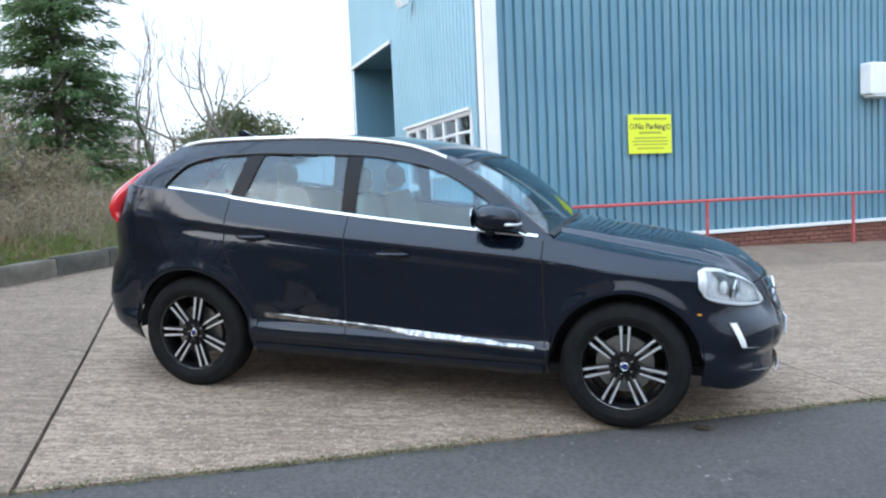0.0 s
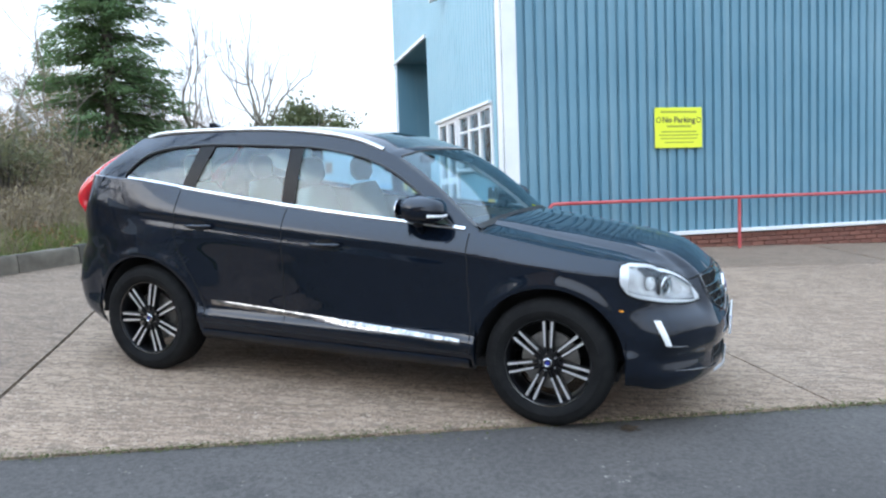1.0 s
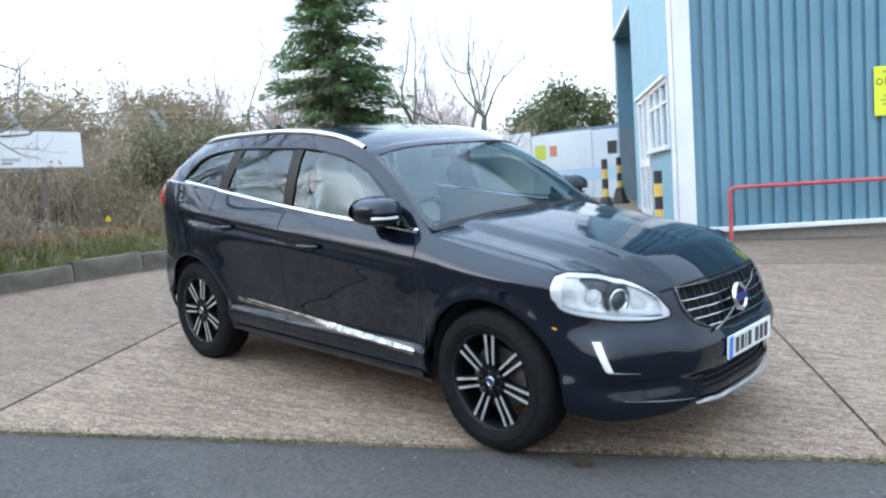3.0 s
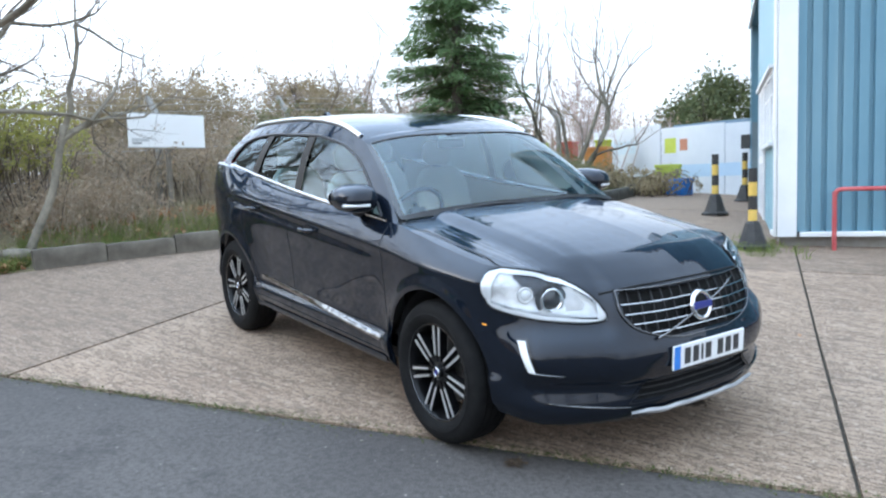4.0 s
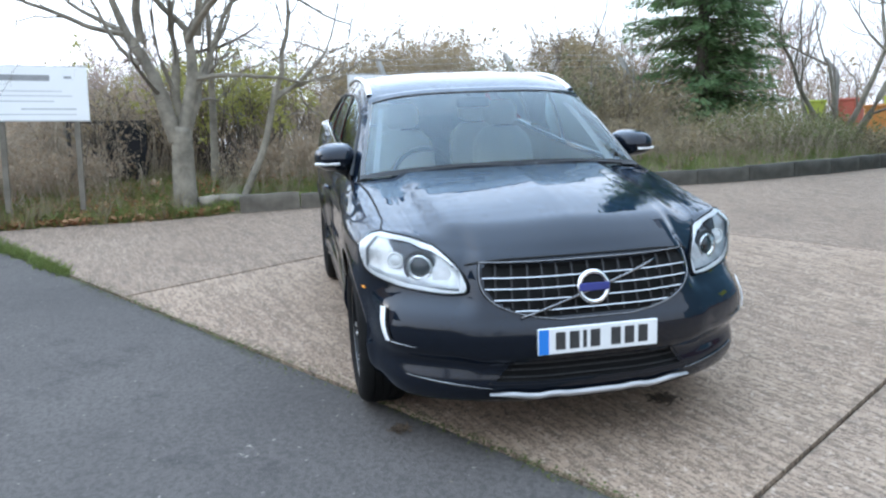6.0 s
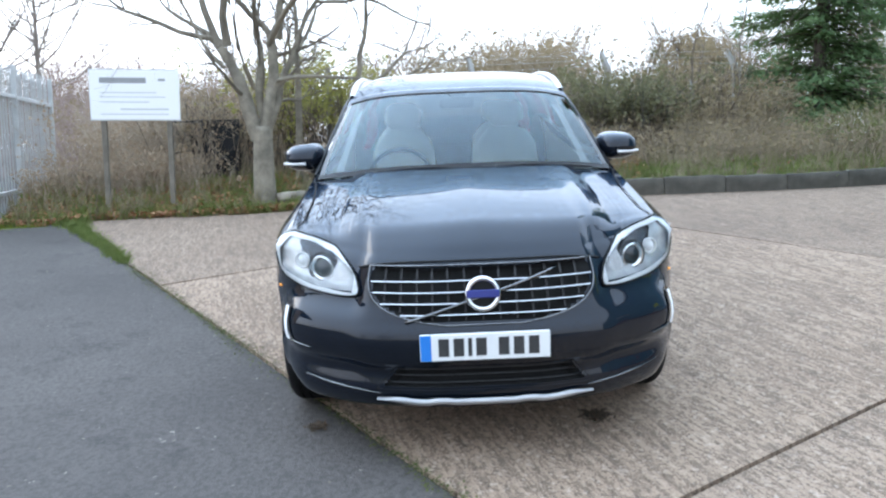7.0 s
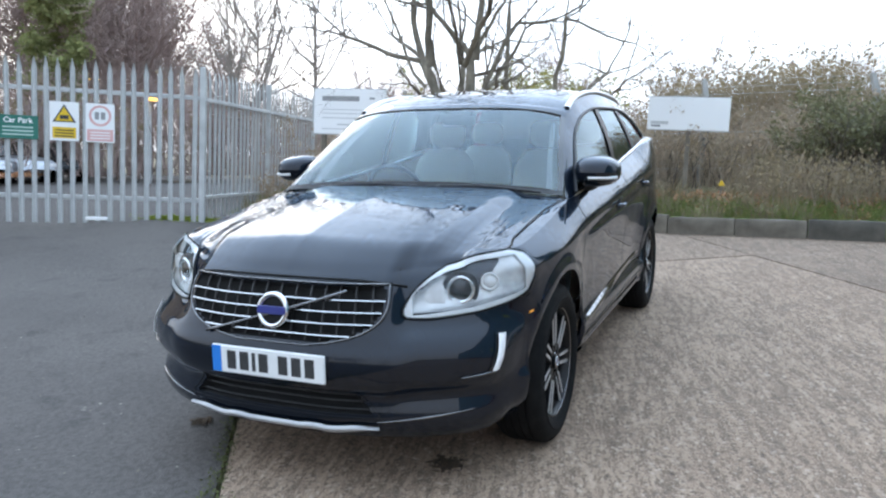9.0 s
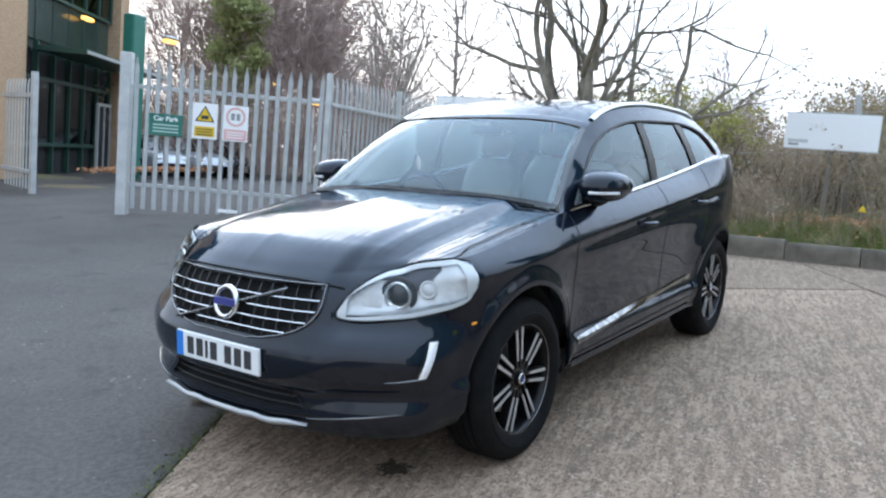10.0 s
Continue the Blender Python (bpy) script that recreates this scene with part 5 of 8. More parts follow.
part("plinth_core", Shape().box((0.05, 0.10, -0.6), (26, 0.5, BASE_Z - 0.002), MF), M_MORTAR, shed, "mortar joints of the brick plinth")
part("roof_edge", Shape().box((0.0, -0.12, TOP_Z), (26, 8, TOP_Z + 0.25), MF), M_WHITE, shed)
part("rear_mass", Shape().box((2.6, 2.9, -0.5), (25.9, 14, TOP_Z - 0.05), MF), M_CLAD, shed)
# wall box
wb = thing("wall_light", "white metal wall light housing on the cladding", "light", MF @ pose(7.37, -0.02, 3.23))
part("housing", Shape().box((-0.02, -0.26, -0.28), (0.55, 0.0, 0.28), None, 0.03), M_WHITE, wb)
part("visor", Shape().box((0.02, -0.30, -0.33), (0.51, -0.05, -0.285), None, 0.01), M_GALV, wb)
# yellow notice
ys = thing("notice_board", "bright yellow parking notice on the blue wall", "sign", MF @ pose(2.807, -0.03, 2.327))
part("board", Shape().box((-0.408, -0.012, -0.302), (0.408, 0.0, 0.302), None, 0.004), M_YSIGN, ys)
text_part("No Parking", 0.125, M_INK, ys, pose(0, -0.0135, 0.115, 90, 0, 0), 0.002)
for z, w, h in ((0.235, 0.62, 0.03), (0.02, 0.42, 0.03), (-0.06, 0.6, 0.02), (-0.11, 0.68, 0.018), (-0.16, 0.64, 0.018), (-0.22, 0.5, 0.018)):
    part("text_line", Shape().box((-w / 2, -0.0135, z - h / 2), (w / 2, -0.0125, z + h / 2)), noisy("faded_print", (0.32, 0.36, 0.03), (0.36, 0.4, 0.04), 9, 0.6, bump=0), ys)
for x in (-0.345, 0.345):
    part("symbol", Shape().lathe([(0.03, -0.0135), (0.042, -0.0135)], 20, pose(x, 0, 0.115)), M_INK, ys)

# red handrail
hr = thing("handrail", "red tubular steel handrail in front of the shed", "railing", MF)
RY = -0.19
RAILX = [0.59, 3.757, 6.981, 10.3, 13.7]
for x in RAILX:
    q = MF @ Vector((x, RY, 0))
    zb = H(q.x, q.y)
    part("post", Shape().tube([(x, RY, zb - 0.02), (x, RY, 1.23)], 0.026, 10), M_RED, hr)
part("top_rail", Shape().tube(spline([(0.59, RY, 1.19), (0.62, RY, 1.245), (0.70, RY, 1.258)], 6) + [(x, RY, 1.26 - 0.003 * x) for x in (2, 6, 10, 16)], 0.026, 10), M_RED, hr, smooth=True)

# ---- vegetation tools ----
def rng(seed):
    return np.random.RandomState(seed)


def unit(v):
    return v / np.maximum(np.linalg.norm(v, axis=-1, keepdims=True), 1e-9)


def np_mesh(name, verts, faces, mat, smooth_on=False):
    me = bpy.data.meshes.new(name)
    nf, k = faces.shape
    me.vertices.add(len(verts))
    me.vertices.foreach_set("co", np.ascontiguousarray(verts, np.float32).ravel())
    me.loops.add(nf * k)
    me.loops.foreach_set("vertex_index", faces.astype(np.int32).ravel())
    me.polygons.add(nf)
    me.polygons.foreach_set("loop_start", np.arange(nf, dtype=np.int32) * k)
    me.update(calc_edges=True)
    me.validate()
    if smooth_on:
        me.shade_smooth()
    me.materials.append(mat)
    return me


def stems(paths, radii, sides=3):
    """paths: (n, k, 3); radii: (n, k). Tapered tubes as vertex and quad arrays."""
    n, k, _ = paths.shape
    d = np.gradient(paths, axis=1)
    d = unit(d)
    ref = np.where(np.abs(d[..., 2:3]) > 0.9, np.array([1.0, 0, 0]), np.array([0, 0, 1.0]))
    a = unit(np.cross(d, ref))
    b = np.cross(d, a)
    ang = 2 * np.pi * np.arange(sides) / sides
    ring = a[:, :, None, :] * np.cos(ang)[None, None, :, None] + b[:, :, None, :] * np.sin(ang)[None, None, :, None]
    v = paths[:, :, None, :] + ring * radii[:, :, None, None]
    idx = np.arange(n * k * sides).reshape(n, k, sides)
    q = np.stack([idx[:, :-1, :], np.roll(idx, -1, 2)[:, :-1, :], np.roll(idx, -1, 2)[:, 1:, :], idx[:, 1:, :]], -1)
    return v.reshape(-1, 3), q.reshape(-1, 4)


def blades(centres, along, across, length, width):
    """Flat lens-shaped leaves: one quad with pointed ends each."""
    n = len(centres)
    L, Wd = along * (length[:, None] / 2), across * (width[:, None] / 2)
    v = np.stack([centres - L, centres + Wd - 0.1 * L, centres + L, centres - Wd - 0.1 * L], 1)
    return v.reshape(-1, 3), np.arange(n * 4).reshape(n, 4)


def join(parts):
    vs, fs, o = [], [], 0
    for v, f in parts:
        vs.append(v)
        fs.append(f + o)
        o += len(v)
    return np.concatenate(vs), np.concatenate(fs)


def heights(xy):
    """Ground height, with the verge's low bank behind its edge."""
    return np.array([H(x, y) for x, y in xy]) + bank(edge_distance(np.asarray(xy)))


def rand_dirs(r, n):
    return unit(r.normal(size=(n, 3)))


M_BARK = noisy("grey_brown_bark", (0.16, 0.14, 0.108), (0.34, 0.297, 0.228), 5, 0.9, bump=0.9, bscale=22, dist=0.015)
M_BARKD = varied("dark_twig_bark", (0.10, 0.08, 0.066), (0.17, 0.14, 0.115), 0.9, 12)
M_TWIGC = varied("grey_brown_twigs_near", (0.16, 0.135, 0.105), (0.27, 0.23, 0.185), 0.9, 12)
M_PALEB = varied("pale_sapling_bark", (0.33, 0.31, 0.27), (0.42, 0.40, 0.35), 0.85, 12)
M_TWIG = varied("tan_dead_stems", (0.31, 0.24, 0.165), (0.48, 0.385, 0.275), 0.9, 10)
# far twigs: the haze of distance is mixed into their colour as paleness
M_FAR = varied("haze_pale_far_twigs", (0.40, 0.29, 0.255), (0.55, 0.43, 0.39), 0.95, 3)
M_TWIGL = varied("pale_dead_stems", (0.42, 0.33, 0.24), (0.62, 0.52, 0.40), 0.9, 10)
M_LEAFBL = varied("tan_bramble_leaves", (0.36, 0.265, 0.18), (0.52, 0.405, 0.285), 0.8, 6, 0.45)
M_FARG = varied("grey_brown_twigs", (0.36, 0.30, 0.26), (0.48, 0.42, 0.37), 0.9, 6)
M_LEAFT = varied("yellow_green_crown", (0.27, 0.30, 0.12), (0.42, 0.43, 0.19), 0.8, 2, 0.35)
M_LEAFD = varied("dark_olive_leaves", (0.15, 0.15, 0.075), (0.25, 0.235, 0.12), 0.7, 6, 0.3)
M_LEAFO = varied("olive_shrub_leaves", (0.27, 0.205, 0.115), (0.40, 0.31, 0.19), 0.7, 6, 0.35)
M_NEEDLE = varied("conifer_needles", (0.115, 0.20, 0.08), (0.215, 0.31, 0.14), 0.8, 3, 0.45)
M_LEAFG = varied("hedge_leaves", (0.15, 0.18, 0.065), (0.27, 0.26, 0.105), 0.65, 6, 0.35)
M_LEAFY = varied("yellowing_leaves", (0.32, 0.32, 0.08), (0.46, 0.42, 0.13), 0.65, 6, 0.45)
M_LEAFB = varied("brown_bramble_leaves", (0.28, 0.215, 0.125), (0.45, 0.36, 0.22), 0.8, 6, 0.45)
M_FALLEN = varied("fallen_orange_leaves", (0.38, 0.16, 0.07), (0.60, 0.34, 0.18), 0.8, 20, 0.25)
M_GRASS = varied("verge_grass", (0.17, 0.235, 0.055), (0.33, 0.375, 0.115), 0.8, 10, 0.35)
M_GRASSD = varied("dry_grass", (0.27, 0.22, 0.12), (0.36, 0.31, 0.18), 0.85, 10)
M_LEAFF = varied("far_green_foliage", (0.085, 0.115, 0.05), (0.17, 0.18, 0.08), 0.8, 2, 0.35)

# ---- kerb and verge ----
M_KERBD = noisy("mossy_dark_kerb", (0.055, 0.05, 0.04), (0.13, 0.117, 0.095), 2.5, 0.95, bump=0.5, bscale=50, dist=0.006)
KERB = spline([(-5.90, 5.02, 0), (-5.68, 5.9, 0), (-5.3, 7.0, 0), (-4.9, 8.1, 0), (-4.4, 9.45, 0), (-3.85, 10.8, 0), (-3.4, 12.4, 0), (-3.45, 14.2, 0), (-4.0, 16.3, 0), (-4.7, 18.2, 0)], 17)
for i in range(17):
    a, b = KERB[i], KERB[i + 1]
    d = (b - a).normalized()
    ln = (b - a).length - 0.012
    mid = (a + b) / 2
    g0, g1 = H(a.x, a.y), H(b.x, b.y)
    m = Matrix.Translation((mid.x, mid.y, (g0 + g1) / 2)) @ pose(0, 0, 0, 0, 0, math.degrees(math.atan2(d.y, d.x))) @ pose(0, 0, 0, 0, -math.degrees(math.atan2(g1 - g0, ln)), 0)
    rr = random.Random(i)
    sh = Shape()
    hgt = 0.225 + 0.02 * rr.uniform(-1, 1)

    def kb(u, v):
        prof = [(0.0, -0.1), (0.0, 0.5 * hgt), (0.006, hgt - 0.022), (0.026, hgt), (0.16, hgt), (0.17, hgt - 0.01), (0.17, -0.1)]
        y, z = prof[round(v * 6)]
        x = (u - 0.5) * ln
        e = 0.008 if u in (0, 1) else 0.0
        w = 0.006 * noise.noise((x * 6 + i * 5, z * 9, y * 9))
        return x, y + (e if v < 0.5 else -e) + w, z - (e if 0.3 < v < 0.9 else 0) + w
    sh.grid(kb, 12, 6)
    for s2 in (0, 1):
        sh.poly([kb(s2, j / 6) for j in range(7)], flip=bool(s2))
    ob = part("kerb_stone", sh, M_KERB if i < 5 else M_KERBD, smooth=40, m=m)
    tagged(ob, "weathered grey concrete kerb block", "kerb", "kerb blocks along the verge")


VERGE = [Vector(q) for q in ((-5.55, 0.25, 0), (-6.15, 1.05, 0), (-6.48, 2.1, 0), (-6.2, 3.3, 0), (-6.0, 4.0, 0), (-5.97, 4.6, 0), (-5.92, 4.95, 0))] + KERB[1:]


def edge_distance(xy):
    """How far plan points lie behind the verge's edge; negative on the yard."""
    best = np.full(len(xy), 1e9)
    sign = np.ones(len(xy))
    for a, b in zip(VERGE, VERGE[1:]):
        d = np.array([b.x - a.x, b.y - a.y])
        rel = xy - np.array([a.x, a.y])
        t = np.clip(rel @ d / (d @ d), 0, 1)
        off = rel - t[:, None] * d
        dist = np.hypot(off[:, 0], off[:, 1])
        near = dist < best
        best = np.where(near, dist, best)
        sign = np.where(near, np.sign(d[0] * rel[:, 1] - d[1] * rel[:, 0]), sign)
    return best * sign


def bank(d):
    t = np.clip((d - 0.05) / 1.9, 0, 1)
    return 0.25 * t * t * (3 - 2 * t) + 0.03 * (d > 0.0)


vline = spline([tuple(q) for q in VERGE], 90)
vs = Shape()


def verge_pt(u, v):
    i = min(round(u * 90), 89)
    d = vline[i + 1] - vline[i]
    nn = Vector((-d.y, d.x)).normalized()
    off = (0.2 + 5.3 * smooth(0.05, 0.16, u)) * v ** 2
    p = vline[round(u * 90)] + Vector((nn.x, nn.y, 0)) * off
    z = H(p.x, p.y) + float(bank(np.array([off]))[0]) - 0.02 + 0.05 * noise.noise((p.x * 1.7, p.y * 1.7, 3.0)) * min(1, off)
    return p.x, p.y, z - (0.1 if v == 0 else 0)


vs.grid(verge_pt, 90, 16)
tagged(part("verge", vs, M_EARTH, smooth=True), "low bank of leaf-littered earth behind the kerb", "ground", kind="structure")


def behind_kerb(r, n, d0, d1, i0=0.0, i1=1.0):
    """Random plan points d0 .. d1 metres behind the kerb line."""
    t = r.uniform(i0, i1, n) * 16.999
    k = t.astype(int)
    P = np.array([(p.x, p.y) for p in KERB])
    p = P[k] + (P[k + 1] - P[k]) * (t - k)[:, None]
    dd = unit(P[k + 1] - P[k])
    nn = np.stack([-dd[:, 1], dd[:, 0]], 1)
    return p + nn * r.uniform(d0, d1, n)[:, None]


def left_verge(r, n):
    """Plan points on the verge between the tarmac, the fence and the kerb's end."""
    y = r.uniform(0.95, 5.0, n)
    x0 = np.interp(y, [0.25, 1.05, 2.1, 3.3, 4.0, 4.7, 5.2], [-5.55, -6.15, -6.48, -6.2, -6.0, -5.97, -6.1])
    return np.stack([x0 - 2.8 * r.uniform(0, 1, n) ** 1.2, y], 1)


def tufts(name, pts, seed, mat, label, lo, hi, per=9, width=0.006):
    r = rng(seed)
    base = np.repeat(pts, per, 0) + r.normal(0, 0.035, (len(pts) * per, 2))
    z = np.repeat(heights(pts), per) - 0.03
    n = len(base)
    h = r.uniform(lo, hi, n)
    lean = r.normal(0, 0.38, (n, 2)) * h[:, None]
    p0 = np.column_stack([base, z])
    p1 = np.column_stack([base + lean * 0.35, z + h * 0.6])
    p2 = np.column_stack([base + lean, z + h * 0.95])
    rad = np.stack([np.full(n, width), np.full(n, width * 0.7), np.full(n, 0.0008)], 1)
    v, f = stems(np.stack([p0, p1, p2], 1), rad, 3)
    return tagged(new(name, np_mesh(name, v, f, mat)), label, "grass", kind="stuff")


def litter(name, pts, seed, mat, label, size=(0.05, 0.11), lift=0.02):
    r = rng(seed)
    n = len(pts)
    c = np.column_stack([pts, heights(pts) - 0.04 + r.uniform(0.0, lift, n)])
    a = unit(np.column_stack([r.normal(size=(n, 2)), r.normal(0, 0.35, n)]))
    b = unit(np.cross(a, np.column_stack([r.normal(0, 0.3, (n, 2)), np.ones(n)])))
    s = r.uniform(*size, n)
    v, f = blades(c, a, b, s, s * 0.75)
    return tagged(new(name, np_mesh(name, v, f, mat)), label, "leaves", kind="stuff")


r0 = rng(3)
vp = np.concatenate([behind_kerb(r0, 1500, 0.15, 1.5), left_verge(r0, 1150), behind_kerb(r0, 700, 0.15, 1.2, 0, 0.4)])
tufts("grass", vp, 11, M_GRASS, "rough green grass on the verge", 0.05, 0.19, 9)
tufts("dry_grass", np.concatenate([behind_kerb(r0, 330, 0.2, 2.0), left_verge(r0, 160)]), 12, M_GRASSD, "straw-coloured dead grass among the green", 0.12, 0.42, 10)
litter("fallen_leaves", np.concatenate([left_verge(r0, 13000), behind_kerb(r0, 6000, 0.2, 2.6, 0, 0.35), behind_kerb(r0, 500, 0.2, 1.9, 0.3, 1.0)]), 13, M_FALLEN, "fallen orange-brown leaves on the verge", (0.04, 0.09), lift=0.10)


# ---- thicket ----
def thicket(name, pts, seed, hmin, hmax, per, mat, label, leaf=None, leaf_n=0, leaf_size=(0.03, 0.07), rad=0.006):
    """Brush: arching stems with side twigs; leaves near the stems' outer halves."""
    r = rng(seed)
    base = np.repeat(pts, per, 0) + r.normal(0, 0.22, (len(pts) * per, 2))
    z = np.repeat(heights(pts), per) - 0.05
    n = len(base)
    h = r.uniform(hmin, hmax, n) * (0.75 + 0.5 * np.array([noise.noise((x * 0.5, y * 0.5, seed)) for x, y in base]))
    lean = r.normal(0, 0.30, (n, 2)) * h[:, None]
    bow = r.normal(0, 0.10, (n, 2)) * h[:, None]
    P = np.stack([np.column_stack([base, z]), np.column_stack([base + lean * 0.25 + bow, z + h * 0.38]),
                  np.column_stack([base + lean * 0.6 + bow, z + h * 0.72]), np.column_stack([base + lean * 1.1, z + h * 0.95])], 1)
    R = np.stack([np.full(n, rad), np.full(n, rad * 0.75), np.full(n, rad * 0.5), np.full(n, rad * 0.15)], 1) * r.uniform(0.6, 1.6, (n, 1))
    bits = [stems(P, R, 3)]
    m = n * 3
    pick = r.randint(0, n, m)
    t = r.uniform(0.3, 0.95, m)[:, None]
    s0 = np.where(t < 0.66, P[pick, 1] + (P[pick, 2] - P[pick, 1]) * (t / 0.66), P[pick, 2] + (P[pick, 3] - P[pick, 2]) * ((t - 0.66) / 0.34))
    dr = rand_dirs(r, m)
    dr[:, 2] = np.abs(dr[:, 2]) * 0.8
    ln = r.uniform(0.12, 0.4, (m, 1)) * h[pick][:, None] * 0.6
    Q = np.stack([s0, s0 + dr * ln * 0.55, s0 + dr * ln + np.array([0, 0, 0.06]) * ln], 1)
    bits.append(stems(Q, np.stack([np.full(m, rad * 0.5), np.full(m, rad * 0.38), np.full(m, rad * 0.12)], 1), 3))
    v, f = join(bits)
    ob = tagged(new(name, np_mesh(name, v, f, mat)), label, "bushes", kind="stuff")
    if leaf:
        pick = r.randint(0, m, leaf_n)
        c = Q[pick, 2] + r.normal(0, 0.06, (leaf_n, 3))
        a = rand_dirs(r, leaf_n)
        b = unit(np.cross(a, rand_dirs(r, leaf_n)))
        s = r.uniform(*leaf_size, leaf_n)
        lv, lf = blades(c, a, b, s, s * 0.6)
        tagged(new(name + "_leaves", np_mesh(name, lv, lf, leaf)), "leaves hanging on " + label, "leaves", kind="stuff")
    return ob


r1 = rng(21)
thicket("bramble", np.concatenate([behind_kerb(r1, 250, 3.2, 7.5, 0.0, 0.34), np.stack([r1.uniform(-13.5, -8.3, 260), r1.uniform(1.6, 5.2, 260)], 1)]), 31, 0.9, 2.0, 9, M_TWIGL, "tangled tan bramble and dead stems", M_LEAFBL, 26000, (0.035, 0.08))
thicket("dark_bramble", np.concatenate([behind_kerb(r1, 190, 3.2, 7.5, 0.34, 0.62), behind_kerb(r1, 150, 3.2, 8.0, 0.55, 1.0)]), 41, 0.85, 1.9, 9, M_TWIG, "dark tangled bramble and dead stems", M_LEAFB, 24000, (0.04, 0.09))
hedge = np.concatenate([behind_kerb(r1, 80, 3.4, 6.0, 0.02, 0.6), np.stack([r1.uniform(-11, -8.2, 45), r1.uniform(3.0, 5.4, 45)], 1)])
thicket("shrub", hedge, 32, 1.0, 2.0, 6, M_BARKD, "mixed olive and yellowing shrubs", M_LEAFO, 10000, (0.035, 0.075), 0.008)
fb = behind_kerb(r1, 330, 1.3, 3.4, 0.0, 0.62)
fb = fb[(fb[:, 1] < 7.1) | (fb[:, 1] > 8.7)]
thicket("front_bramble", np.concatenate([fb[fb[:, 1] < 8], np.stack([r1.uniform(-8.4, -7.4, 50), r1.uniform(1.2, 3.6, 50)], 1)]), 37, 0.35, 0.95, 9, M_TWIGL, "low tangled bramble in front of the thicket", M_LEAFBL, 8000, (0.03, 0.07), 0.005)
thicket("low_bramble", fb[fb[:, 1] >= 8], 42, 0.35, 0.95, 9, M_TWIG, "low dark bramble in front of the thicket", M_LEAFB, 7000, (0.03, 0.07), 0.005)
thicket("tall_brush", behind_kerb(rng(23), 70, 6.0, 8.5, 0.08, 0.30), 43, 2.0, 3.0, 8, M_TWIG, "tall red-brown brush behind the bramble", M_LEAFB, 15000, (0.04, 0.09), 0.007)
thicket("yellow_shrub", np.stack([r1.uniform(-9.8, -8.0, 26), r1.uniform(4.3, 6.6, 26)], 1), 33, 1.6, 2.8, 6, M_BARKD, "tall shrub with yellow-green leaves", M_LEAFY, 8000, (0.04, 0.08), 0.009)
thicket("evergreen_shrub", np.stack([r1.uniform(-8.4, -6.9, 26), r1.uniform(9.6, 11.8, 26)], 1), 34, 1.0, 1.8, 7, M_BARKD, "dark olive shrub behind the kerb", M_LEAFD, 11000, (0.04, 0.08), 0.009)
thicket("low_scrub", behind_kerb(r1, 130, 0.9, 2.6, 0.6, 1.0), 35, 0.4, 0.95, 9, M_TWIG, "low brown scrub beside the drive", M_LEAFG, 9000, (0.03, 0.06), 0.005)


# ---- trees ----
def grow(r, p, d, length, rad, depth, out, bend=0.16, up=0.10, split=(2, 3), spread=0.62, steps=5, shrink=0.72):
    """Adds limbs to out as (points, radii, depth)."""
    pts, rs = [p.copy()], [rad]
    for k in range(steps):
        d = unit(d + r.normal(0, bend, 3) + np.array([0, 0, up]))
        p = p + d * length / steps
        pts.append(p.copy())
        rs.append(rad * (1 - 0.42 * (k + 1) / steps))
    out.append((np.array(pts), np.array(rs), depth))
    if depth == 0:
        return
    for k in range(r.randint(split[0], split[1] + 1)):
        nd = unit(d + r.normal(0, spread, 3))
        grow(r, p, nd, length * shrink * r.uniform(0.75, 1.15), rs[-1] * (0.85 if k == 0 else 0.62), depth - 1, out, bend, up, split, spread, steps, shrink)
    for k in range(2):
        i = r.randint(2, steps)
        nd = unit(d + r.normal(0, spread * 1.25, 3))
        grow(r, pts[i], nd, length * shrink * r.uniform(0.5, 0.8), rs[i] * 0.42, max(depth - 2, 0), out, bend, up, split, spread, steps, shrink)


def tree_mesh(limbs, sides, mat, name):
    k = len(limbs[0][0])
    P = np.stack([l[0] for l in limbs])
    R = np.stack([l[1] for l in limbs])
    v, f = stems(P, R, sides)
    return np_mesh(name, v, f, mat, True)


def bare_tree(name, label, x, y, leaders, depth, seed, mat=None, trunk=None, **kw):
    """leaders: (start height, direction, length, radius)."""
    r = rng(seed)
    mat = mat or M_BARK
    z = H(x, y) - 0.1
    t = thing(name, label, "tree", pose(x, y, z))
    if trunk:
        pts, rad = trunk
        part("trunk", Shape().tube(spline(pts, 14), [rad * (1.35 if k == 0 else 1.12 if k == 1 else 1.0 - 0.018 * k) for k in range(15)], 14), mat, t, "thick grey-brown trunk", smooth=True)
    out = []
    for p0, d, ln, rd in leaders:
        grow(r, np.array(p0, float), unit(np.array(d, float)), ln, rd, depth, out, **kw)
    cut = depth - 1 if name != "sapling" else depth + 1
    thick = [l for l in out if l[2] >= cut]
    thin = [l for l in out if l[2] < cut]
    if thick:
        part("limb", tree_mesh(thick, 8, mat, "limbs"), mat, t)
    part("crown", tree_mesh(thin, 4, M_TWIGC, "crown"), M_TWIGC, t, "bare twigs")
    return t


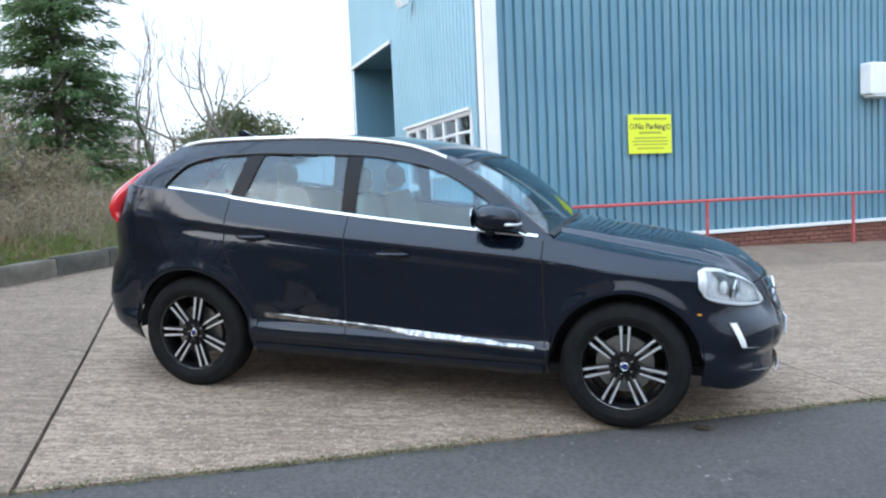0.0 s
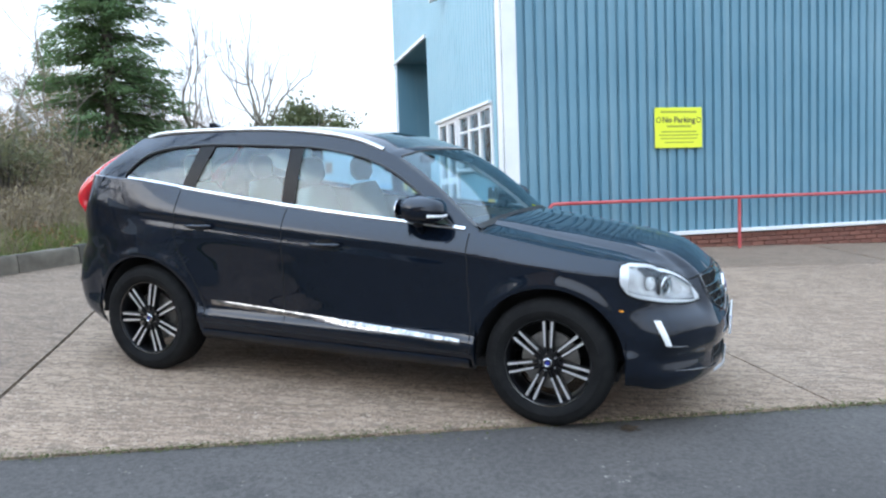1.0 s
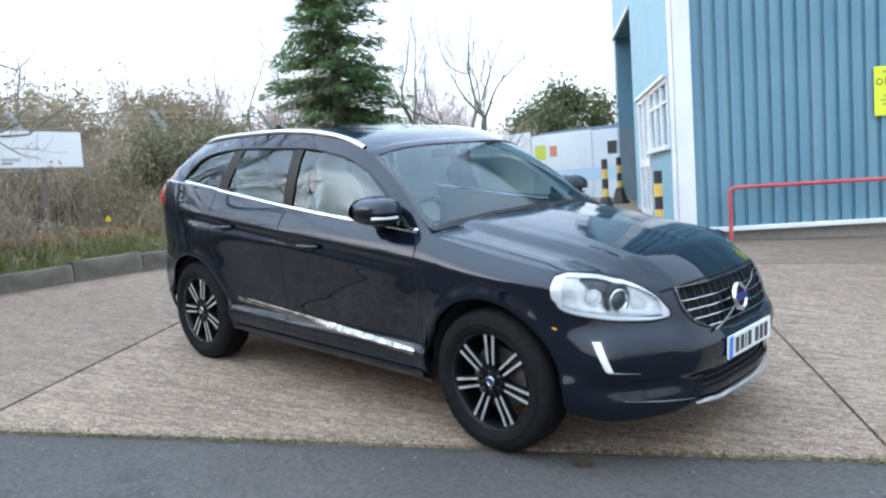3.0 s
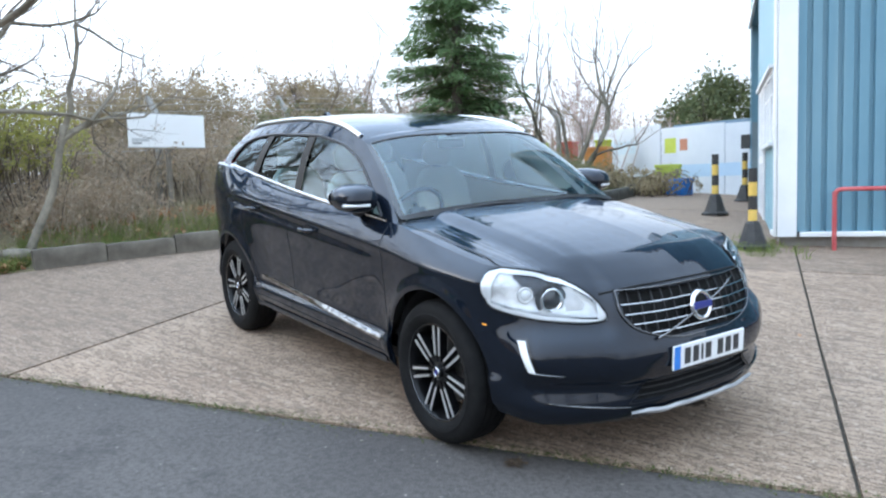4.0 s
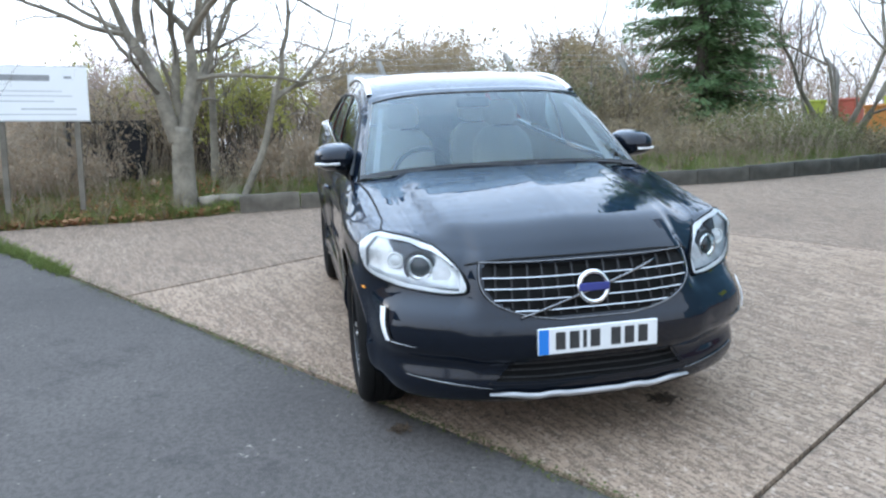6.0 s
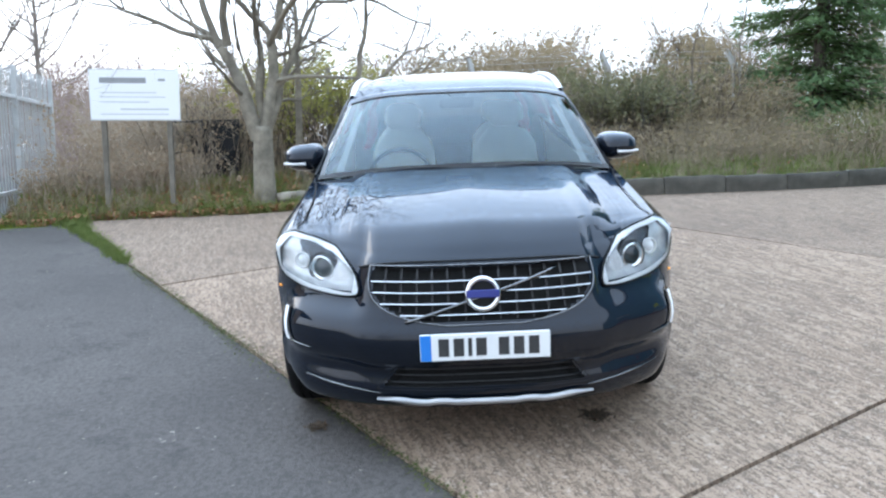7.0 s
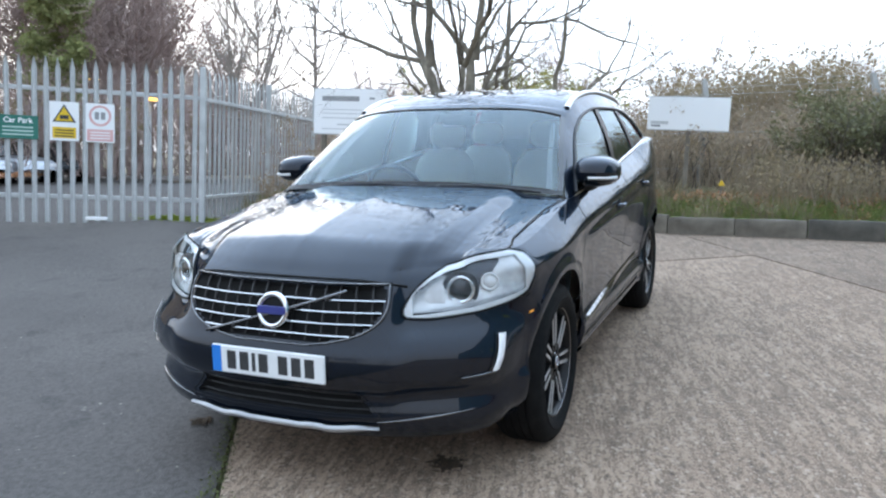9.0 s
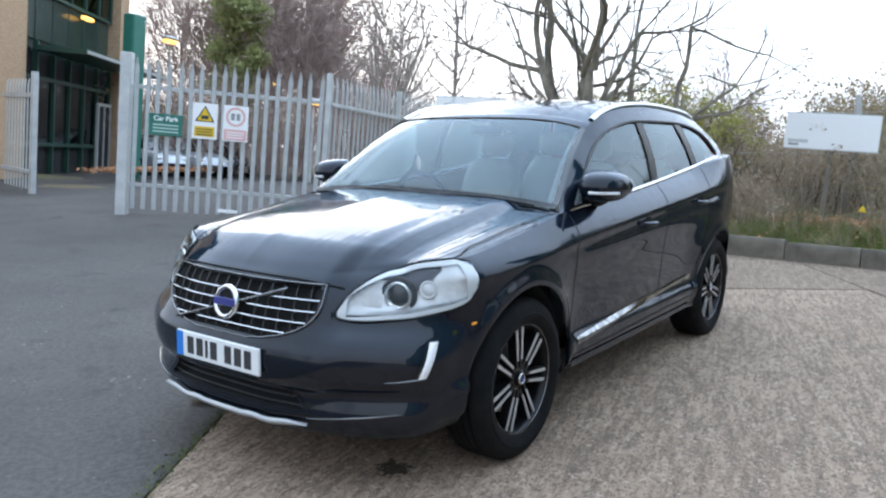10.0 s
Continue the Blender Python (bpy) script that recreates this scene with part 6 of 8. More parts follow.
# the large bare tree by the kerb's end
bare_tree("bare_tree", "large leafless tree forking low above leaf litter", -6.5, 4.4,
          [((-0.02, -0.06, 1.1), (-0.15, -0.5, 1.15), 1.55, 0.115), ((0, 0.0, 1.1), (0.1, 0.12, 1.0), 1.5, 0.10), ((0.02, 0.05, 1.15), (0.3, 0.3, 1.0), 1.3, 0.075), ((-0.02, 0.02, 1.15), (-0.35, 0.2, 1.0), 1.4, 0.07),
           ((0.04, 0.14, 1.75), (0.15, 0.65, 1.0), 1.5, 0.05), ((0.05, 0.12, 1.9), (0.2, 0.95, 0.55), 1.6, 0.034), ((0.05, -0.1, 1.8), (0.75, -0.1, 0.8), 1.6, 0.034), ((-0.05, -0.5, 2.1), (-0.1, -0.9, 0.6), 1.5, 0.03),
           ((0.12, 0.25, 2.5), (0.2, 0.4, 1.0), 2.0, 0.055), ((-0.1, -0.45, 2.4), (0.1, -0.2, 1.0), 2.1, 0.06), ((0.2, 0.1, 2.4), (0.6, 0.1, 1.0), 1.9, 0.045)],
          6, 5, mat=M_BARK, trunk=([(0.02, 0.02, 0), (0, 0, 0.5), (0.0, 0.0, 0.9), (0.0, 0.0, 1.28)], 0.175), up=0.045, spread=0.52, bend=0.16, shrink=0.72)
bare_tree("leaning_tree", "slim leafless tree leaning out from a fallen log", -6.5, 5.15,
          [((0.05, 0.56, 1.75), (0.05, 0.12, 1.0), 1.35, 0.042), ((0.05, 0.52, 1.6), (0.2, 0.75, 0.75), 1.2, 0.034), ((0.05, 0.55, 1.7), (0.1, 0.95, 0.4), 1.1, 0.026)], 4, 8,
          trunk=([(0, 0, 0.1), (0.02, 0.17, 0.5), (0.04, 0.38, 1.0), (0.05, 0.56, 1.8)], 0.055), up=0.06, spread=0.45)
lg = part("log", Shape().tube(spline([(-6.37, 4.57, 0.71), (-6.41, 4.9, 0.74), (-6.47, 5.23, 0.73)], 8), [0.085, 0.09, 0.09, 0.088, 0.085, 0.085, 0.082, 0.08, 0.07], 10), M_BARK, smooth=True)
tagged(lg, "short mossy log lying beside the tree", "log")
bare_tree("ivy_post_tree", "thin upright trunk behind the fork", -7.6, 5.0, [((0, 0, 2.2), (0, 0.1, 1), 1.6, 0.04)], 3, 9, trunk=([(0, 0, 0), (0, 0.02, 1.2), (0, 0.02, 2.3)], 0.065))
# vase-shaped tree by the drive
bare_tree("vase_tree", "leafless many-stemmed tree with curving limbs", -5.97, 17.2,
          [((0.1, 0.05, 0.3), (0.9, 0.45, 1.0), 1.9, 0.085), ((0, 0, 0.3), (0.25, 0.25, 1), 1.9, 0.07), ((-0.1, 0, 0.3), (-0.5, -0.2, 1), 1.9, 0.06),
           ((-0.1, -0.1, 0.3), (-0.85, -0.35, 1), 1.9, 0.05), ((0, 0.1, 0.2), (0.1, -0.1, 1), 1.8, 0.055)], 4, 17,
          trunk=([(0, 0, 0), (0, 0, 0.25), (0.02, 0.02, 0.45)], 0.16), up=0.13, spread=0.42)
for k, (x, y, s) in enumerate(((-7.7, 12.2, 1.0), (-7.2, 12.75, 0.85), (-8.3, 11.6, 0.9), (-7.9, 13.4, 1.2))):
    bare_tree("sapling", "slim pale leafless sapling", x, y, [((0, 0, 1.5 * s), (0.12 * (-1) ** k, 0.1, 1), 1.3 * s, 0.02), ((0, 0, 1.1 * s), (-0.25 * (-1) ** k, 0.15, 1), 1.2 * s, 0.015)], 2, 40 + k, mat=M_PALEB,
              trunk=([(0, 0, 0), (0.03, 0.02, 0.8 * s), (0, 0, 1.6 * s)], 0.028), up=0.12)


def conifer(x, y, height, skirt, seed):
    r = rng(seed)
    t = thing("conifer", "tall dark green conifer with drooping branches", "tree", pose(x, y, H(x, y) - 0.05))
    part("trunk", Shape().tube([(0, 0, 0), (0, 0, 1.5), (0.02, 0, height * 0.6), (0, 0, height)], [0.16, 0.13, 0.07, 0.01], 10), M_BARKD, t, smooth=True)
    arms, sprC, sprA, sprB, sprL, sprW = [], [], [], [], [], []
    z = 0.95
    while z < height - 0.1:
        f = 1 - (z - 0.95) / (height - 0.95)
        for k in range(r.randint(7, 10)):
            a = r.uniform(0, 2 * np.pi)
            L = skirt * (0.16 + 0.84 * f ** 0.8) * r.uniform(0.62, 1.12)
            dirn = np.array([np.cos(a), np.sin(a), 0])
            zz = z + r.uniform(-0.12, 0.12)
            p0 = np.array([0, 0, zz])
            pts = np.array([p0, p0 + dirn * L * 0.4 + [0, 0, 0.03], p0 + dirn * L * 0.75 + [0, 0, -0.06 * L], p0 + dirn * L + [0, 0, -0.05 * L]])
            arms.append(pts)
            n = int(46 + 80 * L)
            tt = r.uniform(0.12, 1.03, n)
            c = p0 + dirn * (L * tt)[:, None] + np.array([0, 0, 1]) * (-0.06 * L * tt ** 2)[:, None]
            sidev = np.array([-dirn[1], dirn[0], 0])
            off = r.normal(0, 1, n) * 0.17 * (1.15 - 0.75 * tt) * L
            c = c + sidev * off[:, None] + np.array([0, 0, 1]) * (r.normal(-0.03, 0.05, n))[:, None]
            al = unit(dirn * 0.9 + sidev * np.sign(off)[:, None] * r.uniform(0.2, 1.0, (n, 1)) + np.array([0, 0, 1]) * r.normal(-0.35, 0.3, (n, 1)))
            sprC.append(c)
            sprA.append(al)
            sprB.append(unit(np.cross(al, rand_dirs(r, n) * 0.6 + np.array([0, 0, 1]))))
            sprL.append(r.uniform(0.09, 0.24, n))
            sprW.append(r.uniform(0.025, 0.052, n))
        z += 0.155 + 0.06 * (1 - f)
    P = np.stack(arms)
    v, f = stems(P, np.tile([0.018, 0.012, 0.008, 0.002], (len(P), 1)), 4)
    part("bough", np_mesh("bough", v, f, M_BARKD), M_BARKD, t)
    v, f = blades(np.concatenate(sprC), np.concatenate(sprA), np.concatenate(sprB), np.concatenate(sprL), np.concatenate(sprW))
    part("crown", np_mesh("crown", v, f, M_NEEDLE), M_NEEDLE, t, "dense dark needles")
    return t


conifer(-7.44, 14.81, 10.6, 1.72, 77)


def leafy_tree(name, label, x, y, z0, rad, squash, seed, mat, n=9000, size=(0.10, 0.22), clumps=34):
    r = rng(seed)
    t = thing(name, label, "tree", pose(x, y, z0))
    out = []
    for k in range(5):
        grow(r, np.array([0, 0, 1.0]), unit(np.array([r.normal(0, 0.5), r.normal(0, 0.5), 1.0])), rad * 0.75, 0.09, 3, out)
    part("trunk", Shape().tube([(0, 0, -0.2), (0, 0, 1.2)], [0.2, 0.14], 10), M_BARKD, t, smooth=True)
    part("limb", tree_mesh(out, 4, M_BARKD, "limbs"), M_BARKD, t)
    cen = rand_dirs(r, clumps) * rad * r.uniform(0.55, 1.0, (clumps, 1)) * np.array([1, 1, squash]) + np.array([0, 0, 1.0 + rad * squash])
    k = r.randint(0, clumps, n)
    c = cen[k] + r.normal(0, 0.16 * rad, (n, 3))
    a = rand_dirs(r, n)
    s = r.uniform(*size, n)
    v, f = blades(c, a, unit(np.cross(a, rand_dirs(r, n))), s, s * 0.5)
    part("crown", np_mesh("crown", v, f, mat), mat, t)
    return t


leafy_tree("round_tree", "dark round-crowned evergreen beyond the hoardings", -11.0, 39.5, 1.2, 2.65, 0.75, 51, M_LEAFF, 12000, (0.14, 0.3))
M_LEAFTAN = varied("tan_autumn_leaves", (0.30, 0.235, 0.14), (0.44, 0.35, 0.22), 0.85, 3, 0.35)
leafy_tree("autumn_tree", "tan-leaved autumn tree beyond the scrub", -16.2, 17.9, 1.3, 1.7, 0.72, 53, M_LEAFTAN, 9000, (0.08, 0.16), 40)
leafy_tree("ivy_tree", "small ivy-covered tree behind the fence", -13.6, 17.6, 1.2, 0.8, 1.0, 54, M_LEAFF, 3500, (0.07, 0.15), 16)
leafy_tree("green_tree", "tall narrow ivy-green tree behind the fence", -23.4, -13.75, 0.2, 1.25, 3.1, 52, M_LEAFT, 11000, (0.12, 0.28), 70)


def far_wood(name, spots, seed, hlo, hhi, mat, label, per=300):
    """Bare far trees: each a trunk and a spray of fine twigs."""
    r = rng(seed)
    bits = []
    for (x, y) in spots:
        h = r.uniform(hlo, hhi)
        z = H(x, y)
        w = h * r.uniform(0.22, 0.34)
        c = np.array([x, y, z])
        tr = np.array([[c, c + [0, 0, 0.3 * h], c + [r.normal(0, 0.2), r.normal(0, 0.2), 0.6 * h], c + [r.normal(0, 0.3), r.normal(0, 0.3), 0.95 * h]]])
        bits.append(stems(tr, np.array([[0.014, 0.011, 0.006, 0.0015]]) * h * 0.7, 5))
        n = 26
        b0 = np.array([0, 0, 1]) * r.uniform(0.22, 0.75, (n, 1)) * h
        dr = unit(np.column_stack([r.normal(size=(n, 2)), r.uniform(0.5, 1.5, n)]))
        ln = w * r.uniform(0.7, 1.3, (n, 1))
        L = np.stack([c + b0, c + b0 + dr * ln * 0.5, c + b0 + dr * ln + [0, 0, 0.05 * h], c + b0 + dr * ln * 1.3 + np.array([0, 0, 0.12 * h])], 1)
        bits.append(stems(L, np.tile(np.array([0.006, 0.0045, 0.003, 0.001]) * h * 0.6, (n, 1)), 3))
        k = r.randint(0, n, per)
        s = L[k, 1] + (L[k, 3] - L[k, 1]) * r.uniform(0, 1, (per, 1))
        d2 = unit(rand_dirs(r, per) + np.array([0, 0, 0.5]))
        l2 = r.uniform(0.05, 0.13, (per, 1)) * h
        T = np.stack([s, s + d2 * l2 * 0.5 + r.normal(0, 0.01 * h, (per, 3)), s + d2 * l2], 1)
        bits.append(stems(T, np.tile(np.array([0.0017, 0.0012, 0.0005]) * h, (per, 1)), 3))
    v, f = join(bits)
    return tagged(new(name, np_mesh(name, v, f, mat)), label, "trees", kind="stuff")


r2 = rng(61)


def arc_spots(r, n, az0, az1, d0, d1):
    a = np.radians(r.uniform(az0, az1, n))
    d = r.uniform(d0, d1, n)
    return np.stack([2 + d * np.cos(a), 5 + d * np.sin(a)], 1)


far_wood("far_trees", arc_spots(r2, 60, 118, 200, 27, 48), 62, 3.6, 5.8, M_FAR, "distant leafless wood, brown, with haze put into its pale colour", 330)
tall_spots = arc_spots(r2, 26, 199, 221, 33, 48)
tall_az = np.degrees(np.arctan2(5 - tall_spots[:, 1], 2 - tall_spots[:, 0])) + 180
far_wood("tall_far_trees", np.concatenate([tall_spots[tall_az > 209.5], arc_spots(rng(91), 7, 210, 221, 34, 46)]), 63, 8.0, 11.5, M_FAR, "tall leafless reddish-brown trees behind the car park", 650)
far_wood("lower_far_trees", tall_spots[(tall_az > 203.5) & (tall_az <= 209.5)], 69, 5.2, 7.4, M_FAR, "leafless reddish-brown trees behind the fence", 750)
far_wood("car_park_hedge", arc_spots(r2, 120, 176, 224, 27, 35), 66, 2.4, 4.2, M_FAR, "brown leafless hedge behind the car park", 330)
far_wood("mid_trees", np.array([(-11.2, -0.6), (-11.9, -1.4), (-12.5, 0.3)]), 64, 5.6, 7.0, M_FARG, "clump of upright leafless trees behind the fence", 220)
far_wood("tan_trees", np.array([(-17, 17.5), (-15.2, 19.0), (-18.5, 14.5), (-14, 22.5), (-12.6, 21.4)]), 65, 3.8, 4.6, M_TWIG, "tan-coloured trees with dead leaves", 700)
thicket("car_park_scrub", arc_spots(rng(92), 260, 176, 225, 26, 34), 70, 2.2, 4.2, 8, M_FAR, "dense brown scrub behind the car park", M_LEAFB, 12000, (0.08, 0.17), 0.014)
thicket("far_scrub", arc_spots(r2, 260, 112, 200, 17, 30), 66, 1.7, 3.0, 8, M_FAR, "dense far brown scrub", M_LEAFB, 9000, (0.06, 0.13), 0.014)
# across the road: unseen trees and hedge added to darken the car's reflections
far_wood("unseen_trees", np.array([(-9, -17), (13, -14), (18, -9), (20, -3), (21, 4)]), 67, 5.0, 7.0, M_BARKD, "unseen leafless trees across the road, added to darken reflections in the car", 520)
thicket("roadside_hedge", np.concatenate([np.stack([r2.uniform(-6, 16, 130), r2.uniform(-16.5, -13.5, 130)], 1), np.stack([r2.uniform(17, 20, 80), r2.uniform(-12, 10, 80)], 1)]), 68, 1.2, 2.2, 7, M_TWIG, "unseen brown hedge across the road, added to darken reflections in the car", M_LEAFG, 9000, (0.06, 0.12), 0.012)

# ---- palisade gate and fence ----
GAZ = radians(113.5)
GU = Vector((math.cos(GAZ), math.sin(GAZ), 0))
GP0 = Vector((-4.55, -2.016, 0))
MG = Matrix((GU, Vector((-GU.y, GU.x, 0)), Vector((0, 0, 1)))).transposed().to_4x4()   # x along the gate, y away from the yard
MG.translation = GP0


def pale_mesh(h):
    """One W-section pale with a pointed, splayed head."""
    sh = Shape()
    prof = [(-0.034, 0.0), (-0.022, 0.012), (-0.008, 0.004), (0.008, 0.004), (0.022, 0.012), (0.034, 0.0)]
    n = len(prof)
    for z, k in ((0.0, 1.0), (h - 0.14, 1.0), (h, 0.0)):
        for x, y in prof:
            sh.v.append((x * (k if k else 0.12), y - (0.02 if z == h else 0), z))
    for lv in range(2):
        for k in range(n - 1):
            a = lv * n + k
            sh.f.append((a, a + 1, a + n + 1, a + n))
    o = len(sh.v)
    sh.v += [(x, y - 0.003, z) for x, y, z in sh.v[:3 * n]]
    sh.f += [tuple(o + q for q in f[::-1]) for f in sh.f[:2 * (n - 1)]]
    return sh.mesh("pale", M_GALV, fix=False)


PALE = pale_mesh(2.18)


def palisade(root, m, a0, a1, step, zf, rails=(0.33, 1.74)):
    """Pales and two rails from a0 to a1 along local x; zf gives the foot's height."""
    n = int((a1 - a0) / step)
    for k in range(n + 1):
        a = a0 + (a1 - a0) * k / n
        q = m @ Vector((a, 0, 0))
        part("pale", PALE, M_GALV, root, m=pose(a, -0.025 + 0.004 * math.sin(k * 3.1), zf(a) + 0.008 * math.sin(k * 2.3), 0, 0.5 * math.sin(k * 1.7), 0))
    for rz in rails:
        sh = Shape()
        sh.box((a0 - 0.05, 0.0, -0.028), (a1 + 0.05, 0.012, 0.028)).box((a0 - 0.05, 0.012, 0.018), (a1 + 0.05, 0.045, 0.028))
        t = math.degrees(math.atan2(zf(a1) - zf(a0), a1 - a0)) if rz < 1 else 0.0
        part("rail", sh, M_GALV, root, m=pose(0, 0, zf(a0) + rz) @ pose(0, 0, 0, 0, 0, 0) if rz < 1 else pose(0, 0, 2.235))


def post(root, m, a, w, z0, z1, name="post"):
    part(name, Shape().box((a - w / 2, -w / 2, z0), (a + w / 2, w / 2, z1), None, 0.008), M_GALV, root)


gate = thing("palisade_gate", "closed galvanised palisade gate with notices", "gate", MG)
gz = lambda a: 0.27 + 0.078 * a
n_p = 18
for k in range(n_p):
    a = 0.16 + (2.92 - 0.16) * k / (n_p - 1)
    part("pale", PALE, M_GALV, gate, m=pose(a, -0.03, 0.385 + 0.004 * math.sin(3 * k), 0, 0.4 * math.sin(1.9 * k), 0) @ Matrix.Diagonal((1, 1, 1.045, 1)))
for z in (0.75, 2.235):
    part("rail", Shape().box((0.06, 0.0, z - 0.03), (2.99, 0.05, z + 0.03), None, 0.006), M_GALV, gate)
post(gate, MG, -0.0, 0.16, 0.15, 2.72, "gate_post")
post(gate, MG, 3.03, 0.085, 0.35, 2.68, "gate_post")
lt = part("latch_plate", Shape().box((1.46, -0.06, 0.43), (1.75, -0.035, 0.48), None, 0.005), M_SIGNW, gate, "white plate at the gate's foot")

FZ = radians(179.5)
MFe = Matrix.Translation((-5.80, 0.76, 0)) @ pose(0, 0, 0, 0, 0, 179.5)
fence = thing("palisade_fence", "galvanised palisade fence running back beside the verge", "fence", MFe)
for k in range(31):
    a = 0.12 + 0.158 * k
    q = MFe @ Vector((a, 0, 0))
    part("pale", PALE, M_GALV, fence, m=pose(a, 0.03, 0.47 + 0.02 * a, 0, 0.5 * math.sin(2.1 * k), 180) @ Matrix.Diagonal((1, 1, 1.0, 1)))
for z in (0.80, 2.22):
    part("rail", Shape().box((0.0, -0.05, z - 0.028), (4.9, 0.0, z + 0.028), None, 0.005), M_GALV, fence)
for a in (2.45, 4.9):
    part("post", Shape().box((a - 0.03, -0.07, 0.3), (a + 0.03, 0.0, 2.70), None, 0.006), M_GALV, fence)

MO = Matrix.Translation((-6.60, -6.19, 0)) @ pose(0, 0, 0, 0, 0, 248)
leaf = thing("far_gate_leaf", "second galvanised gate leaf standing open beyond", "gate", MO)
for k in range(9):
    part("pale", PALE, M_GALV, leaf, m=pose(0.2 + 0.17 * k, 0, 0.25))
part("frame_post", Shape().box((-0.04, -0.05, 0.0), (0.10, 0.05, 2.55), None, 0.006), M_GALV, leaf)
for z in (0.6, 2.1):
    part("rail", Shape().box((0, 0.0, z - 0.04), (1.7, 0.05, z + 0.04)), M_GALV, leaf)

# ---- notices on the gate ----
M_WARN = noisy("warning_yellow", (0.80, 0.52, 0.02), (0.84, 0.56, 0.03), 6, 0.45, bump=0)
M_GREENS = noisy("green_sign_face", (0.02, 0.16, 0.12), (0.03, 0.19, 0.14), 5, 0.45, bump=0)
M_PINK = noisy("faded_red_print", (0.75, 0.42, 0.40), (0.8, 0.48, 0.45), 6, 0.5, bump=0)
M_PALEP = noisy("pale_print", (0.45, 0.62, 0.56), (0.5, 0.66, 0.6), 8, 0.5, bump=0)
M_GREYP = noisy("grey_print", (0.30, 0.30, 0.30), (0.36, 0.36, 0.36), 8, 0.5, bump=0)


def sign_plate(name, label, a0, a1, z0, z1, mat, m):
    t = thing(name, label, "sign", m @ pose((a0 + a1) / 2, -0.065, (z0 + z1) / 2))
    w, h = (a1 - a0) / 2, (z1 - z0) / 2
    part("plate", Shape().box((-w, 0, -h), (w, 0.006, h), None, 0.002), mat, t)
    return t, w, h


def bar(t, x0, x1, z0, z1, mat, name="text_line", d=-0.0025):
    part(name, Shape().box((x0, d, z0), (x1, d + 0.0015, z1)), mat, t)


t, w, h = sign_plate("park_sign", "green park sign with pale lines of print", 0.37, 0.875, 1.53, 1.85, M_GREENS, MG)
text_part("Car Park", 0.10, M_SIGNW, t, pose(0, -0.0015, 0.09, 90, 0, 0), 0.002)
for z in (0.0, -0.05, -0.10):
    bar(t, -0.19, 0.19, z - 0.013, z + 0.008, M_PALEP)
t, w, h = sign_plate("warning_sign", "white warning sign with yellow triangle and panel", 1.015, 1.39, 1.53, 2.065, M_SIGNW, MG)
tri = Shape().prism([(-0.15, -0.01), (0.15, -0.01), (0.0, 0.235)], -0.0025, -0.001)
part("triangle_border", tri, M_INK, t)
part("triangle", Shape().prism([(-0.118, 0.006), (0.118, 0.006), (0.0, 0.198)], -0.004, -0.0026), M_WARN, t, "yellow warning triangle")
part("pictogram", Shape().box((-0.055, -0.0055, 0.03), (0.055, -0.0041, 0.085)), M_INK, t)
bar(t, -0.15, 0.15, -0.23, -0.08, M_WARN, "yellow_panel")
for z in (-0.12, -0.16, -0.20):
    bar(t, -0.12, 0.12, z - 0.010, z + 0.006, M_INK, d=-0.0042)
t, w, h = sign_plate("prohibition_sign", "white notice with faded red circle and panel", 1.475, 1.85, 1.53, 2.067, M_SIGNW, MG)
part("circle", Shape().lathe([(0.115, -0.003), (0.145, -0.003)], 32, pose(0, 0, 0.10)), M_PINK, t, "faded red ring")
for x in (-0.045, 0.035):
    part("pictogram", Shape().box((x - 0.025, -0.003, 0.05), (x + 0.03, -0.0015, 0.15), None), M_GREYP, t)
bar(t, -0.17, 0.17, -0.25, -0.09, M_PINK, "red_panel")
for z in (-0.13, -0.17, -0.21):
    bar(t, -0.13, 0.13, z - 0.01, z + 0.006, M_SIGNW, d=-0.0042)


# ---- free-standing boards ----
def board_sign(label, p, q, z0, z1, posts, lines):
    """A board from p to q in plan, facing the yard."""
    d = (Vector(q) - Vector(p))
    w = d.length
    mid = (Vector(p) + Vector(q)) / 2
    m = Matrix.Translation((mid.x, mid.y, (z0 + z1) / 2)) @ pose(0, 0, 0, 0, 0, math.degrees(math.atan2(d.y, d.x)))
    t = thing("board_sign", label, "sign", m)
    h = (z1 - z0) / 2
    part("board", Shape().box((-w / 2, 0.0, -h), (w / 2, 0.02, h), None, 0.004), M_SIGNW, t)
    for e in (h + 0.007, -h - 0.007):
        part("edge_trim", Shape().box((-w / 2 - 0.012, 0.004, e - 0.007), (w / 2 + 0.012, 0.03, e + 0.007)), M_GALV, t)
    for x in posts:
        g = H(mid.x, mid.y) - (z0 + z1) / 2 - 0.15
        part("post", Shape().box((x - 0.035, 0.024, g), (x + 0.035, 0.09, h * 0.7), None, 0.006), M_POST, t, "weathered timber post")
    for x0, x1, zz, hh, mt in lines:
        part("text_line", Shape().box((x0, -0.0025, zz - hh / 2), (x1, -0.001, zz + hh / 2)), mt, t)
    return t


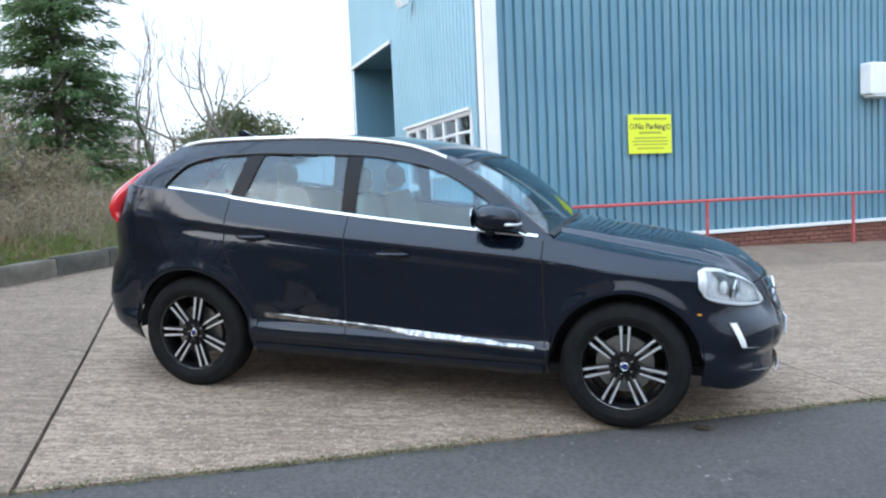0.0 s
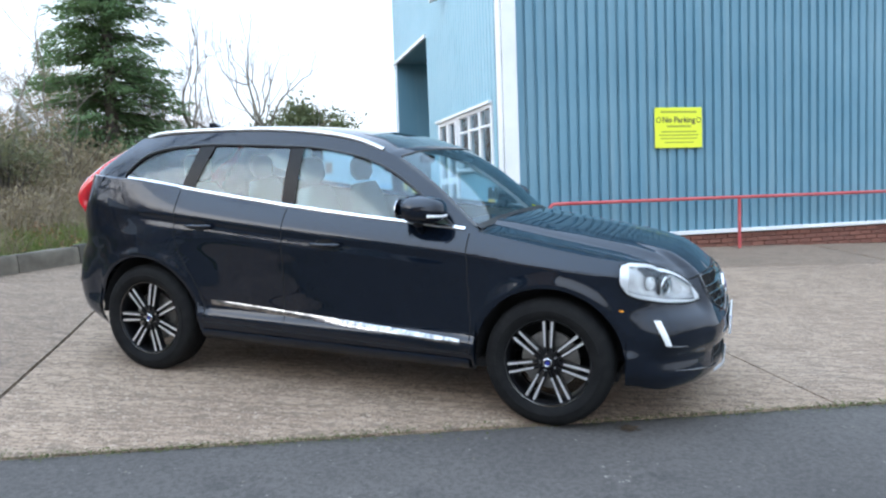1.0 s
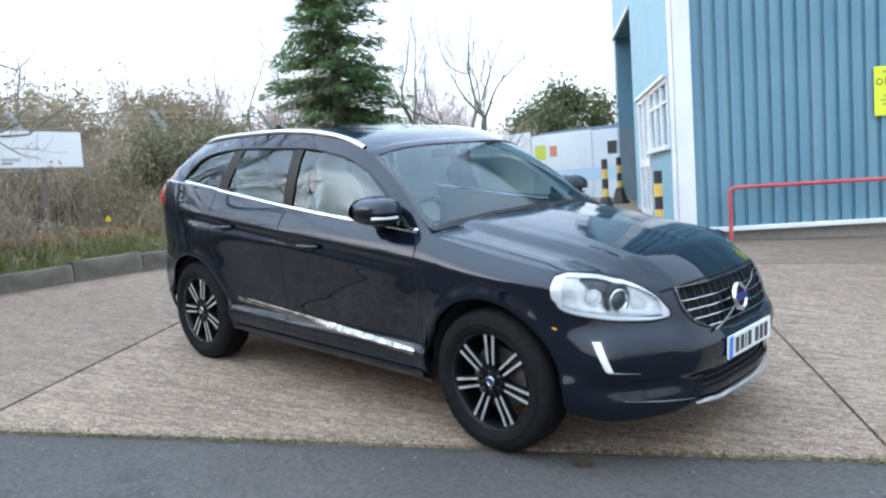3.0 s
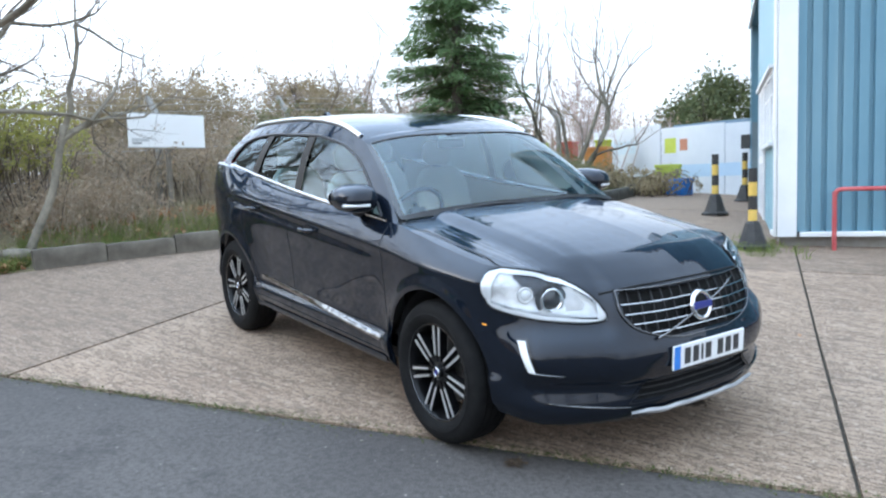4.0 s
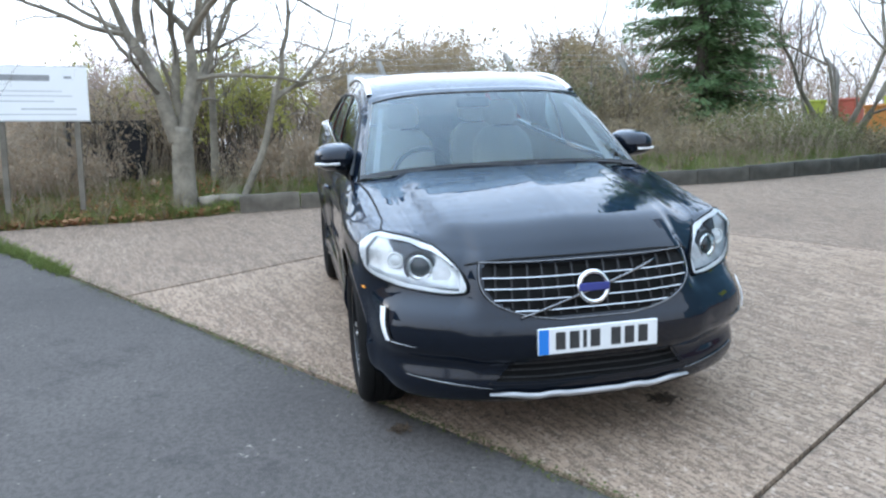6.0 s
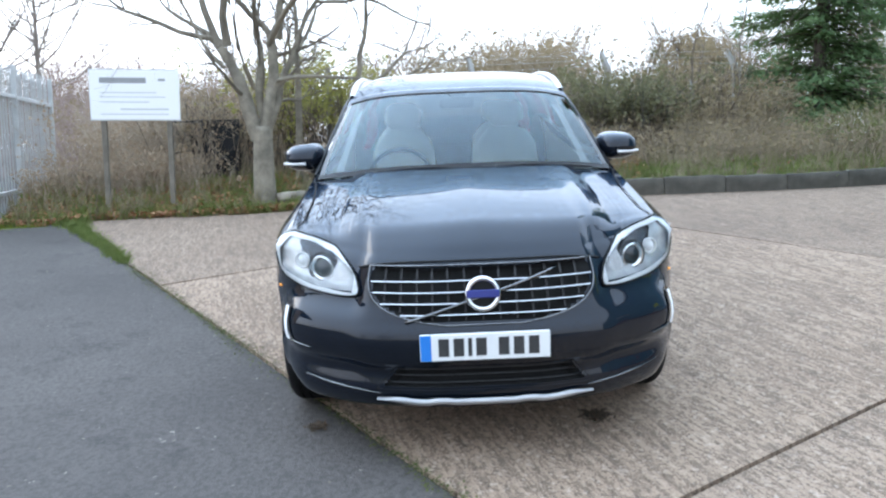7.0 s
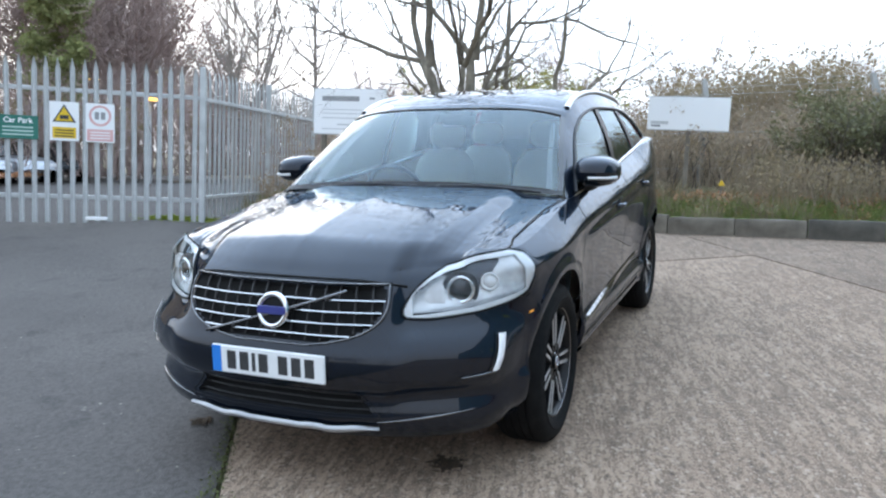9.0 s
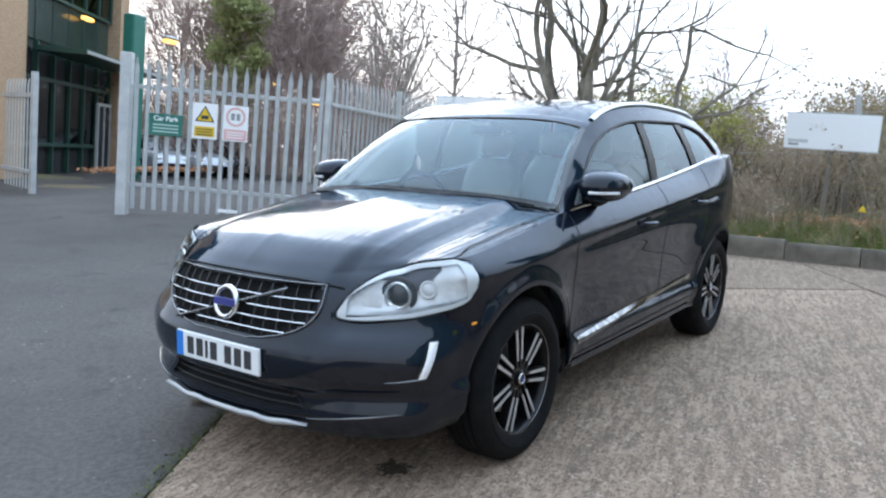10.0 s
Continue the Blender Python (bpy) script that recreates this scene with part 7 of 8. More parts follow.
M_POST = noisy("weathered_timber", (0.16, 0.14, 0.11), (0.24, 0.21, 0.17), 6, 0.9, bump=0.4)
M_FAINT = noisy("faint_print", (0.58, 0.59, 0.58), (0.62, 0.63, 0.62), 6, 0.5, bump=0)
M_FBLUE = noisy("faint_blue_print", (0.55, 0.66, 0.72), (0.6, 0.7, 0.76), 6, 0.5, bump=0)
board_sign("white company board with a dark heading on timber posts", (-6.93, 2.06), (-6.73, 3.27), 1.845, 2.535, (-0.45, 0.45),
           [(-0.47, 0.16, 0.20, 0.075, M_GREYP), (0.33, 0.42, 0.21, 0.03, M_GREYP), (-0.47, 0.3, 0.03, 0.012, M_FAINT), (-0.47, 0.42, -0.03, 0.012, M_FAINT), (-0.47, 0.2, -0.10, 0.014, M_FAINT), (-0.2, 0.46, -0.2, 0.02, M_FAINT), (-0.47, 0.46, -0.27, 0.012, M_FAINT)])
board_sign("faded white board on one timber post among bushes", (-7.88, 7.30), (-7.72, 8.53), 2.162, 2.671, (0.02,),
           [(-0.57, -0.3, -0.15, 0.05, M_FAINT), (-0.56, -0.42, -0.2, 0.03, M_GREYP)])
# small yellow triangle in the scrub
yt = thing("marker_sign", "small yellow triangular marker on a thin stake", "sign", Matrix.Translation((-7.05, 8.35, H(-7.05, 8.35))) @ pose(0, 0, 0, 0, 0, 75))
part("triangle", Shape().prism([(-0.055, 0.44), (0.055, 0.44), (0, 0.535)], -0.004, 0.004), M_WARN, yt)
part("stake", Shape().box((-0.012, 0.004, -0.1), (0.012, 0.02, 0.5)), M_POST, yt)

# ---- cranked concrete fence posts and wires ----
M_CPOST = noisy("old_concrete_post", (0.24, 0.23, 0.21), (0.33, 0.31, 0.28), 5, 0.9, bump=0.4)
CP = [(-9.2, 3.0), (-9.0, 5.7), (-8.85, 8.35), (-8.65, 11.0), (-8.39, 13.64), (-8.0, 16.1), (-7.2, 18.6)]
for i, (x, y) in enumerate(CP):
    z = H(x, y)
    t = thing("fence_post", "cranked grey concrete fence post in the scrub", "post", pose(x, y, z), "cranked fence posts")
    part("shaft", Shape().tube([(0, 0, -0.2), (0, 0, 1.72), (-0.03, 0, 1.80), (-0.30, 0, 2.12)], [0.075, 0.066, 0.062, 0.05], 4), M_CPOST, t)
wr = thing("fence_wires", "thin straining wires between the concrete posts", "wire")
for k, (dx, dz) in enumerate(((-0.08, 1.85), (-0.18, 1.98), (-0.28, 2.10), (0.05, 1.2), (0.05, 0.6))):
    pts = [(x + dx, y, H(x, y) + dz) for x, y in CP]
    part("wire", Shape().tube(pts, 0.005, 4), M_GALV, wr)
# dark mesh pen behind the tree
pn = thing("mesh_pen", "dark metal framed pen among the brambles", "cage", Matrix.Translation((-8.35, 3.55, H(-8.35, 3.55))) @ pose(0, 0, 0, 0, 0, 72))
for x in (-0.55, 0.55):
    part("post", Shape().box((x - 0.03, -0.03, -0.1), (x + 0.03, 0.03, 1.28), None, 0.005), M_DARK, pn)
for z in (0.05, 0.75, 1.25):
    part("rail", Shape().box((-0.55, -0.02, z - 0.025), (0.55, 0.02, z + 0.025)), M_DARK, pn)
part("mesh_panel", Shape().box((-0.05, 0.021, 0.08), (0.52, 0.03, 1.22)), M_DARK, pn, "dense dark mesh")
part("rear_panel", Shape().box((-0.55, 0.7, 0.0), (0.55, 0.72, 1.22)), M_DARK, pn)

# ---- hoardings, bollards and clutter by the drive ----
M_HOARD = noisy("white_hoarding", (0.62, 0.66, 0.70), (0.72, 0.75, 0.78), 0.9, 0.5, bump=0.08)
M_HBLUE = noisy("pale_blue_print", (0.42, 0.58, 0.72), (0.5, 0.65, 0.78), 1.2, 0.5, bump=0)
M_BLUEF = noisy("blue_steel_fence", (0.12, 0.2, 0.27), (0.16, 0.25, 0.32), 3, 0.5, bump=0.1)


def hoarding(p, q, ztop, zbot, n, label):
    d = Vector(q) - Vector(p)
    w = d.length
    m = Matrix.Translation((p[0], p[1], 0)) @ pose(0, 0, 0, 0, 0, math.degrees(math.atan2(d.y, d.x)))
    t = thing("hoarding", label, "fence", m, "white hoarding panels")
    for k in range(n):
        part("panel", Shape().box((w * k / n + 0.008, 0, zbot), (w * (k + 1) / n - 0.008, 0.04, ztop - 0.03 * (k % 2)), None, 0.006), M_HOARD, t)
    return t, w


t, w = hoarding((-7.58, 21.09), (-4.97, 19.83), 2.80, 0.9, 1, "large white hoarding panel with faint blue print")
part("print", Shape().box((0.9, -0.003, 2.1), (1.9, -0.001, 2.45)), M_FBLUE, t)
part("print", Shape().box((1.1, -0.003, 1.1), (2.3, -0.001, 1.45)), M_HBLUE, t)
t, w = hoarding((-4.94, 19.81), (-1.3, 18.66), 2.68, 0.9, 2, "row of white hoarding panels with stickers")
M_LIME = noisy("lime_sticker", (0.48, 0.55, 0.07), (0.54, 0.6, 0.1), 8, 0.5, bump=0)
part("sticker", Shape().box((0.12, -0.004, 2.05), (0.48, -0.001, 2.42)), M_LIME, t, "lime yellow sticker")
part("sticker", Shape().box((0.60, -0.004, 2.10), (0.83, -0.001, 2.38)), noisy("red_sticker", (0.5, 0.2, 0.12), (0.55, 0.25, 0.16), 30, 0.5, bump=0), t, "red sticker")
part("sticker", Shape().box((2.35, -0.004, 2.05), (2.62, -0.001, 2.36)), M_INK, t, "dark notice")
part("sticker", Shape().box((3.1, -0.004, 1.95), (3.45, -0.001, 2.0)), M_INK, t)
part("print", Shape().box((0.02, -0.003, 1.45), (2.9, -0.001, 1.75)), M_HBLUE, t, "pale blue printed band")
bf = thing("blue_fence", "dark blue steel fence top behind the hoardings", "fence", Matrix.Translation((-5.4, 21.6, 0)) @ pose(0, 0, 0, 0, 0, -17))
part("panel", Shape().box((0, 0, 0.8), (9, 0.05, 2.86)), M_BLUEF, bf)

M_YB = noisy("bollard_yellow", (0.62, 0.40, 0.08), (0.7, 0.48, 0.12), 12, 0.5, bump=0.1)
M_BB = noisy("bollard_black", (0.02, 0.02, 0.02), (0.035, 0.033, 0.03), 12, 0.6, bump=0.15)


def bollard(x, y, dz, s=1.0):
    z = H(x, y)
    t = thing("bollard", "yellow and black banded post on a black cone base", "bollard", pose(x, y, z, 0, 0, 30) @ Matrix.Diagonal((s, s, s, 1)), "banded posts by the shed")
    part("base", Shape().lathe([(0.0, 0.0), (0.205, 0.0), (0.205, 0.035), (0.16, 0.06), (0.085, 0.30), (0.062, 0.33), (0.0, 0.33)], 8, pose(0, 0, 0, 90, 0, 0)), M_BB, t, "scuffed black rubber base")
    for k in range(4):
        part("band", Shape().lathe([(0.0, 0.30 + 0.162 * k), (0.052, 0.30 + 0.162 * k), (0.052, 0.30 + 0.162 * (k + 1)), (0.0, 0.30 + 0.162 * (k + 1))], 14, pose(0, 0, 0, 90, 0, 0)), M_YB if k % 2 == 0 else M_BB, t)
    return t


bollard(0.41, 10.6, 0)
bollard(-1.07, 13.3, 0)
bollard(-1.75, 16.6, 0)

M_ORANGE = noisy("orange_plastic", (0.62, 0.24, 0.06), (0.68, 0.3, 0.09), 8, 0.45, bump=0.05)
M_REDP = noisy("red_plastic", (0.45, 0.09, 0.06), (0.5, 0.13, 0.09), 8, 0.45, bump=0.05)


def crate(label, x, y, sx, sy, sz, mat, turn, lift=0.0):
    t = thing("crate", label, "box", pose(x, y, H(x, y) - 0.03 + lift, 0, 0, turn))
    part("tub", Shape().box((-sx / 2, -sy / 2, 0), (sx / 2, sy / 2, sz), None, 0.03), mat, t)
    part("rim", Shape().box((-sx / 2 - 0.02, -sy / 2 - 0.02, sz - 0.06), (sx / 2 + 0.02, sy / 2 + 0.02, sz + 0.005), None, 0.01), mat, t)


crate("orange plastic bin behind the scrub", -6.05, 18.6, 0.6, 0.45, 1.1, M_ORANGE, 10)
crate("yellow plastic tub behind the scrub", -6.45, 19.6, 0.4, 0.35, 1.3, M_LIME, 25)
crate("red plastic crate stacked high", -7.5, 19.5, 0.5, 0.4, 1.25, M_REDP, 5)
crate("yellow plastic crate behind the tree", -8.1, 19.1, 0.45, 0.4, 1.2, M_LIME, 35)
crate("white chest by the hoarding", -4.95, 18.2, 0.9, 0.5, 0.45, M_WHITE, -15)
crate("lime tub beside the heap", -4.1, 18.35, 0.55, 0.4, 0.7, M_LIME, 20)
crate("blue crate beside the heap", -3.7, 18.0, 0.5, 0.4, 0.4, M_PBLUE, -12)
thicket("brush_heap", np.stack([r1.uniform(-5.3, -3.6, 34), r1.uniform(16.6, 18.2, 34)], 1), 36, 0.35, 0.85, 10, M_BARKD, "dark heap of cut brush", M_LEAFB, 5000, (0.05, 0.1), 0.008)

# ---- office building, lamps and cars beyond the gate ----
M_GREENF = noisy("dark_green_frame", (0.02, 0.06, 0.045), (0.03, 0.08, 0.06), 4, 0.4, bump=0.05)
M_GREENP = noisy("dark_green_panel", (0.015, 0.04, 0.035), (0.025, 0.055, 0.048), 2, 0.2, bump=0)
M_PANEG = glass_mat("office_glass", (0.45, 0.55, 0.5), 1.6)
# bright pale green of the upper windows: light put into a flat colour
M_PANELIT = noisy("painted_window_brightness", (0.70, 0.80, 0.62), (0.78, 0.86, 0.72), 3, 0.7, bump=0)
OA = Vector((-17.09, -14.0, 0))
MOF = Matrix.Translation((OA.x, OA.y, -0.15)) @ pose(0, 0, 0, 0, 0, 203.85)
off = thing("office_building", "two-storey buff brick office with dark green glazing", "building", MOF)


def obox(sh, lo, hi, bevel=0.0):
    """x runs from the far pier towards the road, y into the building."""
    return sh.box((-hi[0], lo[1], lo[2]), (-lo[0], hi[1], hi[2]), None, bevel)


part("pier", obox(Shape(), (-0.05, -0.12, -0.3), (0.75, 0.5, 7.6)), M_BUFF, off, "buff brick pier")
part("wall", obox(Shape(), (0.75, 0.36, -0.3), (14, 0.6, 7.6)), M_GREENP, off, "dark green spandrel wall")
part("wall_end", obox(Shape(), (7.25, -0.1, -0.3), (14, 0.34, 7.6)), M_BUFF, off, "buff brick wall")
part("end_wall", obox(Shape(), (-0.05, 0.51, -0.3), (0.25, 9, 7.6)), M_BUFF, off, "buff brick end wall")
part("roof", obox(Shape(), (-0.3, -0.3, 7.6), (14.3, 9, 7.85)), M_GREENF, off)
for k in range(6):
    x = 0.85 + 1.05 * k
    wi = part("window", obox(Shape(), (x, 0.22, 5.35), (x + 0.98, 0.35, 7.3)), M_PANELIT, off, "upper window, its pale green brightness painted on a board")
    part("pane", obox(Shape(), (x + 0.04, 0.19, 5.4), (x + 0.94, 0.2, 7.25)), M_PANEG, wi)
    part("frame", obox(obox(Shape(), (x - 0.04, 0.14, 5.3), (x + 0.03, 0.24, 7.35)), (x + 0.03, 0.14, 5.3), (x + 1.0, 0.24, 5.37)), M_GREENF, wi)
    part("panel", obox(Shape(), (x, 0.25, 4.05), (x + 0.99, 0.35, 5.28), 0.01), M_GREENP, off)
    # black sheet behind the pane stands for the darkness of unlit rooms
    gl = part("shopfront", obox(Shape(), (x, 0.28, 0.1), (x + 0.99, 0.35, 3.7)), M_DARK, off, "ground-floor glazing with a black sheet for the unlit rooms")
    part("pane", obox(Shape(), (x + 0.05, 0.2, 1.2), (x + 0.95, 0.21, 3.0)), M_PANEG, gl)
    fr = obox(Shape(), (x - 0.04, 0.12, 0.0), (x + 0.04, 0.27, 4.0))
    obox(fr, (x + 0.04, 0.12, 1.1), (x + 1.0, 0.27, 1.2))
    part("frame", obox(fr, (x + 0.04, 0.12, 2.95), (x + 1.0, 0.27, 3.05)), M_GREENF, gl)
# door glass drawn black, the dark of the hall put into its colour
dr = part("entrance_door", obox(Shape(), (1.0, 0.06, 0.0), (1.95, 0.09, 2.5)), M_DARK, off, "glazed entrance door drawn as a black sheet for the unlit hall")
fr = obox(Shape(), (0.93, 0.02, 0.0), (1.0, 0.11, 2.6))
for a, b, c, d in ((1.95, 2.02, 0.0, 2.6), (1.45, 1.5, 0.0, 2.5), (1.0, 1.95, 2.5, 2.6)):
    obox(fr, (a, 0.02, c), (b, 0.11, d))
part("frame", fr, M_GALV, dr)
part("canopy", obox(Shape(), (-0.6, -1.3, 3.72), (6.4, 0.1, 3.86)), M_GREENF, off, "flat entrance canopy")
part("canopy_edge", obox(Shape(), (-0.62, -1.34, 3.74), (6.4, -1.3, 3.82)), M_GALV, off)
lampm = glow("lit_lamp", (1.0, 0.55, 0.12), 3.0)
part("soffit_lamp", obox(Shape(), (2.9, -0.1, 5.05), (3.5, 0.1, 5.15), 0.03), lampm, off, "lit amber bulkhead lamp")
part("paved_strip", obox(Shape(), (-0.2, -2.2, -0.3), (14, -0.125, 0.16)), noisy("pale_paving", (0.46, 0.39, 0.31), (0.58, 0.50, 0.41), 3, 0.85), off, "pale paved strip at the foot of the wall")
# green sign post by the office
gp = thing("green_pylon", "tall dark green sign pylon beside the office", "sign", pose(-12.82, -9.60, 0))
part("panel", Shape().box((-0.25, -0.2, 0.0), (0.25, 0.2, 4.85), None, 0.04), M_GREENS, gp)


def street_lamp(x, y, top, arm, label):
    z = H(x, y)
    t = thing("street_lamp", label, "street lamp", pose(x, y, z))
    part("column", Shape().tube([(0, 0, -0.2), (0, 0, 1.2), (0, 0, top - 0.25), (arm[0] * 0.3, arm[1] * 0.3, top - 0.02), (*arm, top)], [0.08, 0.07, 0.045, 0.04, 0.035], 10), M_GALV, t)
    hd = part("lantern", Shape().box((arm[0] - 0.3, arm[1] - 0.14, top - 0.03), (arm[0] + 0.3, arm[1] + 0.14, top + 0.1), None, 0.05), M_GALV, t, smooth=True)
    part("bulb", Shape().box((arm[0] - 0.26, arm[1] - 0.12, top - 0.12), (arm[0] + 0.26, arm[1] + 0.12, top - 0.031), None, 0.03), lampm, hd, "lit warm bulb")


street_lamp(-16.08, -11.13, 4.45, (0.35, 0.3), "lit street lamp with a warm lantern")
street_lamp(-27.7, -15.0, 4.4, (0.3, 0.3), "far lit street lamp")
street_lamp(-20.7, -8.34, 3.0, (0.2, 0.2), "short lamp standard in the car park")

# car park surface and far cars
cp = Shape().grid(lambda u, v: (lambda x, y: (x, y, H(x, y) - 0.02))(-36 + 30.4 * u, -22 + 22.85 * v), 40, 40)
tagged(part("car_park", cp, M_TAR, smooth=True), "grey tarmac car park beyond the gate", "road", kind="structure")


def small_car(label, x, y, turn, mat):
    """A plain saloon for the car park: lofted body, glazed cabin, wheels."""
    t = thing("parked_car", label, "car", pose(x, y, H(x, y) - 0.02, 0, 0, turn), "cars in the car park")
    hood = curve1([-2.1, -2.0, -1.2, 0.9, 1.6, 2.0, 2.1], [0.62, 0.9, 0.95, 0.92, 0.85, 0.72, 0.5])
    wid = curve1([-2.1, -1.8, 0, 1.6, 2.1], [0.70, 0.82, 0.86, 0.82, 0.62])

    def bd(u, v):
        xx = -2.1 + 4.2 * u
        a = math.pi * v
        yy = math.cos(a)
        zz = math.sin(a) ** 0.4
        return xx, wid(xx) * math.copysign(abs(yy) ** 0.35, yy), 0.22 + (hood(xx) - 0.22) * zz
    body = part("body", Shape().grid(bd, 28, 18), mat, t, smooth=True)
    roof = curve1([-1.75, -1.2, -0.2, 0.3, 1.05], [0.93, 1.36, 1.44, 1.38, 0.92])
    part("cabin", Shape().grid(lambda u, v: (lambda xx, a: (xx, (0.76 - 0.16 * smooth(0.9, 1.4, roof(xx))) * math.copysign(abs(math.cos(a)) ** 0.4, math.cos(a)), 0.85 + (roof(xx) - 0.85) * math.sin(a) ** 0.5))(-1.75 + 2.8 * u, math.pi * v), 20, 14), M_GLOSSB, t, "dark glazed cabin", smooth=True)
    part("roof_panel", Shape().grid(lambda u, v: (-1.1 + 1.3 * u, 0.52 * (2 * v - 1), roof(-1.1 + 1.3 * u) + 0.006 - 0.02 * (2 * v - 1) ** 2), 8, 6), mat, t, smooth=True)
    for xx in (-1.3, 1.3):
        for sg in (1, -1):
            w = part("wheel", Shape().lathe([(0.0001, 0.09), (0.2, 0.09), (0.3, 0.08), (0.31, -0.08), (0.2, -0.09)], 20, pose(xx, sg * 0.76, 0.31) @ (Matrix.Identity(4) if sg > 0 else pose(0, 0, 0, 0, 0, 180))), M_TYRE, t, smooth=40)
            part("hub_cap", Shape().lathe([(0.0001, 0.097), (0.19, 0.094)], 16, pose(xx, sg * 0.76, 0.31) @ (Matrix.Identity(4) if sg > 0 else pose(0, 0, 0, 0, 0, 180))), M_SATIN, w)
    for sg in (1, -1):
        part("headlamp", Shape().box((1.93, sg * 0.5 - 0.14, 0.58), (2.04, sg * 0.5 + 0.14, 0.7), None, 0.02), M_LIGHTG, t)
        part("tail_lamp", Shape().box((-2.11, sg * 0.58 - 0.1, 0.68), (-2.02, sg * 0.58 + 0.1, 0.85), None, 0.02), M_REDL, t)


M_SILV = noisy("silver_car_paint", (0.42, 0.44, 0.47), (0.48, 0.5, 0.53), 5, 0.3, 0.6, bump=0)
M_DKCAR = noisy("dark_car_paint", (0.02, 0.022, 0.026), (0.03, 0.032, 0.036), 5, 0.25, 0.4, bump=0)
small_car("silver hatchback parked beyond the gate", -17.63, -13.24, 65, M_SILV)
small_car("pale silver saloon parked beyond the gate", -19.53, -13.0, 65, M_SILV)
small_car("black car parked beyond the gate", -21.53, -13.17, 65, M_DKCAR)

# ---- plinth bricks, moss line, yard marks ----
BRW, BRH = 0.215, 0.065
bm_brick = Shape().box((0.0, 0.0, 0.0), (BRW, 0.09, BRH), None, 0.005).mesh("brick", M_BRICK)
plinth = [o for o in bpy.data.objects if o.name == "plinth_core"][0]
cnt = 0
stuff_v = Shape()
for row in range(9):
    z = BASE_Z - 0.008 - (row + 1) * (BRH + 0.010)
    for k in range(70):
        x = 0.1 + k * (BRW + 0.010) + (0.112 if row % 2 else 0)
        q = MF @ Vector((x, 0, 0))
        if x < 2.6 or z + BRH < H(q.x, q.y) - 0.02:
            continue
        if cnt < 300:
            ob = part("brick", bm_brick, M_BRICK, plinth, m=MF @ pose(x, 0.012, z))
            cnt += 1
        else:
            stuff_v.box((x, 0.012, z), (x + BRW, 0.1, z + BRH), MF)
if stuff_v.v:
    tagged(part("brickwork", stuff_v, M_BRICK, plinth), kind="stuff")

rm = rng(91)
n = 14000
a = rm.uniform(-8.6, 9.0, n)
wob = np.array([noise.noise((q * 1.3, 0.0, 4.0)) for q in a])
wid = np.array([0.010 + 0.042 * max(0.0, 0.5 + noise.noise((q * 0.7, 3.0, 1.0))) for q in a])
s = rm.normal(0, 1, n) * wid - 0.012 + 0.012 * wob
keep = rm.uniform(0, 1, n) < np.array([0.35 + 0.9 * max(0.0, noise.noise((q * 0.9, 7.0, 2.0)) + 0.25) for q in a])
a, s = a[keep], s[keep]
xy = np.array([strip_xy(p, q) for p, q in zip(a, s)])
n = len(xy)
c = np.column_stack([xy, heights(xy) + rm.uniform(-0.006, 0.007, n)])
al = unit(np.column_stack([rm.normal(size=(n, 2)), rm.normal(0, 0.5, n)]))
ac = unit(np.cross(al, rand_dirs(rm, n) * 0.5 + np.array([0, 0, 1.0])))
sz = rm.uniform(0.008, 0.018, n)
v, f = blades(c, al, ac, sz, sz * 0.8)
tagged(new("moss", np_mesh("moss", v, f, M_MOSS)), "green moss along the edge of the concrete", "moss", kind="stuff")
ea = -9.3 + 3.4 * rm.uniform(0, 1, 420) ** 1.5
tufts("edge_grass", np.array([strip_xy(p, q) for p, q in zip(ea, rm.normal(0.0, 1, 420) * np.interp(ea, [-9.3, -8.2, -6], [0.10, 0.04, 0.015]))]), 92, M_GRASS, "rough grass along the edge of the concrete", 0.03, 0.12, 8, 0.004)
M_LIMEG = varied("lime_green_moss", (0.22, 0.28, 0.03), (0.36, 0.42, 0.05), 0.9, 10, 0.3)
tm_ = rm.uniform(0, 1, 900)
tufts("mossy_grass", np.column_stack([-5.6 - 0.75 * tm_ + rm.normal(0.03, 0.09, 900), 0.1 + 1.35 * tm_ + rm.normal(0.0, 0.09, 900)]), 99, M_LIMEG, "bright lime-green moss at the foot of the gate", 0.015, 0.045, 7, 0.006)
tufts("corner_weeds", np.array([(0.45 + dx, 10.6 + dy) for dx, dy in rm.normal(0, 0.22, (60, 2))]), 93, M_GRASS, "weeds at the corner of the shed", 0.04, 0.16, 8, 0.005)
litter("yard_leaves", np.array([strip_xy(p, q) for p, q in zip(rm.uniform(-8, 6, 90), rm.uniform(0.1, 8, 90))]), 94, M_FALLEN, "a few stray leaves on the concrete", (0.02, 0.05), 0.05)
M_ROT = varied("rotted_leaf", (0.05, 0.034, 0.022), (0.12, 0.078, 0.045), 0.9, 20)
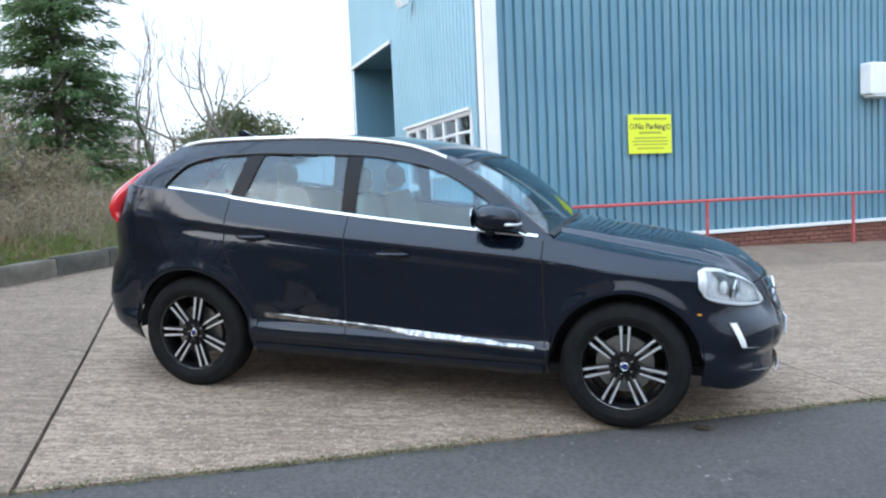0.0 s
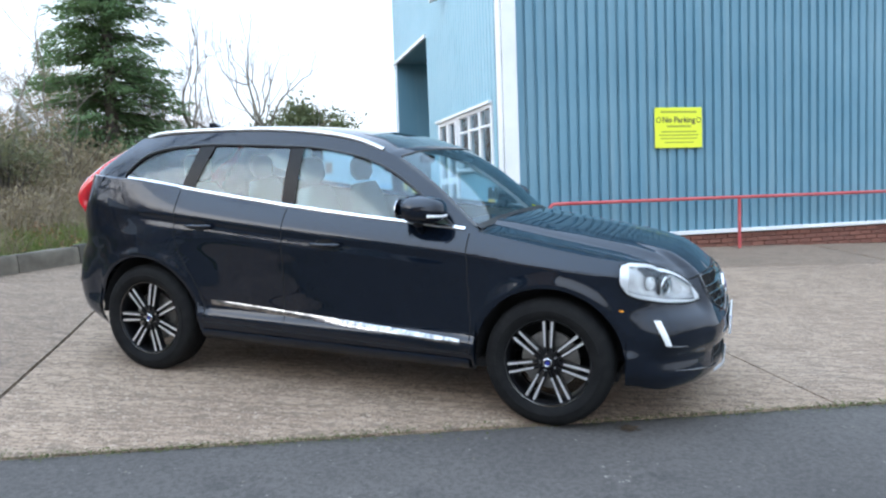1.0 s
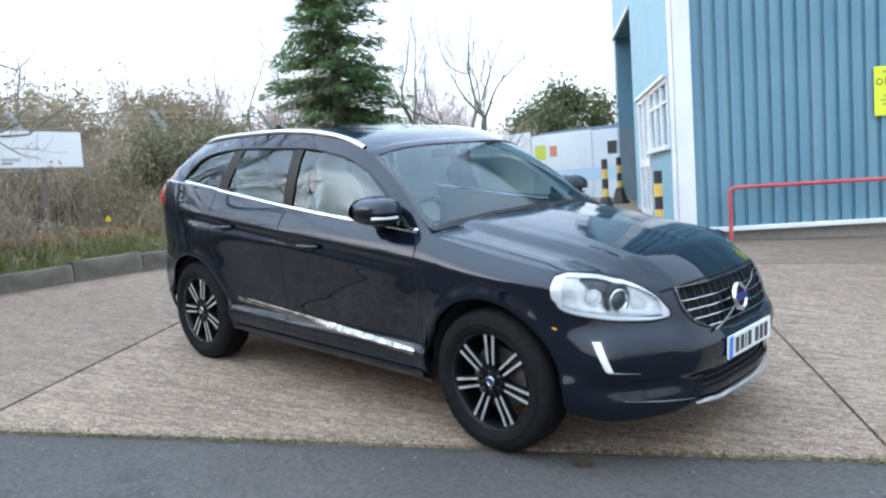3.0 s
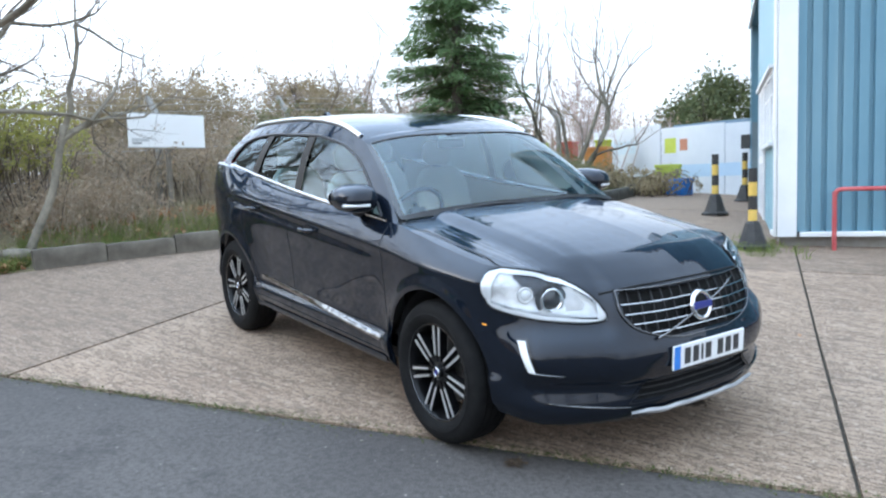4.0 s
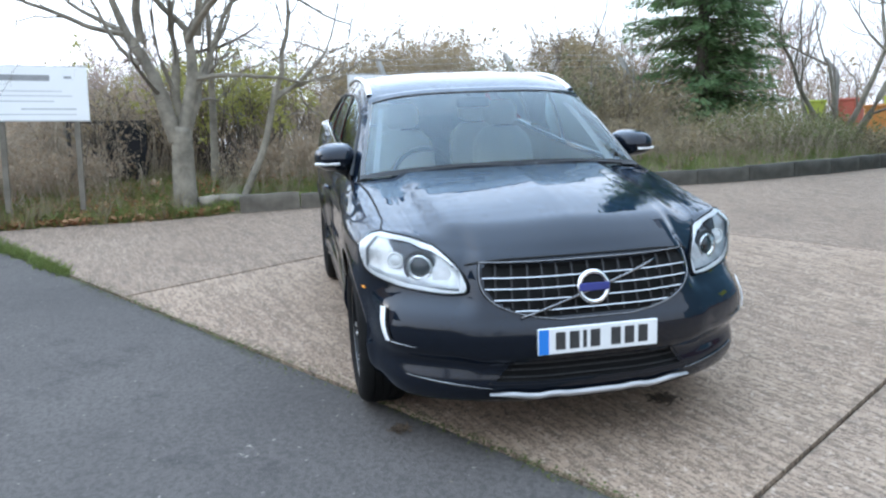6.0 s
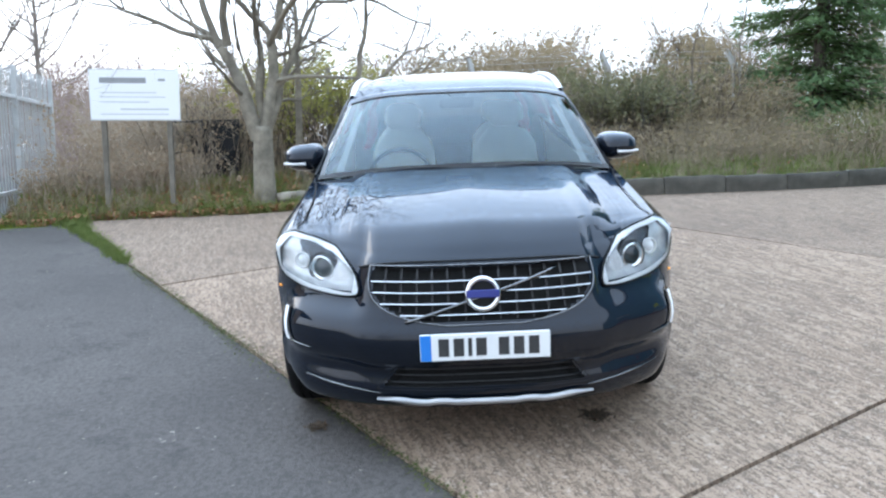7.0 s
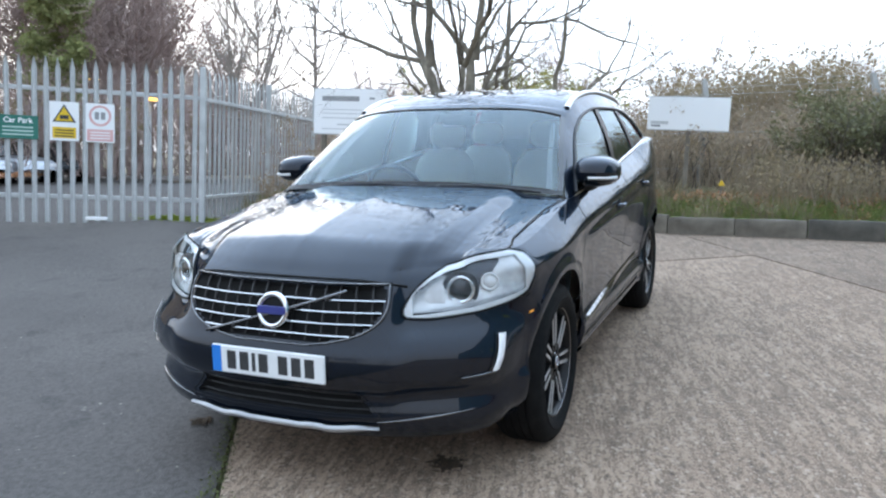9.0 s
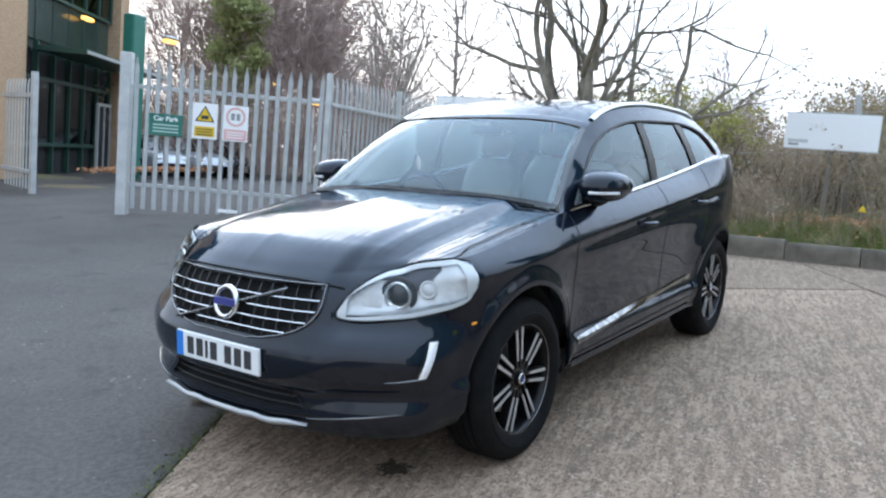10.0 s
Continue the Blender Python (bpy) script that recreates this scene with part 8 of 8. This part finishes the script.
# dark stain of rotted leaves by the front wheel, lighter chips on the tarmac
for (x, y), rad, sd in (((1.80, 5.50), 0.055, 1), ((1.45, 4.22), 0.03, 2)):
    rr = rng(95 + sd)
    p = np.array([(x, y)]) + rr.normal(0, rad * 0.55, (160, 2))
    c = np.column_stack([p, heights(p) + rr.uniform(0.002, 0.006, len(p))])
    al = unit(np.column_stack([rr.normal(size=(len(p), 2)), rr.normal(0, 0.08, len(p))]))
    v, f = blades(c, al, unit(np.cross(al, rand_dirs(rr, len(p)) * 0.3 + np.array([0, 0, 1.0]))), rr.uniform(0.02, 0.06, len(p)), rr.uniform(0.01, 0.03, len(p)))
    tagged(new("leaf_debris", np_mesh("leaf_debris", v, f, M_ROT)), "small patch of rotted leaf debris on the ground", "leaves", kind="stuff")
n = 700
p = np.array([strip_xy(q, w) for q, w in zip(rm.uniform(-7, 5, n), -rm.uniform(0.03, 1, n) ** 1.6 * 6)])
c = np.column_stack([p, heights(p) + 0.003])
al = unit(np.column_stack([rm.normal(size=(n, 2)), rm.normal(0, 0.2, n)]))
v, f = blades(c, al, unit(np.cross(al, np.array([0, 0, 1.0]))), rm.uniform(0.008, 0.028, n), rm.uniform(0.006, 0.018, n))
tagged(new("stone_chips", np_mesh("stone_chips", v, f, M_KERB)), "pale stone chips loose on the tarmac", "gravel", kind="stuff")
lt_ = rng(97)
litter("office_leaves", np.array([(-17.09, -14.0) + np.array([math.cos(radians(23.85)), math.sin(radians(23.85))]) * lt_.uniform(-1, 9) + np.array([-math.sin(radians(23.85)), math.cos(radians(23.85))]) * lt_.uniform(2.2, 3.3) for _ in range(2500)]), 98, M_FALLEN, "orange leaves drifted along the office wall", (0.06, 0.14), 0.12)
dm_ = rm.uniform(0, 1, 700)
tufts("drive_moss", np.column_stack([0.35 - 1.7 * dm_ + rm.normal(-0.1, 0.22, 700), 10.75 + 3.2 * dm_ + rm.normal(0, 0.2, 700)]), 101, M_MOSS, "dark moss on the concrete beside the shed", 0.008, 0.03, 7, 0.006)
